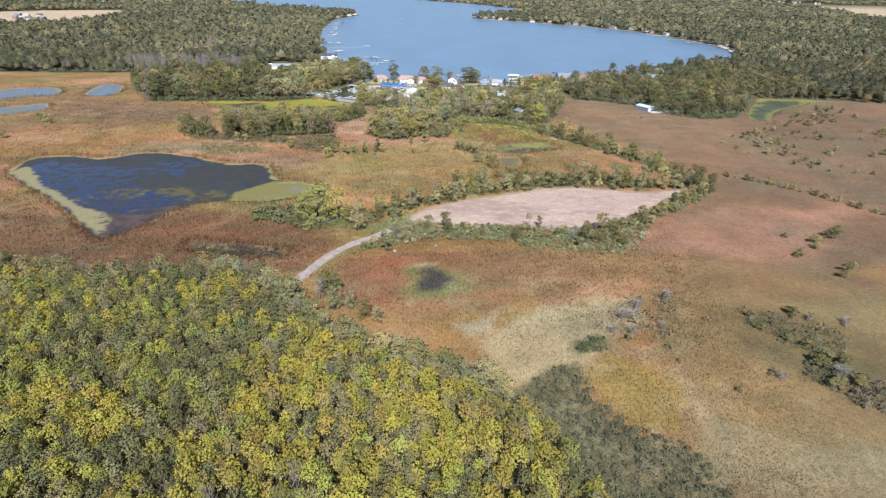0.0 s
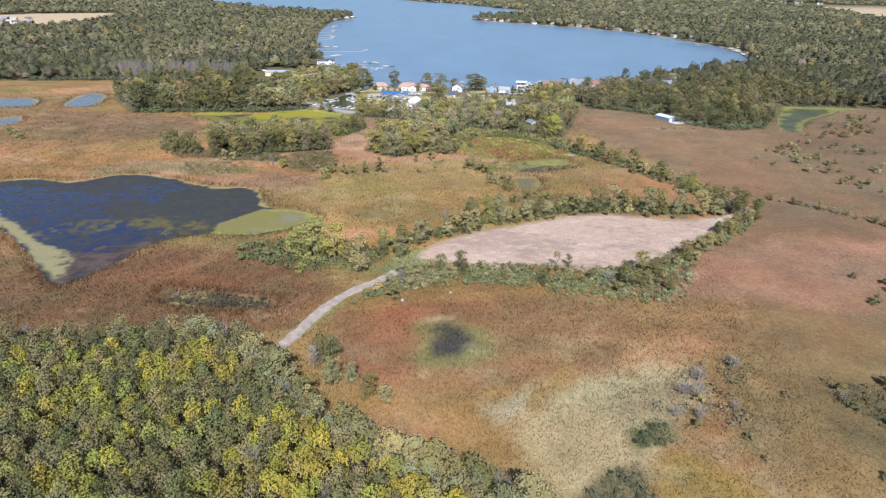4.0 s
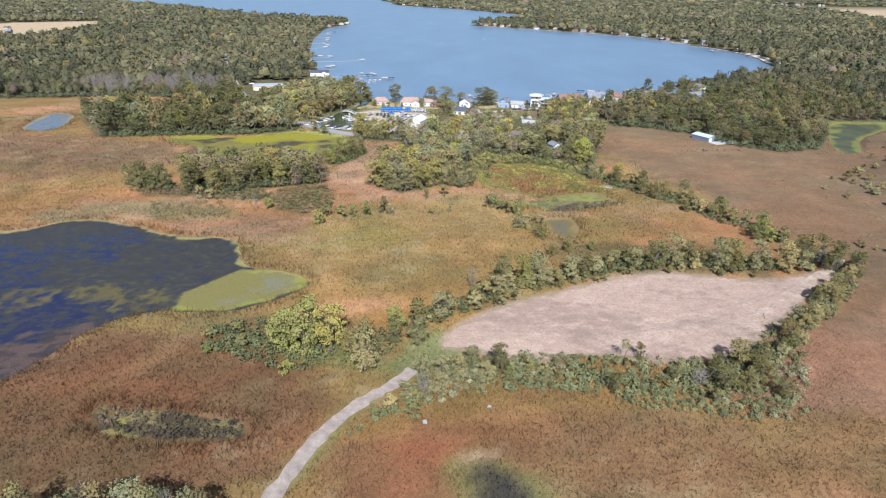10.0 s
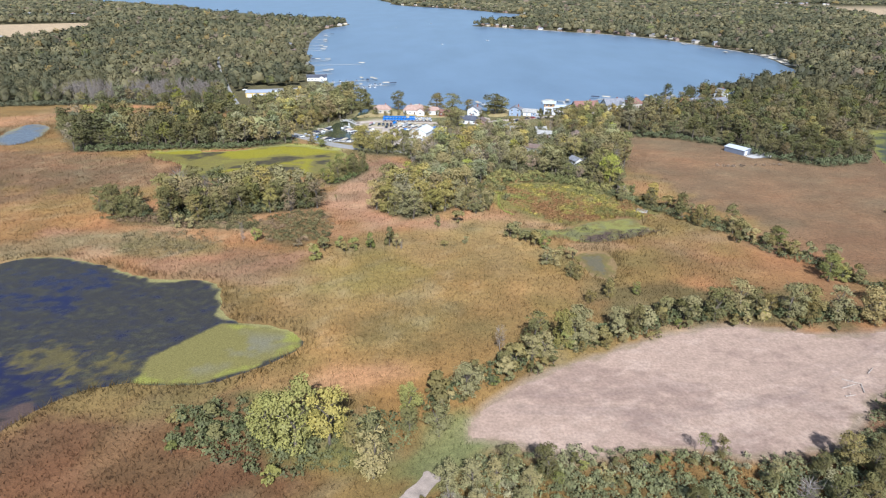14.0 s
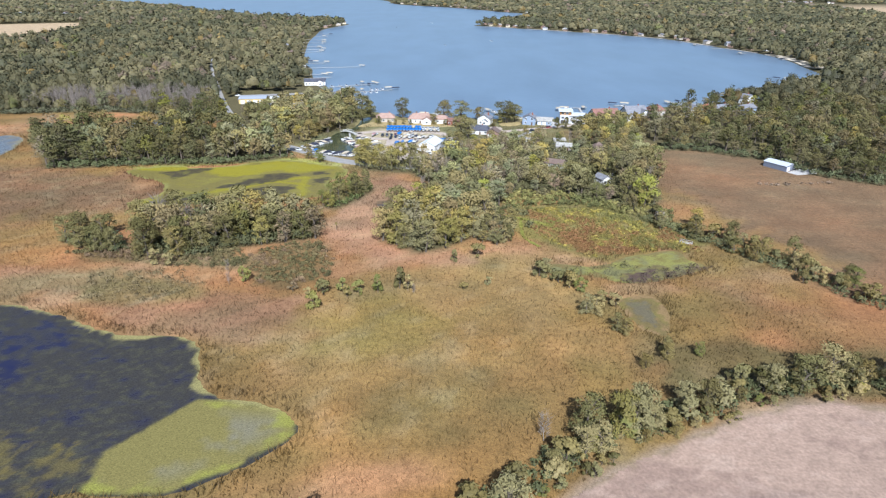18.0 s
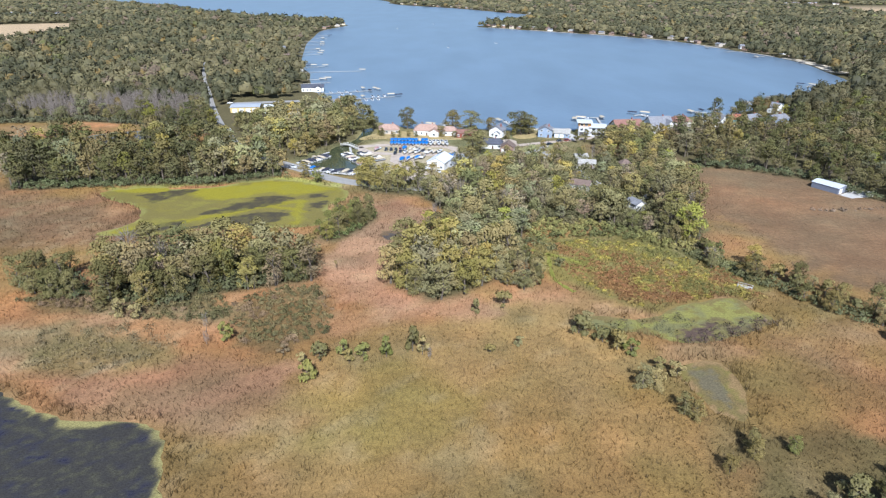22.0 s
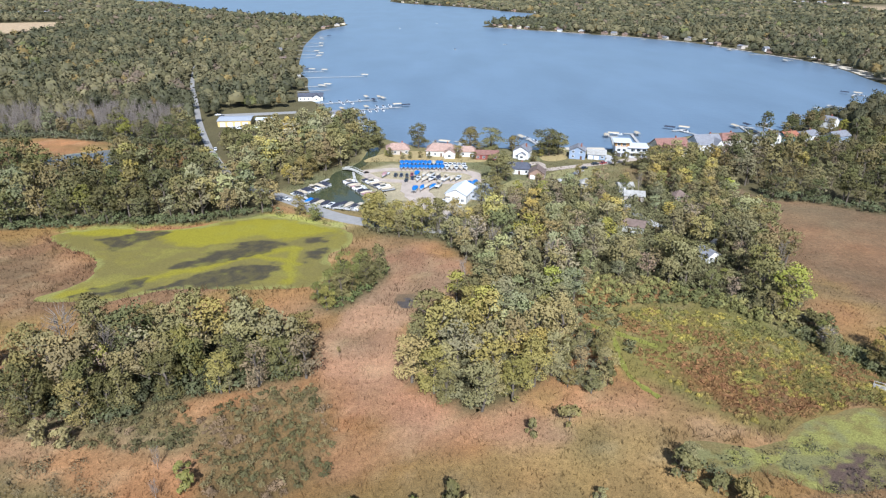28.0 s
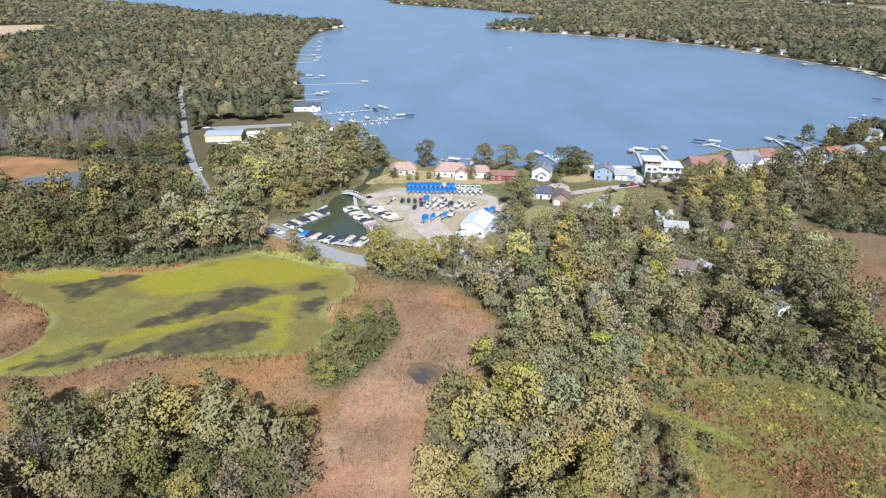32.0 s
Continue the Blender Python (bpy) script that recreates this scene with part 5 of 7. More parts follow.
OLIVES = [(0.11, 0.098, 0.04), (0.14, 0.118, 0.048), (0.165, 0.132, 0.058), (0.2, 0.135, 0.075)]
brush("brush", (([(16, 124), (20, 132), (29, 142), (36, 144), (39, 130), (46, 118), (57, 114), (62, 100), (60, 84), (24, 84), (20, 108)], 1.8, 0.9, [(0.11, 0.105, 0.055), (0.13, 0.12, 0.06), (0.16, 0.145, 0.085)], 1), ([(-110, 387), (-96, 400), (-80, 402), (-72, 387), (-72, 372), (-82, 365), (-95, 366), (-102, 378)], 1.7, 1.0, OLIVES, 2),
                ([(-178, 390), (-150, 385), (-127, 378), (-104, 380), (-109, 395), (-150, 400)], 1.9, 1.2, OLIVES, 3), ([(-42, 211), (-29, 221), (-14, 227), (2, 231), (18, 231), (32, 224), (46, 222), (66, 219), (74, 224), (92, 262), (62, 245), (37, 247), (3, 248), (-9, 245), (-23, 235)], 1.8, 1.5, [(0.165, 0.165, 0.07), (0.21, 0.2, 0.09), (0.25, 0.225, 0.12)], 4),
                ([(2, 437), (21, 446), (42, 440), (66, 418), (70, 394), (37, 391), (24, 389), (8, 410)], 1.2, 0.3, [(0.17, 0.16, 0.05), (0.24, 0.21, 0.052), (0.33, 0.265, 0.058), (0.25, 0.185, 0.06), (0.25, 0.14, 0.055)], 5), ([(16, 412), (30, 420), (46, 416), (60, 408), (62, 398), (40, 394), (26, 394)], 1.5, 0.35, [(0.22, 0.17, 0.05), (0.26, 0.18, 0.055), (0.26, 0.145, 0.055), (0.255, 0.125, 0.055)], 6),
                ([(38, 158), (48, 160), (47, 152), (37, 150)], 1.6, 0.9, (0.075, 0.08, 0.034), 7), ([(-90, 262), (-72, 262), (-66, 252), (-86, 246)], 1.9, 1.4, (0.11, 0.12, 0.046), 8),
                ([(-158, 372), (-130, 378), (-112, 366), (-124, 352), (-148, 354)], 2.6, 0.45, [(0.17, 0.14, 0.07), (0.2, 0.155, 0.08)], 9)),
      "low olive-brown brush in tangled mounds", 0.25, 2.4)
brush("tussocks", ((WEED_SLIT, 1.5, 0.7, [(0.075, 0.06, 0.036), (0.11, 0.085, 0.045), (0.17, 0.12, 0.07)], 42), (EAST_MUD, 2.2, 0.4, [(0.09, 0.065, 0.05), (0.13, 0.09, 0.065)], 43), ([(8, 378), (26, 379), (36, 384), (48, 380), (34, 373), (12, 374)], 3.4, 0.4, [(0.08, 0.075, 0.04), (0.1, 0.085, 0.045)], 44)),
      "dark and tan tussocks of sedge in shallow water", 0.3, 1.6, True)
brush("dry_stalks", (([(131, 478), (150, 479), (172, 482), (172, 484), (150, 481), (131, 480)], 1.8, 0.8, (0.24, 0.175, 0.12), 41),), "row of dried brown stalks beside the field shed", 0.1, 1.2)


brush("undergrowth", (([(2, 438), (14, 446), (28, 447), (44, 441), (66, 422), (74, 440), (58, 442), (38, 458), (22, 466), (6, 466), (-6, 454)], 2.0, 2.4, [(0.13, 0.13, 0.045), (0.18, 0.17, 0.055), (0.24, 0.21, 0.07), (0.2, 0.17, 0.08)], 31),
                      ([(-2, 412), (8, 420), (6, 440), (-6, 444), (-10, 430)], 2.2, 2.0, [(0.12, 0.125, 0.05), (0.17, 0.16, 0.07)], 32), ([*ISLE_A], 3.0, 3.4, (0.099, 0.101, 0.045), 11), (ISLE_A2, 3.0, 3.0, (0.1, 0.11, 0.05), 12), (ISLE_B, 3.0, 3.0, (0.17, 0.155, 0.075), 13), (ISLE_B2, 2.6, 2.6, (0.144, 0.132, 0.074), 14), (LINK, 3.0, 3.0, (0.126, 0.128, 0.049), 15),
                      (WOOD_C, 3.6, 3.4, (0.15, 0.14, 0.062), 16), ([(-250, 502), (-178, 509), (-131, 518), (-118, 526), (-126, 534), (-155, 522), (-250, 514)], 3.0, 3.4, (0.11, 0.12, 0.05), 17), (ISLE_A3, 2.6, 2.6, (0.13, 0.15, 0.05), 18),
                      ([(-22, 236), (-16, 246), (-8, 244), (10, 240), (40, 240), (60, 244), (76, 256), (100, 278), (122, 298), (130, 296), (112, 276), (90, 258), (72, 240), (56, 231), (20, 231), (-10, 234), (-24, 232)], 2.4, 1.6, (0.17, 0.168, 0.075), 19),
                      ([(-28, 258), (-8, 275), (10, 286), (28, 294), (46, 302), (70, 307), (98, 302), (130, 312), (132, 318), (98, 310), (70, 314), (44, 309), (8, 293), (-12, 281), (-34, 262)], 2.6, 2.6, (0.113, 0.119, 0.049), 20),
                      ([(-90, 262), (-76, 264), (-56, 258), (-38, 262), (-30, 250), (-46, 240), (-60, 238), (-86, 248)], 2.8, 2.2, (0.126, 0.128, 0.053), 21), ([(-62, 186), (-56, 180), (-41, 161), (-23, 147), (-5, 137), (13, 132), (14, 128), (-24, 142), (-46, 158), (-66, 180)], 2.6, 2.4, (0.135, 0.132, 0.070), 22),
                      ([(-250, 200), (-158, 193), (-102, 190), (-66, 191), (-66, 184), (-102, 182), (-158, 185), (-250, 192)], 2.8, 3.0, (0.12, 0.12, 0.06), 23), ([(58, 436), (76, 410), (94, 386), (106, 364), (120, 342), (132, 322), (128, 318), (102, 358), (88, 382), (70, 406), (54, 430)], 2.6, 2.0, (0.14, 0.14, 0.06), 24),
                      ([(97, 142), (106, 150), (124, 134), (120, 122), (104, 130)], 2.4, 1.8, [(0.1, 0.1, 0.05), (0.15, 0.12, 0.075)], 25), ([(90, 174), (98, 178), (112, 176), (120, 160), (112, 146), (104, 152), (96, 164)], 3.6, 1.4, [(0.09, 0.09, 0.042), (0.15, 0.125, 0.07)], 33), ([(44, 166), (52, 174), (64, 184), (78, 186), (72, 172), (66, 158), (54, 158)], 4.4, 1.4, [(0.13, 0.115, 0.06), (0.17, 0.145, 0.09)], 34), ([(8, 384), (14, 374), (12, 368), (3, 380)], 2.6, 1.8, (0.13, 0.13, 0.06), 26),
                      ([(104, 547), (125, 544), (154, 526), (165, 498), (192, 476), (225, 487), (228, 497), (190, 488), (168, 508), (156, 536), (126, 554), (104, 558)], 3.4, 4.0, (0.12, 0.13, 0.06), 27), ([(-420, 636), (-296, 657), (-203, 637), (-203, 650), (-296, 670), (-420, 650)], 3.6, 4.0, (0.13, 0.13, 0.07), 28)),
      "tangled green undergrowth at the feet of the trees")

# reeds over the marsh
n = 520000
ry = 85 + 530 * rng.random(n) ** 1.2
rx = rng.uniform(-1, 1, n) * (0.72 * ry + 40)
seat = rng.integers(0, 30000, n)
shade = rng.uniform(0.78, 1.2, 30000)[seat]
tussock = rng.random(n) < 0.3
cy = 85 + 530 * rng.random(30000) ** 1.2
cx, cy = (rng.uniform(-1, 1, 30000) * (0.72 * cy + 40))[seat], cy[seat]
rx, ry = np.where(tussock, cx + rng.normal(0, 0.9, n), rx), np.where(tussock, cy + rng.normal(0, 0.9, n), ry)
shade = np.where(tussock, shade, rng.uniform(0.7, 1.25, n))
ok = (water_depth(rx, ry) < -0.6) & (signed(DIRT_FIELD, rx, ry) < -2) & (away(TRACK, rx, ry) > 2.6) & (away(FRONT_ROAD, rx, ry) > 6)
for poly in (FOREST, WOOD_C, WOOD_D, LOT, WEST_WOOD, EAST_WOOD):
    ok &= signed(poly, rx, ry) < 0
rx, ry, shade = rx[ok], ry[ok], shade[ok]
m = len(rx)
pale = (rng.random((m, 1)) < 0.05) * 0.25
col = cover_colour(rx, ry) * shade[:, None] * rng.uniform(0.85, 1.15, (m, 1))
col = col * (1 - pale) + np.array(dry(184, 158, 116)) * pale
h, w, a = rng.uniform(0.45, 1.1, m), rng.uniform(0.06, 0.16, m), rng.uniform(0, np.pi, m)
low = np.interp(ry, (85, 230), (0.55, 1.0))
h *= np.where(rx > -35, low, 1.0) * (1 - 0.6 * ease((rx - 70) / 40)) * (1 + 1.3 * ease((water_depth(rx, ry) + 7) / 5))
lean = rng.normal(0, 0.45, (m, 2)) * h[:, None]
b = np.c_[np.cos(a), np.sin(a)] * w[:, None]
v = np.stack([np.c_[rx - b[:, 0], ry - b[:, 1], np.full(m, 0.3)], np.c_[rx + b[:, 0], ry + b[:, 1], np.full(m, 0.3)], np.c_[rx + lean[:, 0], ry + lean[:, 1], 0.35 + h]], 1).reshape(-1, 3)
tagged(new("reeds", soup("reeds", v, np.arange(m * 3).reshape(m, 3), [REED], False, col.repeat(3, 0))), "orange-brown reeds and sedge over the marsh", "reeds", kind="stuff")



# ---------------------------------------------------------------- buildings
def near(y):
    """Distances along the lake, drawn in to the shore line."""
    return y - 13 * ((y - 275) / 492) ** 2 if 540 < y < 1500 else y


PAINT = {}


def paint(name, rgb, rough=0.7, vary=0.08, metal=0.0, spec=0.3, k=0.9):
    if name not in PAINT:
        PAINT[name] = plain(name, lin(*rgb, k), rough, vary, 0.8, metal, spec=spec)
    return PAINT[name]


def shingled(name, rgb):
    """Shingles: fine courses with tone that shifts from piece to piece."""
    if name not in PAINT:
        m, nt, b = material(name, 0.9)
        br = nt.nodes.new("ShaderNodeTexBrick")
        c = nt.nodes.new("ShaderNodeTexCoord")
        nt.links.new(c.outputs["Object"], br.inputs["Vector"])
        br.inputs["Scale"].default_value = 2.2
        col = lin(*rgb, 0.9)
        for s, k in (("Color1", 1.12), ("Color2", 0.85), ("Mortar", 0.6)):
            br.inputs[s].default_value = (*(v * k for v in col), 1)
        cc = mix(nt, br.outputs["Color"], ramp(nt, nz(nt, 0.7, 4), (0.3, 0.8), (0.7, 1.15)), 1.0, "MULTIPLY")
        nt.links.new(cc, b.inputs["Base Color"])
        PAINT[name] = m
    return PAINT[name]


GLASS, gnt, gb = material("window glass", 0.08)
gb.inputs["Base Color"].default_value = (0.03, 0.04, 0.05, 1)
gb.inputs["Specular IOR Level"].default_value = 0.6
WHITE = paint("white paint", (236, 234, 228))


def gable(bm, x0, x1, y0, y1, z, rise, over=0.5, thick=0.18, hip=0.0, axis="x"):
    """A pitched roof with thickness and overhang; its ridge runs along the axis."""
    flip = axis == "y"
    if flip:
        x0, x1, y0, y1 = y0, y1, x0, x1
    x0, x1, y0, y1, ym = x0 - over, x1 + over, y0 - over, y1 + over, (y0 + y1) / 2
    h = hip * (x1 - x0) / 2
    lay = []
    for dz in (0, -thick):
        lay.append([(x0, y0, z + dz), (x1, y0, z + dz), (x1, y1, z + dz), (x0, y1, z + dz), (x0 + h, ym, z + rise + dz), (x1 - h, ym, z + rise + dz)])
    v = [[bm.verts.new((p[1], p[0], p[2]) if flip else p) for p in l] for l in lay]
    t, l = v
    faces = [(t[0], t[1], t[5], t[4]), (t[2], t[3], t[4], t[5]), (l[1], l[0], l[4], l[5]), (l[3], l[2], l[5], l[4])]
    faces += [(t[3], t[0], t[4]), (t[1], t[2], t[5])] if hip else []
    rim = (0, 1, 2, 3)
    if hip:
        faces += [(l[0], l[3], l[4]), (l[2], l[1], l[5])]
        faces += [(t[a], l[a], l[b], t[b]) for a, b in ((0, 1), (1, 2), (2, 3), (3, 0))]
    else:
        faces += [(t[a], l[a], l[b], t[b]) for a, b in ((0, 1), (1, 5), (5, 2), (2, 3), (3, 4), (4, 0))]
    for f in faces:
        bm.faces.new(f)
    bmesh.ops.recalc_face_normals(bm, faces=bm.faces[:])
    return bm


def walls(bm, x0, x1, y0, y1, z, rise, axis="x", hip=0.0):
    """Walls of a block, with gable ends unless the roof is hipped."""
    box(bm, x0, x1, y0, y1, 0, z)
    if rise and not hip:
        e = 0.06
        if axis == "x":
            ends = [[(x + s * e, y0, z), (x + s * e, y1, z), (x + s * e, (y0 + y1) / 2, z + rise * 0.9)] for x, s in ((x0, 1), (x1, -1))]
        else:
            ends = [[(x0, y + s * e, z), (x1, y + s * e, z), ((x0 + x1) / 2, y + s * e, z + rise * 0.9)] for y, s in ((y0, 1), (y1, -1))]
        for tri in ends:
            bm.faces.new([bm.verts.new(p) for p in tri])
        bmesh.ops.recalc_face_normals(bm, faces=bm.faces[:])
    return bm


WINDOW_MESH = {}


def window_on(parent, x, y, z, w, h, turn):
    """A window set proud of the wall: frame, pane and sill. turn: 0 faces -y, 90 faces +x and so on."""
    key = (round(w, 1), round(h, 1))
    if key not in WINDOW_MESH:
        fr = bmesh.new()
        for a in ((-w / 2 - 0.08, -w / 2 + 0.04, 0, h), (w / 2 - 0.04, w / 2 + 0.08, 0, h), (-w / 2 - 0.08, w / 2 + 0.08, h - 0.04, h + 0.1), (-w / 2 - 0.08, w / 2 + 0.08, -0.1, 0.04), (-0.03, 0.03, 0, h)):
            box(fr, a[0], a[1], -0.1, 0.0, a[2], a[3])
        me = bpy.data.meshes.new("window_frame")
        fr.to_mesh(me), fr.free()
        me.materials.append(WHITE)
        pn = box(bmesh.new(), -w / 2, w / 2, -0.05, 0.0, 0, h)
        mp = bpy.data.meshes.new("pane")
        pn.to_mesh(mp), pn.free()
        mp.materials.append(GLASS)
        WINDOW_MESH[key] = me, mp
    f, p = WINDOW_MESH[key]
    fo = new("window", f)
    fo.parent = parent
    fo.matrix_basis = pose(x, y, z, 0, 0, turn)
    po = new("pane", p)
    po.parent = fo


def house(x, y, turn, w, d, h, rise, wall, roof, label, axis="x", hip=0.0, wing=None, storeys=1, door=True, garage=0, chimney=True, windows=True, category="house", name="house", group="houses by the lake", over=0.5):
    """A house with its front to -y: walls, roof, windows, door; wing: (x0, x1, depth, height, rise)."""
    ob = new(name)
    ob.matrix_basis = pose(x, near(y), 0.4, 0, 0, turn)
    tagged(ob, label, category, group)
    part("wall", walls(bmesh.new(), -w / 2, w / 2, -d / 2, d / 2, h, rise, axis, hip), wall, ob)
    part("roof", gable(bmesh.new(), -w / 2, w / 2, -d / 2, d / 2, h, rise, over, 0.2, hip, axis), roof, ob)
    if wing:
        a, b, dep, hh, rr = wing
        part("wing", walls(bmesh.new(), a, b, -d / 2 - dep, -d / 2 + 0.3, hh, rr, "y"), wall, ob)
        part("wing_roof", gable(bmesh.new(), a, b, -d / 2 - dep, -d / 2 + d * 0.45, hh, rr, 0.4, 0.2, 0, "y"), roof, ob)
        if windows:
            window_on(ob, (a + b) / 2, -d / 2 - dep - 0.01, 1.0, 1.6, 1.3, 0)
            if hh > 4.5:
                window_on(ob, (a + b) / 2, -d / 2 - dep - 0.01, 3.6, 1.4, 1.2, 0)
    if windows:
        n = max(2, int(w // 3.2))
        for s in range(storeys):
            for k in range(n):
                u = -w / 2 + (k + 0.5) * w / n
                if wing and wing[0] - 0.8 < u < wing[1] + 0.8:
                    continue
                if s == 0 and garage and k < garage:
                    part("garage_door", box(bmesh.new(), u - 1.3, u + 1.3, -d / 2 - 0.06, -d / 2, 0.05, 2.3), WHITE, ob, "white panelled garage door")
                    continue
                if s == 0 and door and k == n // 2:
                    part("door", box(bmesh.new(), u - 0.5, u + 0.5, -d / 2 - 0.06, -d / 2, 0.05, 2.1), paint("brown door", (96, 70, 52)), ob, "brown front door")
                    continue
                window_on(ob, u, -d / 2 - 0.01, 1.0 + s * 2.8, 1.3, 1.25, 0)
            for k in range(2):
                window_on(ob, w / 2 + 0.01, -d / 4 + k * d / 2, 1.0 + s * 2.8, 1.1, 1.2, 90)
                window_on(ob, -w / 2 - 0.01, -d / 4 + k * d / 2, 1.0 + s * 2.8, 1.1, 1.2, -90)
    if chimney:
        part("chimney", box(bmesh.new(), w * 0.18, w * 0.18 + 0.7, 0.4, 1.2, h, h + rise + 0.8), paint("brick", (150, 96, 78)), ob, "red brick chimney")
    return ob


TAN, PINK_ROOF = paint("tan siding", (190, 180, 166)), shingled("pinkish clay shingles", (182, 152, 136))
GREY_ROOF, DARK_ROOF, BROWN_ROOF = shingled("grey shingles", (140, 140, 144)), shingled("slate shingles", (92, 94, 104)), shingled("brown shingles", (130, 112, 102))
PALE_ROOF, ORANGE_ROOF, RED_ROOF = shingled("pale grey shingles", (176, 172, 164)), shingled("orange clay shingles", (170, 112, 88)), shingled("red-brown shingles", (150, 112, 100))
RED, BLUE_GREY, CREAM, STONE = paint("red siding", (140, 74, 66)), paint("blue-grey siding", (150, 164, 182)), paint("cream siding", (226, 212, 184)), paint("brown stone", (160, 134, 116))
METAL_ROOF = paint("pale metal roof", (222, 226, 230), 0.45, 0.05, 0.0, 0.5)

house(-74, 637, 6, 13, 10, 3.2, 2.8, TAN, PINK_ROOF, "tan house with a pinkish hipped shingle roof", hip=0.5)
house(-48, 634, -3, 17, 11, 3.4, 3.2, WHITE, PINK_ROOF, "white house with a pinkish hipped roof and a front wing", hip=0.4, wing=(2, 8, 4, 3.2, 2.2))
house(-33, 632, -3, 9, 8, 3.2, 2.4, WHITE, PINK_ROOF, "low white annex with a pinkish roof", hip=0.4, chimney=False)
house(-22, 626, -4, 13, 8, 3.2, 1.6, RED, RED_ROOF, "long red wooden house with a shallow red-brown roof", chimney=False)
house(-1, 629, -20, 9, 9, 4.4, 3.0, WHITE, GREY_ROOF, "white gabled house with a grey shingle roof", axis="y", wing=(-1, 3, 2, 3, 1.5))
house(-8, 598, -8, 15, 9, 3.0, 2.6, WHITE, DARK_ROOF, "white bungalow with a slate-grey roof", hip=0.25)
house(2, 588, -12, 8, 8, 3.2, 2.8, STONE, BROWN_ROOF, "brown stone garage with a brown gabled roof", axis="y", garage=1, chimney=False)
house(31, 629, -14, 9, 9, 4.8, 2.6, BLUE_GREY, GREY_ROOF, "blue-grey gabled house beside the lane", axis="y", storeys=2)
house(42, 628, -14, 10, 8, 3.0, 2.2, BLUE_GREY, PALE_ROOF, "low blue-grey house with a pale grey roof and a garage", garage=2, chimney=False)
house(87, 638, 10, 19, 12, 5.2, 4.6, CREAM, RED_ROOF, "large cream house with a red-brown roof and red gabled dormers", axis="x", wing=(-8, -3.5, 3, 5.0, 3.2), storeys=2)
house(111, 646, 12, 16, 12, 5.4, 5.0, WHITE, GREY_ROOF, "large white house with a steep grey roof and two gables", wing=(2, 7, 3, 5.2, 3.6), storeys=2)
house(132, 664, 14, 13, 10, 4.0, 3.4, TAN, RED_ROOF, "tan house with a reddish-brown roof", hip=0.4)
house(157, 665, 20, 12, 9, 5.0, 3.4, WHITE, GREY_ROOF, "white house with a grey roof and steep twin gables", wing=(0, 5, 3, 5, 3.4), storeys=2)
house(174, 671, 20, 11, 9, 4.4, 2.6, paint("teal siding", (110, 150, 150)), ORANGE_ROOF, "teal house with an orange roof", storeys=1)
house(190, 678, 24, 16, 9, 3.6, 2.6, WHITE, GREY_ROOF, "long white house with a grey roof", hip=0.3)
house(206, 672, 24, 14, 9, 4.6, 2.6, BLUE_GREY, GREY_ROOF, "blue-grey house with a grey roof beside the trees")
house(226, 716, 30, 9, 8, 5, 3, WHITE, GREY_ROOF, "small white gabled house among trees", axis="y")
house(42, 566, 5, 7, 5, 3, 1.6, WHITE, PALE_ROOF, "small white shed among trees", chimney=False, category="shed", name="shed")
house(31, 511, -25, 11, 7, 3.0, 1.8, WHITE, BROWN_ROOF, "white cottage with a grey-brown roof in the wood", chimney=False)
house(43, 553, -12, 9, 6, 2.8, 1.8, TAN, PALE_ROOF, "tan outbuilding with a pale grey roof", chimney=False, category="outbuilding", name="outbuilding")
house(64, 552, 6, 6, 5, 2.8, 2.4, STONE, BROWN_ROOF, "small brown pyramid-roofed cabin", hip=0.9, chimney=False, category="cabin", name="cabin")
house(51, 482, 24, 5, 7, 3, 1.8, WHITE, GREY_ROOF, "white shed with a grey roof in the wood", axis="y", chimney=False, category="shed", name="shed")
house(24, 572, 0, 5, 5, 2.6, 2.0, WHITE, PALE_ROOF, "small white garden house", hip=0.9, chimney=False, category="garden house", name="garden_house")
house(120, 640, 30, 7, 6, 3, 3.2, STONE, BROWN_ROOF, "brown steep-roofed cottage among trees", axis="y", chimney=False)

# the flat-roofed modern house
ob = tagged(new("house"), "modern three-storey white house with flat overhanging roofs and balconies", "house", "houses by the lake")
ob.matrix_basis = pose(63, near(635), 0.4, 0, 0, -8)
part("wall", box(bmesh.new(), -9, 9, -5, 5, 0, 5.8), paint("light grey render", (206, 206, 208)), ob)
part("tower", box(bmesh.new(), -9, -1, -3.4, 5, 5.8, 8.4), paint("warm wood cladding", (176, 134, 84)), ob, "tower storey with warm wood cladding")
part("roof", box(bmesh.new(), -2, 10, -6.2, 6, 5.8, 6.15), METAL_ROOF, ob, "thin white flat roof")
part("tower_roof", box(bmesh.new(), -10.2, 0.2, -5.0, 6, 8.4, 8.75), METAL_ROOF, ob, "thin white flat roof")
bal = part("balcony", box(bmesh.new(), -1, 9.5, -6.6, -5, 2.9, 3.1), WHITE, ob)
for k in range(6):
    part("post", box(bmesh.new(), -0.9 + k * 2.06, -0.8 + k * 2.06, -6.55, -6.45, 3.1, 4.1), WHITE, bal)
part("rail", box(bmesh.new(), -1, 9.5, -6.56, -6.46, 4.1, 4.18), WHITE, bal)
for u in (1, 4.2, 7.4):
    window_on(ob, u, -5.01, 3.4, 2.2, 1.8, 0), window_on(ob, u, -5.01, 0.6, 2.2, 1.8, 0)
for u in (-7, -4):
    window_on(ob, u, -3.41, 6.3, 1.8, 1.5, 0), window_on(ob, u, -5.01, 3.4, 1.8, 1.5, 0)
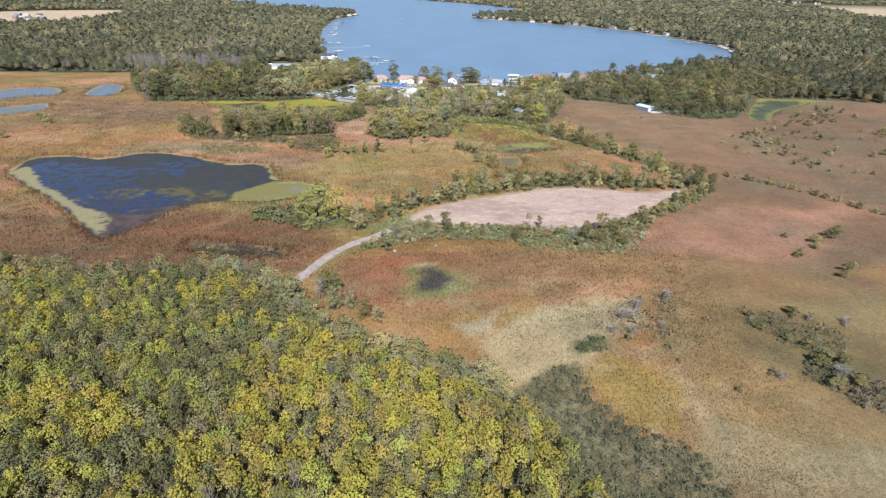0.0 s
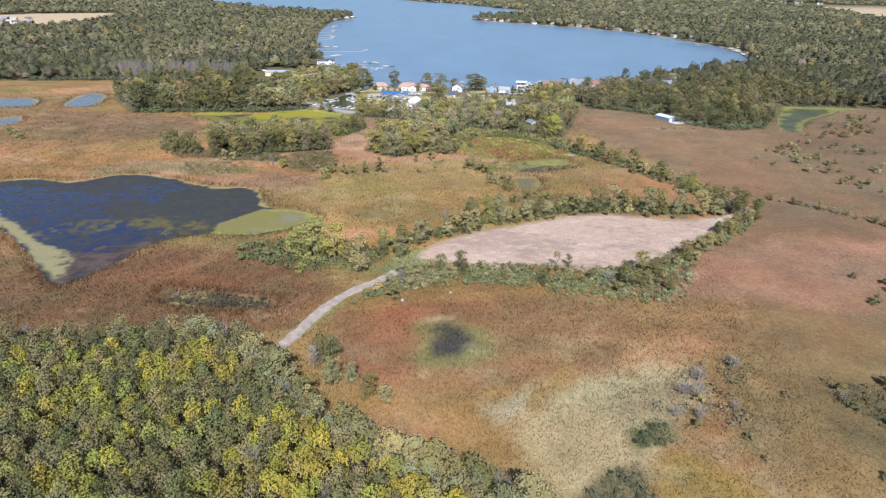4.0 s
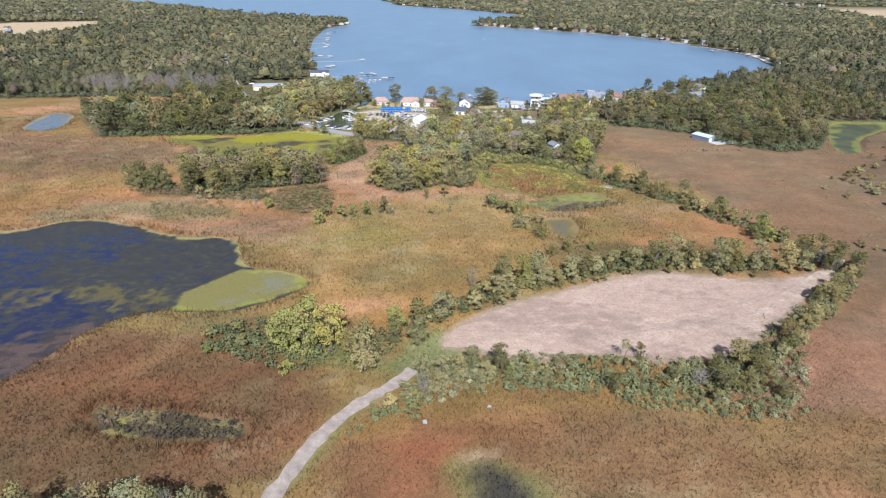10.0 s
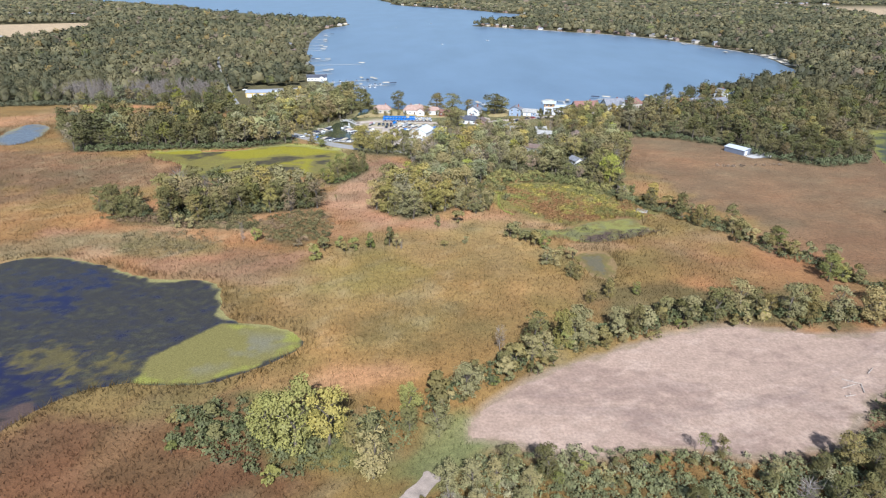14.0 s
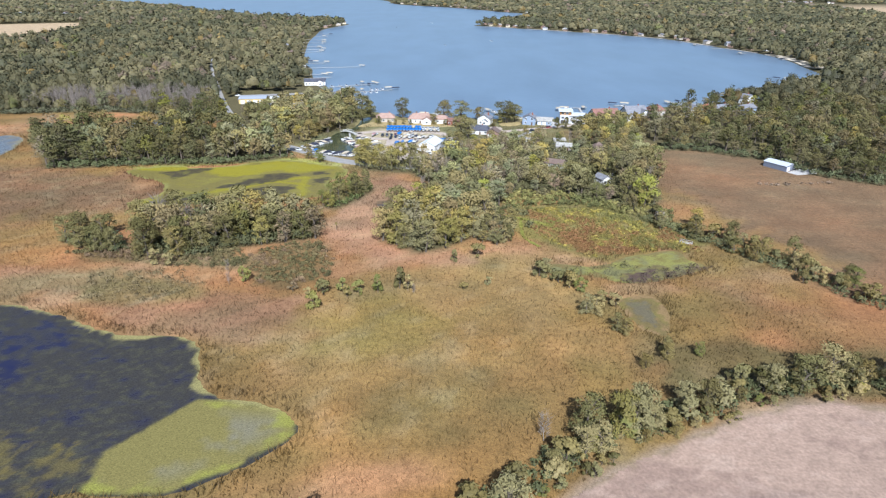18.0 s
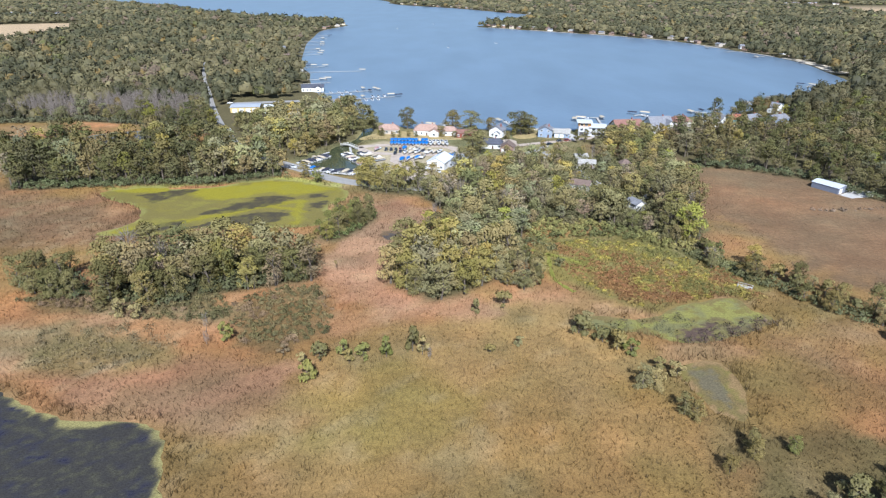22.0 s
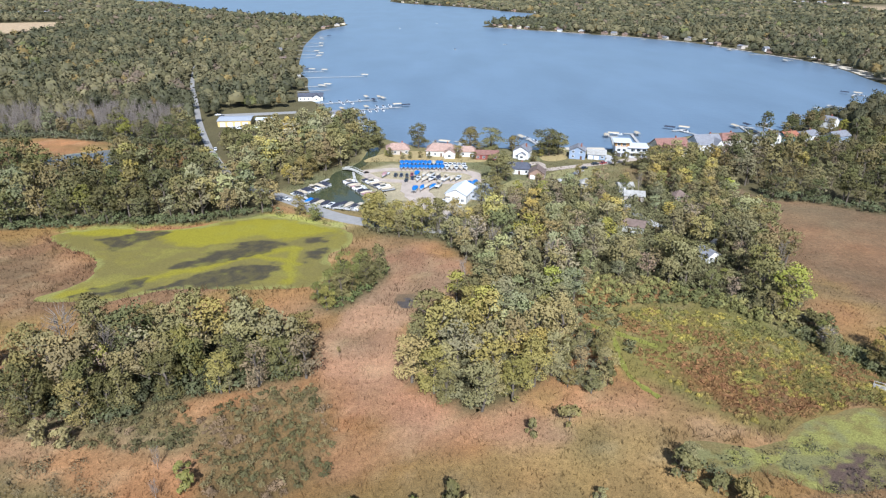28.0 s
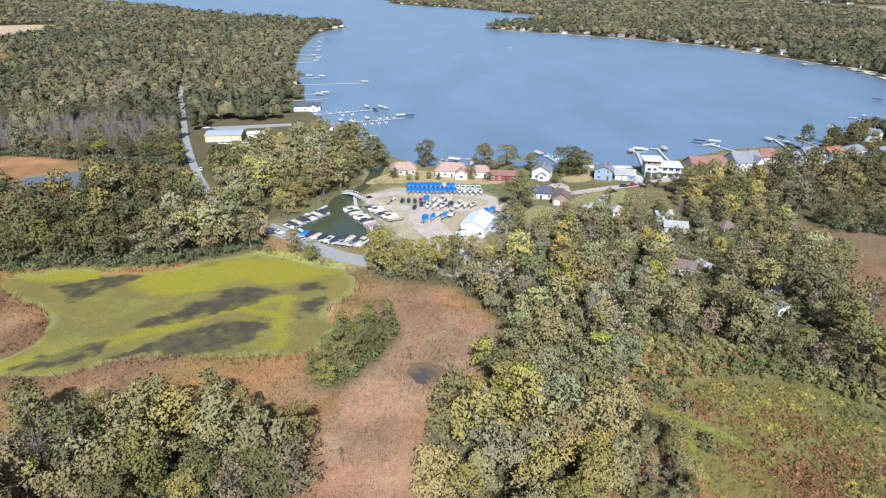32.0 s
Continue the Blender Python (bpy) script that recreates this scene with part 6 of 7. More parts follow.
for u in (-7, -4):
    part("garage_door", box(bmesh.new(), u - 1.3, u + 1.3, -5.06, -5, 0.05, 2.4), paint("dark garage door", (90, 86, 84)), ob, "dark panelled garage door")

# red dormers of the cream house
for k in range(3):
    ob = [o for o in scene.objects if o.name.startswith("house") and o.get("label", "").startswith("large cream")][0]
    dm = part("dormer", walls(bmesh.new(), -1.2 + k * 3.4, 0.6 + k * 3.4, -4.9, -2.6, 6.0, 1.2, "y"), RED, ob, "red gabled dormer")
    part("dormer_roof", gable(bmesh.new(), -1.2 + k * 3.4, 0.6 + k * 3.4, -4.9, -1.6, 6.0, 1.2, 0.2, 0.12, 0, "y"), RED_ROOF, dm)

# boathouse, long west building, marina sheds, field shed
ob = house(-158, 812, 8, 20, 11, 3.8, 2.2, WHITE, DARK_ROOF, "white boathouse with a dark roof and two arched doors", chimney=False, category="boathouse", name="boathouse", wing=(2, 8, 3, 3.4, 2.2))
ob = tagged(new("storage_building"), "long flat-roofed grey building with a tan wall", "storage building")
ob.matrix_basis = pose(-192, near(713), 0.4, 0, 0, 8)
part("wall", box(bmesh.new(), -11, 11, -8, 8, 0, 4.2), paint("sandy yellow wall", (222, 192, 128)), ob)
part("roof", gable(bmesh.new(), -11, 11, -8, 8, 4.2, 0.8, 0.4, 0.2), paint("grey metal roof", (176, 180, 186), 0.5), ob)
for k in range(4):
    part("door", box(bmesh.new(), -9.5 + k * 5, -6 + k * 5, -8.06, -8, 0.05, 3), WHITE, ob, "white roller door")
house(-172, 716, 8, 12, 8, 3.6, 0.8, CREAM, METAL_ROOF, "cream annex with a pale metal roof", chimney=False, windows=False, category="storage building", name="storage_building", group="buildings of the yard")
house(-150, 700, 10, 11, 6, 3, 1.2, WHITE, PALE_ROOF, "pale shed between trees", chimney=False, category="shed", name="shed", group="buildings of the yard")
house(-128, 742, 20, 10, 7, 3, 1.6, WHITE, GREY_ROOF, "white house with a grey roof near the docks", chimney=False)
house(-39, 553, -20, 10, 14, 4.2, 2.6, WHITE, METAL_ROOF, "big white marina shed with a white metal roof and roller doors", axis="y", chimney=False, category="boat shed", name="boat_shed", group="buildings of the marina", garage=2)
house(-29, 556, -20, 8, 12, 3.4, 1.6, paint("grey siding", (176, 178, 182)), paint("grey metal roof", (176, 180, 186), 0.5), "grey metal lean-to beside the marina shed", axis="y", chimney=False, category="shed", name="shed", group="buildings of the marina")
ob = tagged(new("field_shed"), "grey metal field shed with a pale metal roof and wide doors", "shed")
ob.matrix_basis = pose(157, 511, 0.4, 0, 0, -60) @ Matrix.Scale(0.85, 4)
part("wall", walls(bmesh.new(), -8, 8, -5, 5, 3.6, 1.2), paint("grey metal siding", (128, 132, 144), 0.55), ob)
part("roof", gable(bmesh.new(), -8, 8, -5, 5, 3.6, 1.2, 0.3, 0.15), paint("pale blue-grey metal roof", (204, 208, 214), 0.6, 0.05, spec=0.3), ob, "pale blue-grey metal roof")
for y0 in (-4.0,):
    part("door", box(bmesh.new(), 8.0, 8.07, y0, y0 + 2.8, 0.05, 3.0), WHITE, ob, "white roller door")
for k in range(16):
    part("panel_rib", box(bmesh.new(), -7.7 + k, -7.62 + k, -5.05, -5.0, 0.1, 3.4), paint("grey metal siding", (128, 132, 144)), ob)
tagged(sheet("pavement", [(157, 502), (166, 508), (178, 508), (172, 500), (160, 497)], 0.56, 0.3, paint("pale concrete", (196, 192, 186))), "pale concrete apron beside the field shed", "pavement", kind="structure")
tagged(sheet("pavement", [(-214, 735), (-160, 748), (-158, 740), (-205, 726)], 0.56, 0.3, ROADS), "pale grey yard beside the long building", "pavement", kind="structure")
for pts, label in (([(10, 590), (34, 604), (38, 585), (22, 572), (8, 578)], "mown lawn between houses"), ([(88, 625), (104, 632), (112, 604), (96, 602)], "mown lawn before the houses"), ([(10, 615), (24, 618), (26, 640), (12, 640)], "dry lawn by the lake"),
                   ([(-20, 562), (-10, 578), (-2, 572), (-12, 556)], "mown lawn beside the bungalow"), ([(-92, 612), (-70, 634), (-24, 618), (-30, 610), (-76, 611)], "dry lawn behind the boats"), ([(-110, 640), (-100, 636), (-104, 606), (-112, 600)], "grassy canal bank")):
    tagged(sheet("lawn", curve_of(pts, 4, 0.2), 0.55, 0.3, paint("lawn" if "mown" in label else "dry lawn", (150, 142, 94) if "mown" in label else (176, 156, 108), 0.95, 0.2)), label, "lawn", kind="structure")
for line, w, label in (([(46, 611), (50, 622), (46, 630)], 4, "pale concrete drive"), ([(66, 621), (64, 628)], 9, "pale concrete drive before the modern house"), ([(84, 622), (90, 634)], 4, "pale concrete drive"), ([(112, 632), (108, 642)], 5, "pale concrete drive"),
                       ([(43, 560), (38, 546), (38, 534), (40, 524), (45, 512)], 4, "pale lane in the wood"), ([(28, 596), (20, 584), (10, 575)], 3.5, "pale path across the lawn"), ([(55, 492), (66, 505), (70, 530)], 3, "pale lane in the wood")):
    ribbon("drive", line, w, 0.66, paint("pale concrete", (196, 192, 186)), label, "drive")
tagged(sheet("beach", curve_of([(404, 935), (417, 995), (420, 1043), (418, 1075), (430, 1072), (436, 1040), (434, 990), (424, 935)], 4), 0.6, 0.5, paint("sand", (214, 200, 176), 0.95)), "pale sandy beach on the far shore", "beach", kind="structure")
tagged(sheet("beach", [(20, 640), (52, 641), (52, 645), (20, 645)], 0.4, 0.4, paint("sand", (214, 200, 176), 0.95)), "narrow sandy strip at the water", "beach", kind="structure")

# pale stones along the far water's edge, in stretches
for line in ([(140, 1533), (180, 1498), (222, 1462)], [(240, 1446), (272, 1416), (300, 1391)], [(316, 1366), (340, 1336), (359, 1306)], [(372, 1256), (384, 1216), (393, 1184)], [(398, 1156), (408, 1120), (416, 1092)], [(60, 1603), (90, 1575), (116, 1552)]):
    ribbon("shore", line, 5.0, 0.62, paint("shore stones", (188, 180, 168), 0.95, 0.3), "pale stony edge of the far lake shore", "shore", 0.6)

# far houses round the lake, set a little back from the water
def shore_spots(line, gap, back, seed):
    px, py, g = along(line, gap, 0.0, seed)
    t = np.gradient(np.c_[px, py], axis=0)
    t /= np.linalg.norm(t, axis=1)[:, None]
    d = g.uniform(*back, len(px))
    return [(x - ty * q, y + tx * q, math.degrees(math.atan2(ty, tx))) for x, y, (tx, ty), q in zip(px, py, t, d)]


far_spots = shore_spots([(37, 1622), (130, 1538), (220, 1460), (299, 1388), (360, 1300), (391, 1182), (416, 1088), (417, 1030)], 26, (12, 40), 71)
far_spots += shore_spots([(-225, 2820), (-113, 2640), (-14, 2525), (89, 2350), (147, 2225), (226, 2090)], 42, (14, 60), 72)
far_spots += shore_spots([(-183, 908), (-217, 1026), (-253, 1234), (-276, 1470), (-270, 1535), (-250, 1640)], 38, (10, 30), 73)
far_spots += [(x, y, 20) for x, y in ((-470, 1280), (-520, 1350), (-440, 1220), (-330, 1120), (-560, 1300), (-610, 1180), (-380, 1360), (-300, 980), (-410, 1050), (-330, 1300), (470, 1030), (520, 1100), (560, 930), (640, 1000), (480, 860), (460, 1330), (520, 1240), (480, 1500), (620, 1420), (280, 1560), (420, 1640), (-258, 1652), (-264, 1610))]
for k, (x, y, turn) in enumerate(far_spots):
    w, d = rng.uniform(7, 11), rng.uniform(6, 8)
    wl, rf = [(WHITE, GREY_ROOF), (CREAM, BROWN_ROOF), (STONE, PALE_ROOF), (TAN, GREY_ROOF), (STONE, BROWN_ROOF)][int(rng.choice(5, p=(0.14, 0.16, 0.24, 0.2, 0.26)))]
    turn += rng.uniform(-25, 25)
    ob = house(x, y, turn, w, d, rng.uniform(2.8, 4.4), rng.uniform(1.6, 2.6), wl, rf, "small %s house with a pitched roof on the far lake shore" % ("white" if wl is WHITE else "pale" if wl in (CREAM, TAN) else "brown"),
               axis="x" if k % 2 else "y", chimney=False, group="far houses", windows=y < 1100)
    ob.matrix_basis = pose(x, y, 0.4, 0, 0, turn)
# rows of houses beyond the fields
for bx, by, n in ((-900, 1330, 5), (-860, 1240, 5), (-1000, 1420, 6), (-1180, 1960, 8), (1400, 3060, 12), (1290, 2480, 6)):
    for k in range(n):
        house(bx + k * 22 + rng.uniform(-4, 4), by + rng.uniform(-60, 60), rng.uniform(-20, 20), 11, 9, 4.5, 3.2, [STONE, CREAM, TAN][k % 3], [GREY_ROOF, PALE_ROOF, BROWN_ROOF][k % 3], "pale suburban house in a distant row", chimney=False, windows=False, group="distant houses")

# ---------------------------------------------------------------- boats, docks, vehicles
HULL, COVER_BLUE, COVER_DARK, COVER_TAN = paint("white gelcoat", (238, 238, 236), 0.3, 0.04, spec=0.5), paint("blue tarpaulin", (44, 122, 200), 0.7, 0.2), paint("dark boat cover", (58, 60, 72), 0.8), paint("tan boat cover", (198, 184, 160), 0.8)
COVER_ROSE = paint("rose boat cover", (176, 140, 138), 0.8)
ALU = paint("bare aluminium", (190, 192, 196), 0.4, 0.05, 0.7)
DECK = plain("weathered planks", lin(190, 186, 178, 0.9), 0.9, 0.18, 1.5)
RUBBER = paint("tyre rubber", (30, 30, 32), 0.9)


def lofted(rings):
    """A closed skin through rings of equal length."""
    bm = bmesh.new()
    vs = [[bm.verts.new(p) for p in r] for r in rings]
    n = len(vs[0])
    for a, b in zip(vs[:-1], vs[1:]):
        for i in range(n):
            bm.faces.new((a[i], a[(i + 1) % n], b[(i + 1) % n], b[i]))
    bm.faces.new(vs[0][::-1]), bm.faces.new(vs[-1])
    bmesh.ops.recalc_face_normals(bm, faces=bm.faces[:])
    return bm


def hull_rings(l, w, h, top=0.0):
    out = []
    for t, k, z in ((0, 0.92, 0.0), (0.35, 1.0, 0.0), (0.65, 0.92, 0.05), (0.85, 0.6, 0.12), (1.0, 0.08, 0.25)):
        y, a = -l / 2 + t * l, w / 2 * k
        out.append([(-a, y, h + z), (-a * 0.8, y, h * 0.35 + z), (-a * 0.2, y, top + z * 1.2), (a * 0.2, y, top + z * 1.2), (a * 0.8, y, h * 0.35 + z), (a, y, h + z)])
    return out


def cover_rings(l, w, h, rise):
    out = []
    for t, k, r in ((0, 0.96, 0.5), (0.3, 1.04, 0.9), (0.55, 0.98, 1.0), (0.82, 0.66, 0.5), (1.0, 0.12, 0.3)):
        y, a = -l / 2 - 0.05 + t * (l + 0.1), w / 2 * k
        out.append([(-a, y, h - 0.12), (-a, y, h + 0.04), (-a * 0.4, y, h + rise * r), (a * 0.4, y, h + rise * r), (a, y, h + 0.04), (a, y, h - 0.12)])
    return out


BOATS = {}


def boat(kind, cover, name_of, trailer=False):
    """A boat built once: hull with cover, or an open pontoon with its canopy."""
    key = (kind, name_of, trailer)
    if key in BOATS:
        return BOATS[key]
    ob = tagged(new("boat"), "", "boat", "boats of the marina")
    z = 0.6 if trailer else 0.0
    if kind == "runabout":
        me = part("hull", lofted(hull_rings(6.2, 2.3, 0.95)), HULL, ob)
        me.location.z = z
        if cover:
            c = part("cover", lofted(cover_rings(6.2, 2.3, 0.95, 0.65)), cover, ob, name_of + " cover")
            c.location.z = z
        else:
            c = part("cockpit", lofted([[(x * 0.8, y * 0.7 - 0.4, p + 0.02) for x, y, p in r] for r in cover_rings(4.0, 1.9, 0.95, 0.05)]), COVER_DARK, ob, "dark cockpit floor")
            c.location.z = z
            wsh = part("windshield", box(bmesh.new(), -0.85, 0.85, 0.62, 0.68, 0.95, 1.45), GLASS, ob)
            wsh.location.z = z
        e = part("engine", box(bmesh.new(), -0.22, 0.22, -3.5, -3.05, 0.3, 1.25), COVER_DARK, ob, "dark outboard engine")
        e.location.z = z
    else:
        for s in (-0.85, 0.85):
            p = part("pontoon", lofted([[(s + 0.32 * k * math.cos(a), y, 0.2 + 0.32 * k * math.sin(a)) for a in np.arange(8) * math.pi / 4] for y, k in ((-3.4, 0.9), (2.7, 1.0), (3.3, 0.55), (3.6, 0.1))]), ALU, ob, "aluminium float")
            p.location.z = z
        d = part("deck", box(bmesh.new(), -1.25, 1.25, -3.4, 3.2, 0.5, 0.62), DECK, ob)
        d.location.z = z
        if cover:
            c = part("cover", lofted([[(x * 1.05, y, p) for x, y, p in r] for r in cover_rings(6.6, 2.5, 1.15, 0.5)]), cover, ob, name_of + " cover")
            c.location.z = z
        else:
            for a in ((-1.22, -1.16, -3.3, 3.1), (1.16, 1.22, -3.3, 3.1), (-1.22, 1.22, 3.06, 3.12)):
                f = part("fence_panel", box(bmesh.new(), *a, 0.62, 1.3), HULL, ob)
                f.location.z = z
            for s in (-0.8, 0.8):
                f = part("seat", box(bmesh.new(), s - 0.3, s + 0.3, -2.6, 1.6, 0.62, 1.05), COVER_TAN, ob)
                f.location.z = z
            t = part("canopy", lofted([[(x, y, 2.3 + zz) for x, zz in ((-1.2, 0), (-0.6, 0.14), (0.6, 0.14), (1.2, 0), (0.6, 0.08), (-0.6, 0.08))] for y in (-2.2, 0.6)]), COVER_TAN, ob, "cloth canopy")
            t.location.z = z
    if trailer:
        part("trailer_frame", box(box(bmesh.new(), -0.1, 0.1, -2.6, 4.3, 0.42, 0.52), -0.9, 0.9, -1.7, -1.5, 0.42, 0.52), COVER_DARK, ob, "black steel trailer frame")
        for s in (-1.05, 1.05):
            part("wheel", lofted([[(s + dx, -1.6 + 0.32 * math.cos(a), 0.32 + 0.32 * math.sin(a)) for a in np.arange(10) * math.pi / 5] for dx in (-0.09, 0.09)]), RUBBER, ob)
    else:
        for o in ob.children:
            o.location.z -= 0.25
    tagged(ob, "%s with a %s cover%s" % ("white motor boat" if kind == "runabout" else "pontoon boat", name_of, " on a black trailer" if trailer else " moored in the water") if cover else
           "%s%s" % ("white open motor boat" if kind == "runabout" else "open pontoon boat with a cloth canopy", " on a black trailer" if trailer else " moored in the water"))
    ob["first"] = 1
    BOATS[key] = ob
    return ob


def put_boat(x, y, turn, kind, cover, name_of, trailer=False, z=None, group=""):
    ob = boat(kind, cover, name_of, trailer)
    m = pose(x, near(y), (0.5 if trailer else 0.16) if z is None else z, 0, 0, turn)
    if ob.get("first"):
        ob["first"] = 0
        ob.matrix_basis = m
    else:
        ob = copy_thing(ob, m)
    if group:
        tagged(ob, group=group)
    return ob


B, D_, T_, R_ = (COVER_BLUE, "blue"), (COVER_DARK, "dark"), (COVER_TAN, "tan"), (COVER_ROSE, "rose")
for k in range(11):
    put_boat(-70 + k * 2.2, 610 + rng.uniform(-0.4, 0.4), 180 + rng.uniform(-4, 4), "runabout", *(B if k != 8 else T_), True)
    put_boat(-69.6 + k * 2.2, 601.5 + rng.uniform(-0.5, 0.5), 180 + rng.uniform(-4, 4), "runabout", *(B if k not in (7,) else B), True)
for k in range(5):
    put_boat(-45.8 + k * 2.5, 607 - k * 0.2, 178 + rng.uniform(-8, 8), "runabout", None, "open", True)
    put_boat(-45 + k * 2.5, 601, 182 + rng.uniform(-8, 8), "runabout", *(T_ if k % 2 else (None, "open")), True)
for x, y, c in ((-61, 589, B), (-57, 588.5, T_), (-53.5, 588, (None, "open")), (-50, 588, T_), (-60, 580, (None, "open")), (-56.6, 580.5, T_), (-53, 580.5, (None, "open")), (-49.6, 581, D_), (-46, 581, (None, "open")), (-42.6, 581.5, T_), (-39.5, 582, (None, "open")),
                (-61, 563, B), (-57.5, 565, B), (-55.5, 568, T_), (-52.5, 567, B), (-49.5, 570, (None, "open")), (-34, 572, B), (-31.5, 574, B), (-45, 547, (None, "open")), (-47, 540, (None, "open")), (-78, 587, R_)):
    put_boat(x, y, 165 + rng.uniform(-12, 12), "runabout" if rng.random() < 0.7 else "pontoon", *c, True)
for k in range(10):                                     # slips of the basin
    t = k / 9
    put_boat(-106 - 12 * t + 0.5, 574 - 18 * t, 52 + rng.uniform(-4, 4) + 180, "pontoon" if k % 3 else "runabout", *((D_, D_, T_, D_, (None, "open"))[k % 5]))
    put_boat(-95.5 + 12.5 * t, 579 - 21 * t, -58 + rng.uniform(-4, 4), "pontoon" if k % 2 else "runabout", *(((None, "open"), (None, "open"), D_, T_, R_)[k % 5]))
    put_boat(-110 + 25 * t, 547.5 - 12.5 * t, 155 + rng.uniform(-4, 4), "pontoon" if k % 2 else "runabout", *((D_, D_, T_, D_, (None, "open"))[k % 5] if k else B))
for k in range(6):
    put_boat(-85 + 2.2 * k, 577 - 2.8 * k, -60 + rng.uniform(-5, 5), "pontoon", *((D_, (None, "open"), T_)[k % 3]), True)


def dock(x0, y0, x1, y1, width=1.6, head=None, label="pale wooden dock on posts in the lake", posts=4.0):
    """A plank deck on posts; head: half the length of a cross piece at its end."""
    y0, y1 = near(y0), near(y1)
    ob = tagged(new("dock"), label, "dock", "docks round the lake")
    l = math.hypot(x1 - x0, y1 - y0)
    ob.matrix_basis = pose(x0, y0, 0.1, 0, 0, math.degrees(math.atan2(-(x1 - x0), y1 - y0)))
    n = max(2, min(40, int(l / 1.5)))
    if l < 60:
        for k in range(n):
            part("plank", box(bmesh.new(), -width / 2, width / 2, k * l / n, (k + 0.96) * l / n, 0.55, 0.67), DECK, ob)
    else:
        part("deck", box(bmesh.new(), -width / 2, width / 2, 0, l, 0.55, 0.67), DECK, ob)
    for k in range(max(2, int(l / posts))):
        for s in (-1, 1):
            part("post", box(bmesh.new(), s * (width / 2 - 0.08) - 0.07, s * (width / 2 - 0.08) + 0.07, 0.4 + k * posts, 0.54 + k * posts, -0.8, 0.9), DECK, ob)
    if head:
        part("dock_head", box(bmesh.new(), -head, head, l - 1.0, l + 1.2, 0.56, 0.68), DECK, ob)
    return ob


def lift(x, y, turn, cover=True):
    """A boat lift: four posts, a canopy and the boat in its frame."""
    ob = tagged(new("boat_lift"), "aluminium boat lift with a pale canopy beside the dock", "boat lift", "boat lifts")
    ob.matrix_basis = pose(x, near(y), 0.1, 0, 0, turn)
    for a in (-1.5, 1.5):
        for b in (-2.6, 2.6):
            part("post", box(bmesh.new(), a - 0.06, a + 0.06, b - 0.06, b + 0.06, -0.8, 2.1), ALU, ob)
    part("canopy", lofted([[(s * 1.75, b, 2.1 + zz) for s, zz in ((-1, 0), (-0.5, 0.5), (0.5, 0.5), (1, 0), (0.5, 0.44), (-0.5, 0.44))] for b in (-3.6, 3.6)]), COVER_TAN if cover else COVER_DARK, ob, "pale cloth canopy")
    for b in (-1.55, 1.55):
        part("cradle_beam", box(bmesh.new(), -1.5, 1.5, b - 0.05, b + 0.05, 0.1, 0.2), ALU, ob)
    return ob


for x0, y0, x1, y1, head in ((-57, 640, -50, 662, 4), (-38, 640, -36, 664, 4), (16, 644, 8, 672, 2), (36, 641, 34, 656, None), (57, 642, 64, 682, 4), (76, 656, 79, 690, 5), (126, 682, 115, 702, 6), (160, 690, 163, 716, 4), (184, 692, 178, 718, 3), (170, 690, 168, 712, 3),
                             (224, 727, 220, 752, 3), (262, 745, 257, 790, 4), (352, 826, 326, 856, 8), (300, 776, 272, 800, 4),
                             (-140, 755, -80, 780, None), (-118, 713, -95, 724, None), (-149, 790, -104, 813, None), (-191, 938, -129, 952, None), (-176, 880, -156, 885, None), (-238, 1105, -205, 1128, None), (-226, 1030, -195, 1000, None), (-250, 1210, -215, 1192, None),
                             (-264, 1333, -228, 1308, None), (-262, 1460, -240, 1450, None), (-208, 980, -176, 990, None), (-242, 1150, -206, 1160, None), (-258, 1270, -222, 1262, None), (-178, 850, -150, 862, None), (-264, 1400, -236, 1390, None),
                             (402, 1130, 385, 1120, 3), (386, 1262, 366, 1252, 3), (380, 1320, 360, 1312, 3), (300, 1446, 290, 1430, 3), (250, 1466, 246, 1450, 3), (430, 1060, 412, 1050, 4), (392, 1200, 374, 1192, 3)):
    dock(x0, y0, x1, y1, 1.8 if y0 < 700 else 1.5, head)
for x, y, turn in ((66, 686, 80), (60, 680, -10), (82, 686, 0), (110, 706, 60), (120, 706, 60), (158, 712, 10), (168, 716, 10), (181, 716, 20), (4, 674, 20), (220, 750, 10), (330, 858, 40), (320, 862, 40), (-46, 660, 70),
                   *((-134 + 9 * k, 757.5 + 3.75 * k + (4.6 if k % 2 else -4.4), 22 + 6 * (k % 3)) for k in range(4)), (-112, 820, 27), (-101, 820, 27), (-97, 814, 27), (-104, 806, 27), (-84, 786, 112), (-77, 783, 112),
                   (-128, 955, 80), (-156, 888, 80), (-160, 880, 80), (-205, 1130, 80), (-198, 1000, 80), (-218, 1190, 70), (-230, 1305, 70), (-176, 993, 80), (-208, 1163, 80), (-224, 1265, 70), (-240, 1448, 70), (-244, 1395, 70), (-190, 996, 80), (386, 1116, 20), (366, 1248, 20), (412, 1046, 20), (362, 1308, 20)):
    lift(x, y, turn, rng.random() < 0.8)
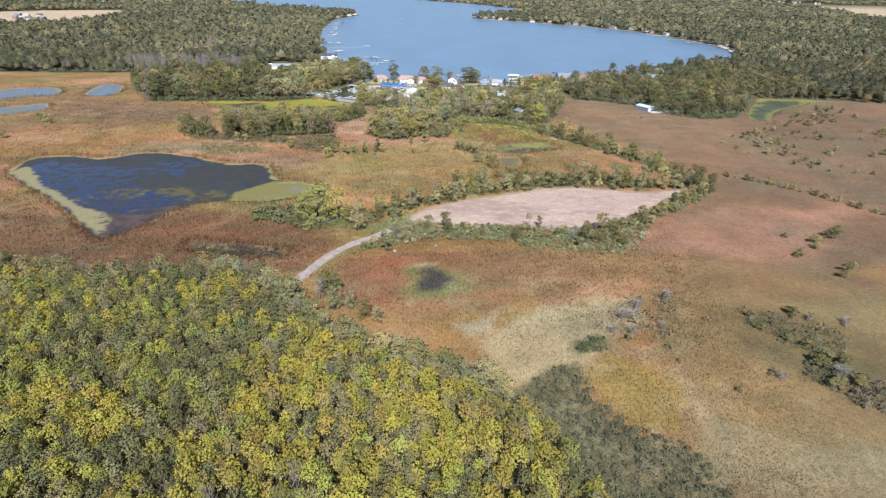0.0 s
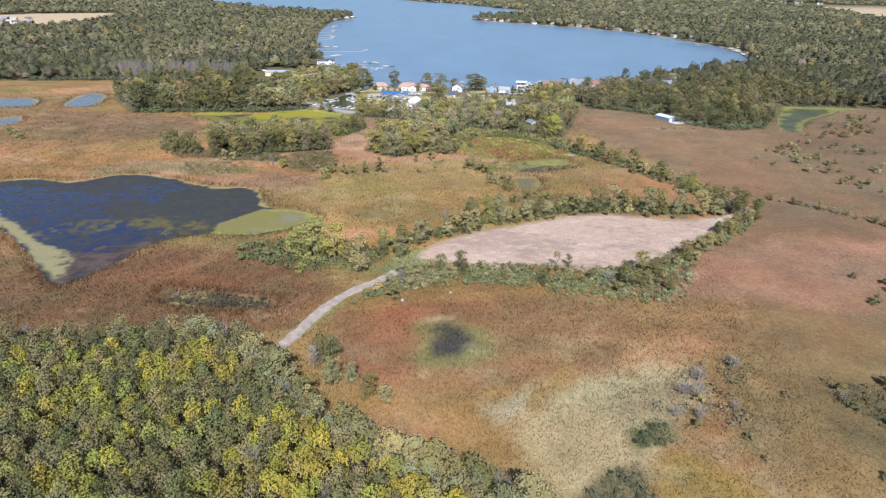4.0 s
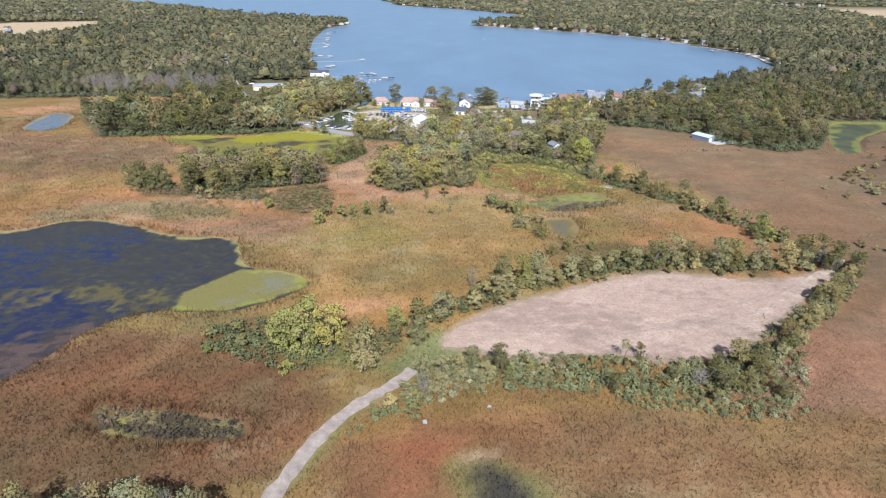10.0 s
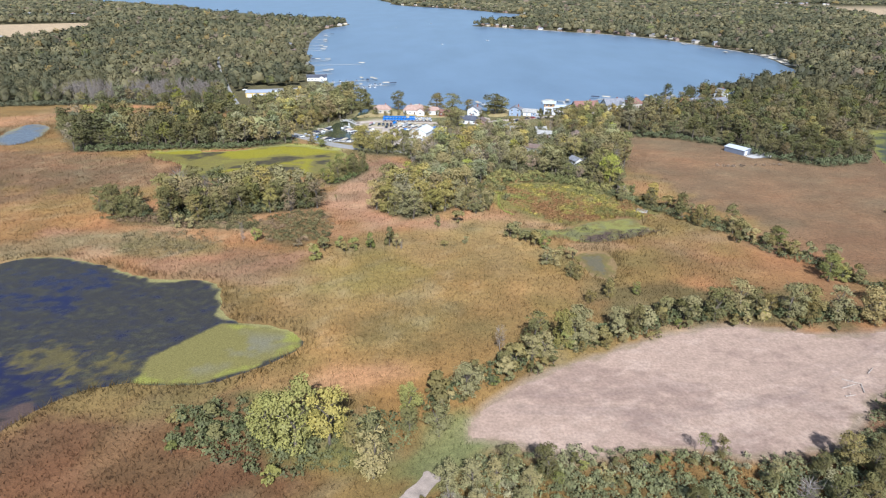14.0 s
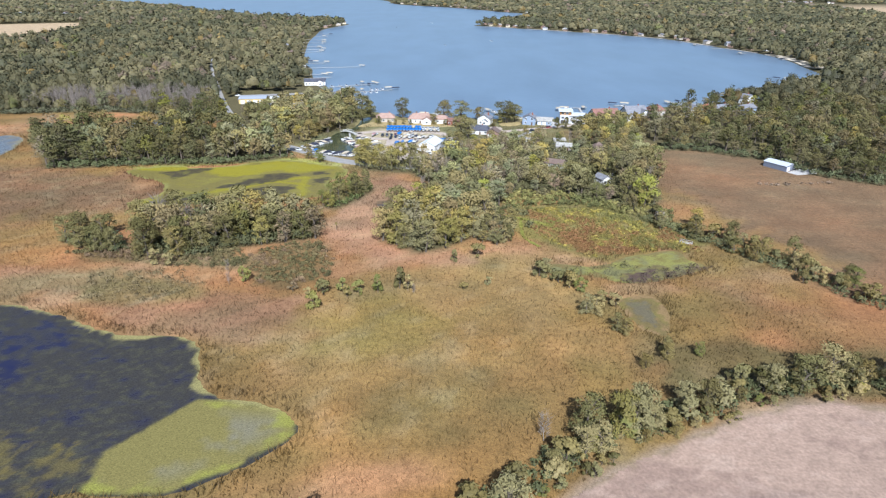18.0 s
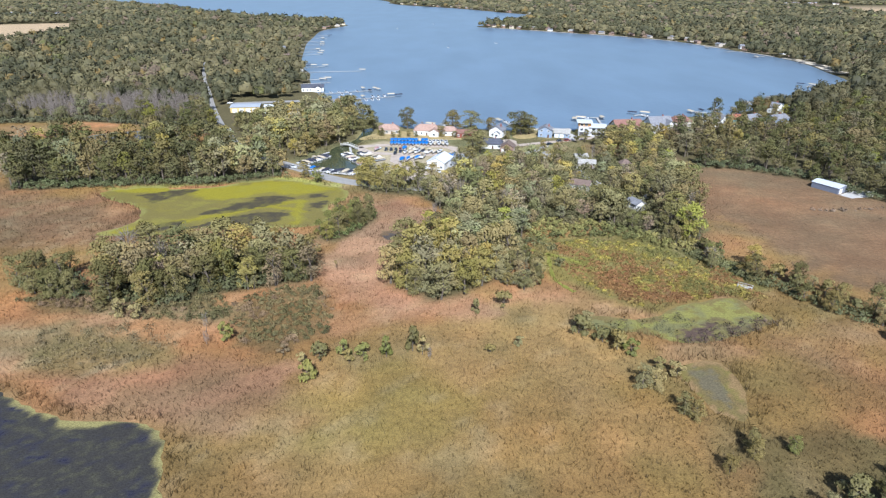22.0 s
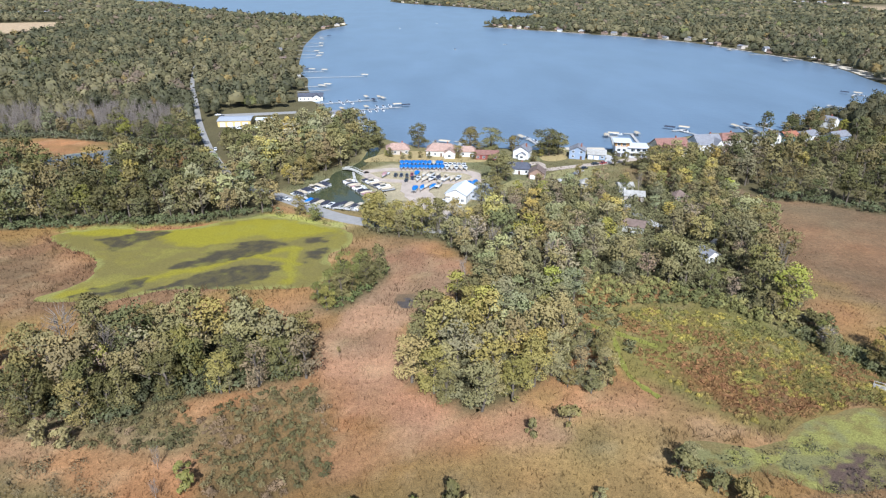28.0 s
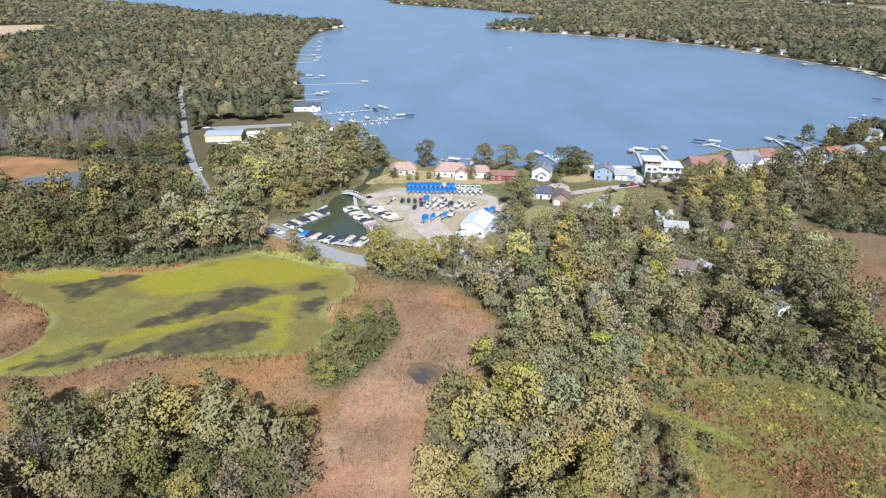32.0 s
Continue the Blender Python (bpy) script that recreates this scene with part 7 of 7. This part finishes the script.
for x, y, turn in ((8, 676, 30), (12, 668, 20), (-52, 655, 60), (330, 852, 20), (70, 690, 80), (118, 700, 60), (-30, 1240, 20), (-60, 1700, 40), (-132, 1560, 10), (48, 1320, 50), (-90, 786, 22), (-95, 784, 22), (-100, 782, 22), (-94, 768, 22), (-99, 766, 22), (-104, 764, 22), (-109, 762, 22), (-118, 774, 22), (-126, 770, 22), (-140, 801, 27), (-133, 804, 27), (-127, 807, 27), (-122, 797, 27), (-129, 794, 27), (-117, 810, 27), (-112, 722, 25), (-107, 724, 25), (-102, 727, 25), (-110, 712, 25), (-104, 714, 25), (-98, 717, 25)):
    put_boat(x, y, turn, "runabout", None, "open", z=0.16, group="boats on the lake")

# canal footbridge, basin walls, white T piers
ob = tagged(new("footbridge"), "arched grey footbridge over the canal with white railings", "footbridge")
ob.matrix_basis = pose(-101, 595, 0.6, 0, 0, -42)
N = 9
for k in range(N):
    z0 = 1.3 * math.sin(math.pi * (k + 0.5) / N)
    part("plank", box(bmesh.new(), k * 16 / N, (k + 0.98) * 16 / N, -1.2, 1.2, z0 - 0.15, z0), DECK, ob)
    for s in (-1.15, 1.15):
        part("post", box(bmesh.new(), k * 16 / N + 0.1, k * 16 / N + 0.2, s - 0.05, s + 0.05, z0, z0 + 1.0), WHITE, ob)
        part("rail", box(bmesh.new(), k * 16 / N, (k + 1) * 16 / N, s - 0.04, s + 0.04, z0 + 0.95, z0 + 1.05), WHITE, ob)
for line, label in (([(-113, 549), (-103, 538), (-85, 531)], "pale sheet-pile wall along the basin"), ([(-118, 557), (-112, 566), (-106, 577)], "pale wall along the basin"), ([(-95, 590), (-92, 575), (-85, 558), (-82, 544)], "pale wall along the basin")):
    ribbon("quay", line, 1.4, 0.75, paint("pale concrete", (196, 192, 186)), label, "quay")

CARS = {}


def car(x, y, turn, rgb, tone, tall=False, z=0.62):
    key, y = (tone, tall), near(y)
    if key not in CARS:
        ob = tagged(new("car"), "%s %s parked on the gravel" % (tone, "pickup truck" if tall else "car"), "car", "parked cars")
        p = paint(tone + " car paint", rgb, 0.3, 0.05, spec=0.6)
        h = 1.0 if tall else 0.85
        part("body", lofted([[(-0.9 * k, y, 0.35), (0.9 * k, y, 0.35), (0.92 * k, y, zt * 0.75), (0.8 * k, y, zt), (-0.8 * k, y, zt), (-0.92 * k, y, zt * 0.75)] for y, k, zt in ((-2.3, 0.92, h * 0.9), (-2.0, 1, h), (1.0, 1, h), (2.0, 0.96, h * 0.85), (2.35, 0.85, h * 0.7))]), p, ob)
        part("cabin", lofted([[(-0.72, y0, h), (0.72, y0, h), (0.62, y1, h + 0.6), (-0.62, y1, h + 0.6)] for y0, y1 in ((-1.7 if not tall else -0.4, -1.3 if not tall else -0.2), (0.9, 0.3))]), GLASS, ob, "dark glazed cabin")
        part("cabin_roof", box(bmesh.new(), -0.64, 0.64, -1.35 if not tall else -0.25, 0.35, h + 0.58, h + 0.64), p, ob)
        for u in (-0.82, 0.82):
            for v in (-1.45, 1.45):
                part("wheel", lofted([[(u + dx, v + 0.33 * math.cos(a), 0.33 + 0.33 * math.sin(a)) for a in np.arange(10) * math.pi / 5] for dx in (-0.1, 0.1)]), RUBBER, ob)
        for u in (-0.6, 0.6):
            part("headlight", box(bmesh.new(), u - 0.18, u + 0.18, 2.3, 2.36, 0.5, 0.64), HULL, ob)
        CARS[key] = ob
        ob.matrix_basis = pose(x, y, z, 0, 0, turn)
        return ob
    return copy_thing(CARS[key], pose(x, y, z, 0, 0, turn))


for x, y, turn, rgb, tone, tall in ((-72, 588, 175, (40, 42, 46), "black", False), (-69, 588, 180, (38, 42, 60), "navy", False), (-66, 587.5, 185, (40, 42, 46), "black", False), (-66, 579, 175, (40, 42, 46), "black", True), (-63.5, 589, 180, (150, 60, 56), "red", False), (-63, 583, 182, (38, 42, 60), "navy", False),
                                    (-77, 590, 150, (224, 224, 222), "white", True), (-40, 541, 20, (224, 224, 222), "white", False), (-44, 557, 100, (40, 42, 46), "black", True), (30, 604, -60, (40, 42, 46), "black", False), (38, 613, -70, (40, 42, 46), "black", False), (43, 615, -60, (150, 60, 56), "red", False),
                                    (-190, 698, 80, (224, 224, 222), "white", False), (-186, 697, 85, (224, 224, 222), "white", True), (-180, 699, 80, (40, 42, 46), "black", False), (-176, 700, 85, (224, 224, 222), "white", False), (-209, 735, 100, (38, 42, 60), "navy", False), (-214, 742, 100, (224, 224, 222), "white", True),
                                    (-183, 640, 18, (224, 224, 222), "white", False), (-120, 548, 60, (224, 224, 222), "white", True), (-110, 537, 120, (180, 182, 186), "silver", False)):
    car(x, y, turn, rgb, tone, tall, 0.58)
# logs and a pipe on the bare field and in the marsh
LOG = plain("grey driftwood", lin(176, 160, 146, 0.9), 0.95, 0.25, 2.0)
for x, y, turn, l in ((82, 272, 20, 5), (85, 271, 70, 4), (84, 274, -30, 4.5), (92, 279, 40, 4), (80, 268, 10, 3)):
    ob = tagged(new("log"), "grey bare log lying on the bare field", "log", "logs on the bare field")
    ob.matrix_basis = pose(x, y, 0.6, 0, 0, turn)
    v, f = tube((-l / 2, 0, 0), (l / 2, 0, 0.1), 0.22, 0.14, 7)
    part("stem", soup("stem", v, f, [LOG], True), None, ob)
    v, f = tube((0, 0, 0.05), (0.5, 0.9, 0.7), 0.09, 0.03, 5)
    part("branch_stub", soup("branch_stub", v, f, [LOG], True), None, ob)

# small things in the marsh: concrete blocks beside the track, a plank crossing by the east pond
CONCRETE = paint("weathered concrete", (172, 168, 164))
for x, y, turn, w, h in ((-22, 218, 12, 1.0, 0.7), (-6, 224, -20, 0.9, 0.6)):
    bm = box(bmesh.new(), -w / 2, w / 2, -w * 0.4, w * 0.4, -0.2, h)
    bmesh.ops.bevel(bm, geom=bm.edges[:], offset=0.06, segments=2, affect="EDGES")
    ob = part("concrete_block", bm, CONCRETE, None)
    ob.matrix_basis = pose(x, y, 0.45, 0, 0, turn)
    tagged(ob, "pale weathered concrete block standing in the red sedge", "block", "blocks beside the track")
ob = tagged(new("plank_crossing"), "small pale plank crossing with a rail by the pond", "footbridge")
ob.matrix_basis = pose(66, 403, 0.45, 0, 0, -35)
for k in range(8):
    part("plank", box(bmesh.new(), -2.4 + 0.6 * k, -1.84 + 0.6 * k, -0.8, 0.8, 0.25, 0.33), DECK, ob)
for s in (-0.75, 0.75):
    part("beam", box(bmesh.new(), -2.4, 2.4, s - 0.08, s + 0.08, -0.1, 0.25), DECK, ob)
    part("rail", box(bmesh.new(), -2.4, 2.4, s - 0.05, s + 0.05, 1.05, 1.15), DECK, ob)
    for u in (-2.3, 0, 2.3):
        part("post", box(bmesh.new(), u - 0.06, u + 0.06, s - 0.06, s + 0.06, -0.1, 1.05), DECK, ob)
# far woods round the lake
def dome(g, h, r, seg, rings):
    """The leafy body of one far crown: an uneven round mass, open below."""
    a = np.arange(seg) / seg * 2 * np.pi
    lump = g.uniform(0, 6.28, 3)
    vs, ns = [], []
    for k in range(rings):
        e = -0.35 + (k / rings) * 1.75
        for j, t in enumerate(a + (k % 2) * np.pi / seg):
            q = r * math.cos(e) * (1 + 0.16 * math.sin(2 * t + lump[0]) + 0.1 * math.sin(3 * t + lump[1] + e)) * g.uniform(0.86, 1.14)
            vs.append((math.cos(t) * q * 0.7, math.sin(t) * q * 0.7, h * (0.48 + 0.34 * math.sin(e)) * g.uniform(0.88, 1.1)))
            ns.append((math.cos(t) * math.cos(e), math.sin(t) * math.cos(e), math.sin(e)))
    vs.append((*g.normal(0, 0.12 * r, 2), h * 0.84)), ns.append((0, 0, 1))
    f = []
    for k in range(rings - 1):
        o = k * seg
        for j in range(seg):
            m = (j + 1) % seg
            f += [(o + j, o + m, o + seg + j), (o + m, o + seg + m, o + seg + j)] if k % 2 == 0 else [(o + j, o + m, o + seg + m), (o + j, o + seg + m, o + seg + j)]
    o = (rings - 1) * seg
    f += [(o + j, o + (j + 1) % seg, o + seg) for j in range(seg)]
    n = np.array(ns) + g.normal(0, 0.3, (len(ns), 3))
    return np.array(vs), np.array(f), n / np.linalg.norm(n, axis=1)[:, None]


def crown_of(g, seg, rings, leaves, size):
    """A far crown: the round mass with leaf clumps standing out of it."""
    v, f, n = dome(g, 10, 4.0, seg, rings)
    bl = [(x * g.uniform(0.6, 1.2), y * g.uniform(0.6, 1.2), z * g.uniform(0.9, 1.1), g.uniform(0.8, 1.9)) for x, y, z in v[seg // 2:]]
    u, e, m = clumps(g, leaves, size, bl, 0.8, 0.12)
    return np.r_[v, u], np.r_[f, e + len(v)], np.r_[n, m]


def far_wood(name, rows, label):
    """rows: x, y, height, width, tint."""
    vs, fs, tn, ns, n = [], [], [], [], 0
    base = []
    for s in range(9):
        g = np.random.default_rng(s)
        base.append((crown_of(g, 7, 4, 360, 0.38), crown_of(g, 7, 3, 80, 0.66), crown_of(g, 6, 3, 30, 0.95), crown_of(g, 5, 2, 10, 1.3)))
    for x, y, h, w, c in rows:
        v, f, nr = base[int(rng.integers(0, 9))][0 if y < 760 else 1 if y < 1150 else 2 if y < 1750 else 3]
        a = rng.uniform(0, 6.28)
        co, si = math.cos(a), math.sin(a)
        vs.append(np.c_[(v[:, 0] * co - v[:, 1] * si) * w + x, (v[:, 0] * si + v[:, 1] * co) * w + y, v[:, 2] * h / 10 + 0.3])
        ns.append(np.c_[nr[:, 0] * co - nr[:, 1] * si, nr[:, 0] * si + nr[:, 1] * co, nr[:, 2]])
        fs.append(f + n), tn.append(np.tile(c, (len(v), 1)))
        n += len(v)
    return tagged(new(name, soup(name, np.concatenate(vs), np.concatenate(fs), [FAR_LEAVES], True, np.concatenate(tn), None, np.concatenate(ns))), label, "woods", kind="stuff")


OPENINGS = [([(-218, 752), (-158, 752), (-150, 720), (-164, 690), (-176, 652), (-204, 650), (-214, 700)], 0), ([(-186, 838), (-136, 838), (-134, 800), (-158, 775), (-178, 790)], 0), *((f, 0) for f in FIELDS), ([(-1200, 1880), (-1010, 1860), (-1010, 2040), (-1200, 2040)], 0), ([(1380, 2950), (1680, 2950), (1680, 3140), (1380, 3140)], 0), ([(430, 860), (470, 950), (500, 930), (450, 850)], 0)]
SPOTS = [(o.matrix_basis.translation.x, o.matrix_basis.translation.y - 4) for o in scene.objects if o.get("category") in ("house", "shed", "cabin", "boathouse", "storage building", "outbuilding")]
BARE_BELT = [(-360, 660), (-300, 672), (-232, 664), (-218, 690), (-240, 730), (-300, 735), (-365, 715)]
TONES = [((0.104, 0.1, 0.052), 5), ((0.15, 0.134, 0.066), 5), ((0.2, 0.172, 0.086), 2.2), ((0.21, 0.158, 0.106), 1.4), ((0.245, 0.178, 0.066), 0.7), ((0.168, 0.168, 0.06), 0.7)]
TONE_OF, TONE_SHARE = np.array([t[0] for t in TONES]), np.array([t[1] for t in TONES])
for name, poly, label in (("west_woods", WEST_WOOD, "wide dark green wood west of the lake"), ("east_woods", EAST_WOOD, "wide dark green wood east of the lake")):
    rows, leafy_rows = [], []
    for y0, y1, gap in ((450, 760, 8.2), (760, 1150, 10.6), (1150, 1750, 13), (1750, 2600, 17), (2600, 4200, 34)):
        a, b = np.meshgrid(np.arange(-2900, 2900, gap), np.arange(y0, y1, gap * 0.9))
        x, y = a.ravel() + rng.uniform(-0.42, 0.42, a.size) * gap + (np.arange(a.shape[0]) % 2 * 0.5 * gap).repeat(a.shape[1]), b.ravel() + rng.uniform(-0.42, 0.42, a.size) * gap
        k = (np.abs(x) < 0.74 * y + 60)
        x, y = x[k], y[k]
        k = (signed(poly, x, y) > 0) & (signed(WATERS[-1], x, y) < -5)
        for o, _ in OPENINGS:
            k &= signed(o, x, y) < 0
        k &= np.min([away(l, x, y) for l in (FRONT_ROAD, WEST_ROAD, HOUSE_ROAD)], axis=0) > 4.2
        for w in WATERS[:-1]:
            if w[:, 1].max() > 480:
                k &= signed(w, x, y) < -3
        for hx, hy in SPOTS:
            k &= (np.abs(x - hx) > 9) | (y - hy > 9) | (y - hy < (-12 if hy > 800 else -18 if hy > 630 else -11))
        k &= (np.abs(x + 153) > 19) | (y < 700) | (y > 803)
        k &= (signed(BARE_BELT, x, y) < 0) | (rng.random(len(x)) < 0.3)
        k &= (fog(x, y, 60) + 0.5 * rng.random(len(x)) > 0.28)
        x, y = x[k], y[k]
        # kinds of trees stand in drifts
        drift = np.clip(0.5 + 1.5 * (fog(x, y, 90) - 0.5) + 0.55 * (rng.random(len(x)) - 0.5), 0, 0.999)
        kind = np.where(rng.random(len(x)) < 0.6, np.searchsorted(np.cumsum((5, 5, 2.2)) / 12.2, drift), rng.choice(len(TONES), len(x), p=TONE_SHARE / TONE_SHARE.sum()))
        tall = rng.random(len(x))
        for u, v, c, q in zip(x, y, kind, tall):
            big = q > 0.72
            if v < 690 and -330 < u < 340:
                leafy_rows.append((u, v, ("green", "olive", "willow", "rust", "sun", "bright")[c], 12 + 6 * rng.random() if big else 8 + 5 * rng.random()))
                continue
            rows.append((u, v, 13 + 7 * rng.random() if big else 8 + 7 * rng.random(), gap / 8.2 * (1.2 + 0.4 * rng.random() if big else 0.75 + 0.45 * rng.random()), TONE_OF[c] * rng.uniform(0.78, 1.22) * (0.85 if u > 90 and v < 780 else 1.0)))
    far_wood(name, rows, label)
    joined("woods", leafy_rows, "dark green and olive trees at the near edge of the lake wood", "woods")

# trees between the houses and round the marina
px, py, g = scatter([(40, 535), (100, 560), (122, 630), (100, 614), (84, 622), (70, 604), (46, 575), (36, 560)], 8.0, 41)
rest = []
for x, y in zip(px, py):
    if min(math.hypot(x - a, y - b) for a, b in SPOTS) > 7.5 and away(HOUSE_ROAD, np.array([x]), np.array([y]))[0] > 4:
        h = scrub_height(x, y, g.uniform(8, 14) if x > 58 else g.uniform(6, 9))
        if h > 2:
            rest.append((x, y, pick(g, {"green": 4, "olive": 4, "willow": 1, "sun": 0.5}), h))
joined("woods", rest, "green and olive trees between the lakeside houses", "woods")
for x, y, tone, h, wide in ((-92, 636, "olive", 18.5, 1.55), (-86, 640, "olive", 14, 1.2), (-62, 640, "green", 16.5, 1.2), (-52, 642, "rust", 5.5, 1.06), (-30, 635, "green", 15.5, 1.5), (-18, 634, "willow", 15.5, 1.7), (-5, 634, "green", 10.5, 1.5), (15, 626, "green", 17, 1.75), (21, 628, "olive", 14, 1.6), (10, 622, "bright", 5.5, 1.23),
                            (-20, 573, "olive", 16.5, 1.5), (-15, 577, "willow", 13, 1.4), (-66, 617, "olive", 4.4, 1.23), (-60, 618, "green", 4.4, 1.14), (-55, 617, "olive", 4.4, 1.23), (-38, 619, "olive", 8.1, 1.23), (-80, 622, "bright", 3.9, 1.32),
                            (-78, 510, "sun", 16.2, 1.14), (-72, 508, "sun", 17.6, 1.14), (-66, 506, "sun", 14.9, 1.06), (-60, 512, "sun", 12.2, 1.06), (-56, 505, "sun", 16.2, 1.14), (-50, 508, "olive", 14.9, 1.06), (-102, 519, "bright", 8.1, 1.41), (-110, 526, "olive", 9.5, 1.14), (-28, 545, "willow", 13.5, 1.06), (-22, 548, "olive", 12.2, 1.06),
                            (24, 583, "olive", 7.8, 1.06), (48, 604, "green", 9.7, 0.7), (54, 606, "olive", 8.8, 0.88), (74, 614, "olive", 10.7, 1.14), (70, 606, "olive", 11.7, 1.06), (86, 612, "olive", 11.7, 1.14), (30, 572, "olive", 8.8, 0.97), (14, 566, "olive", 7.8, 0.97), (120, 650, "green", 5.8, 1.06), (104, 596, "sun", 8.8, 1.06), (-78, 620, "olive", 6, 1.3), (-70, 616, "willow", 4, 1.4), (-44, 620, "olive", 5, 1.3), (-30, 616, "olive", 5, 1.3), (4, 612, "green", 6, 1.4), (-14, 608, "olive", 8, 1.4), (60, 598, "green", 11, 1.2), (70, 592, "olive", 12, 1.2), (80, 618, "olive", 10, 1.2), (100, 626, "green", 9, 1.3)):
    plant(x, y, tone, h, "tree", "trees round the marina", wide=wide, label="%s tree standing near the lakeside houses" % WORDS[tone])
px, py, g = along([(-121, 568), (-115, 588), (-108, 606), (-105, 625), (-104, 645)], 4.6, 2.2, 77)
for x, y in zip(px, py):
    if signed(WATERS[-2], np.array([x]), np.array([y]))[0] < -2.5:
        plant(x, y, pick(g, {"olive": 3, "willow": 3, "green": 3}), g.uniform(9, 15), "tree", "trees round the marina", wide=1.2, label="leafy tree leaning over the canal bank")
px, py, g = scatter(BARE_BELT, 5.2, 12)
joined("woods", [(x, y, "bare", g.uniform(9, 14)) for x, y in zip(px, py)], "belt of bare grey trees in the west wood", "woods")

# the rest of the near wood, under and behind the start of the flight
px, py, g = scatter(FOREST, 6.4, 61)
rows = []
for x, y in zip(px, py):
    if x < -0.74 * y - 22 or y < 84:
        tone = pick(g, {"gold": 5, "bright": 2, "amber": 1, "olive": 2, "green": 3})
        rows.append((x, y, g.uniform(9.5, 15), g.uniform(0.7, 1.0), np.array(MEAN[tone]) * g.uniform(0.8, 1.2)))
far_wood("woods", rows, "dense yellow-green and dark green autumn wood")
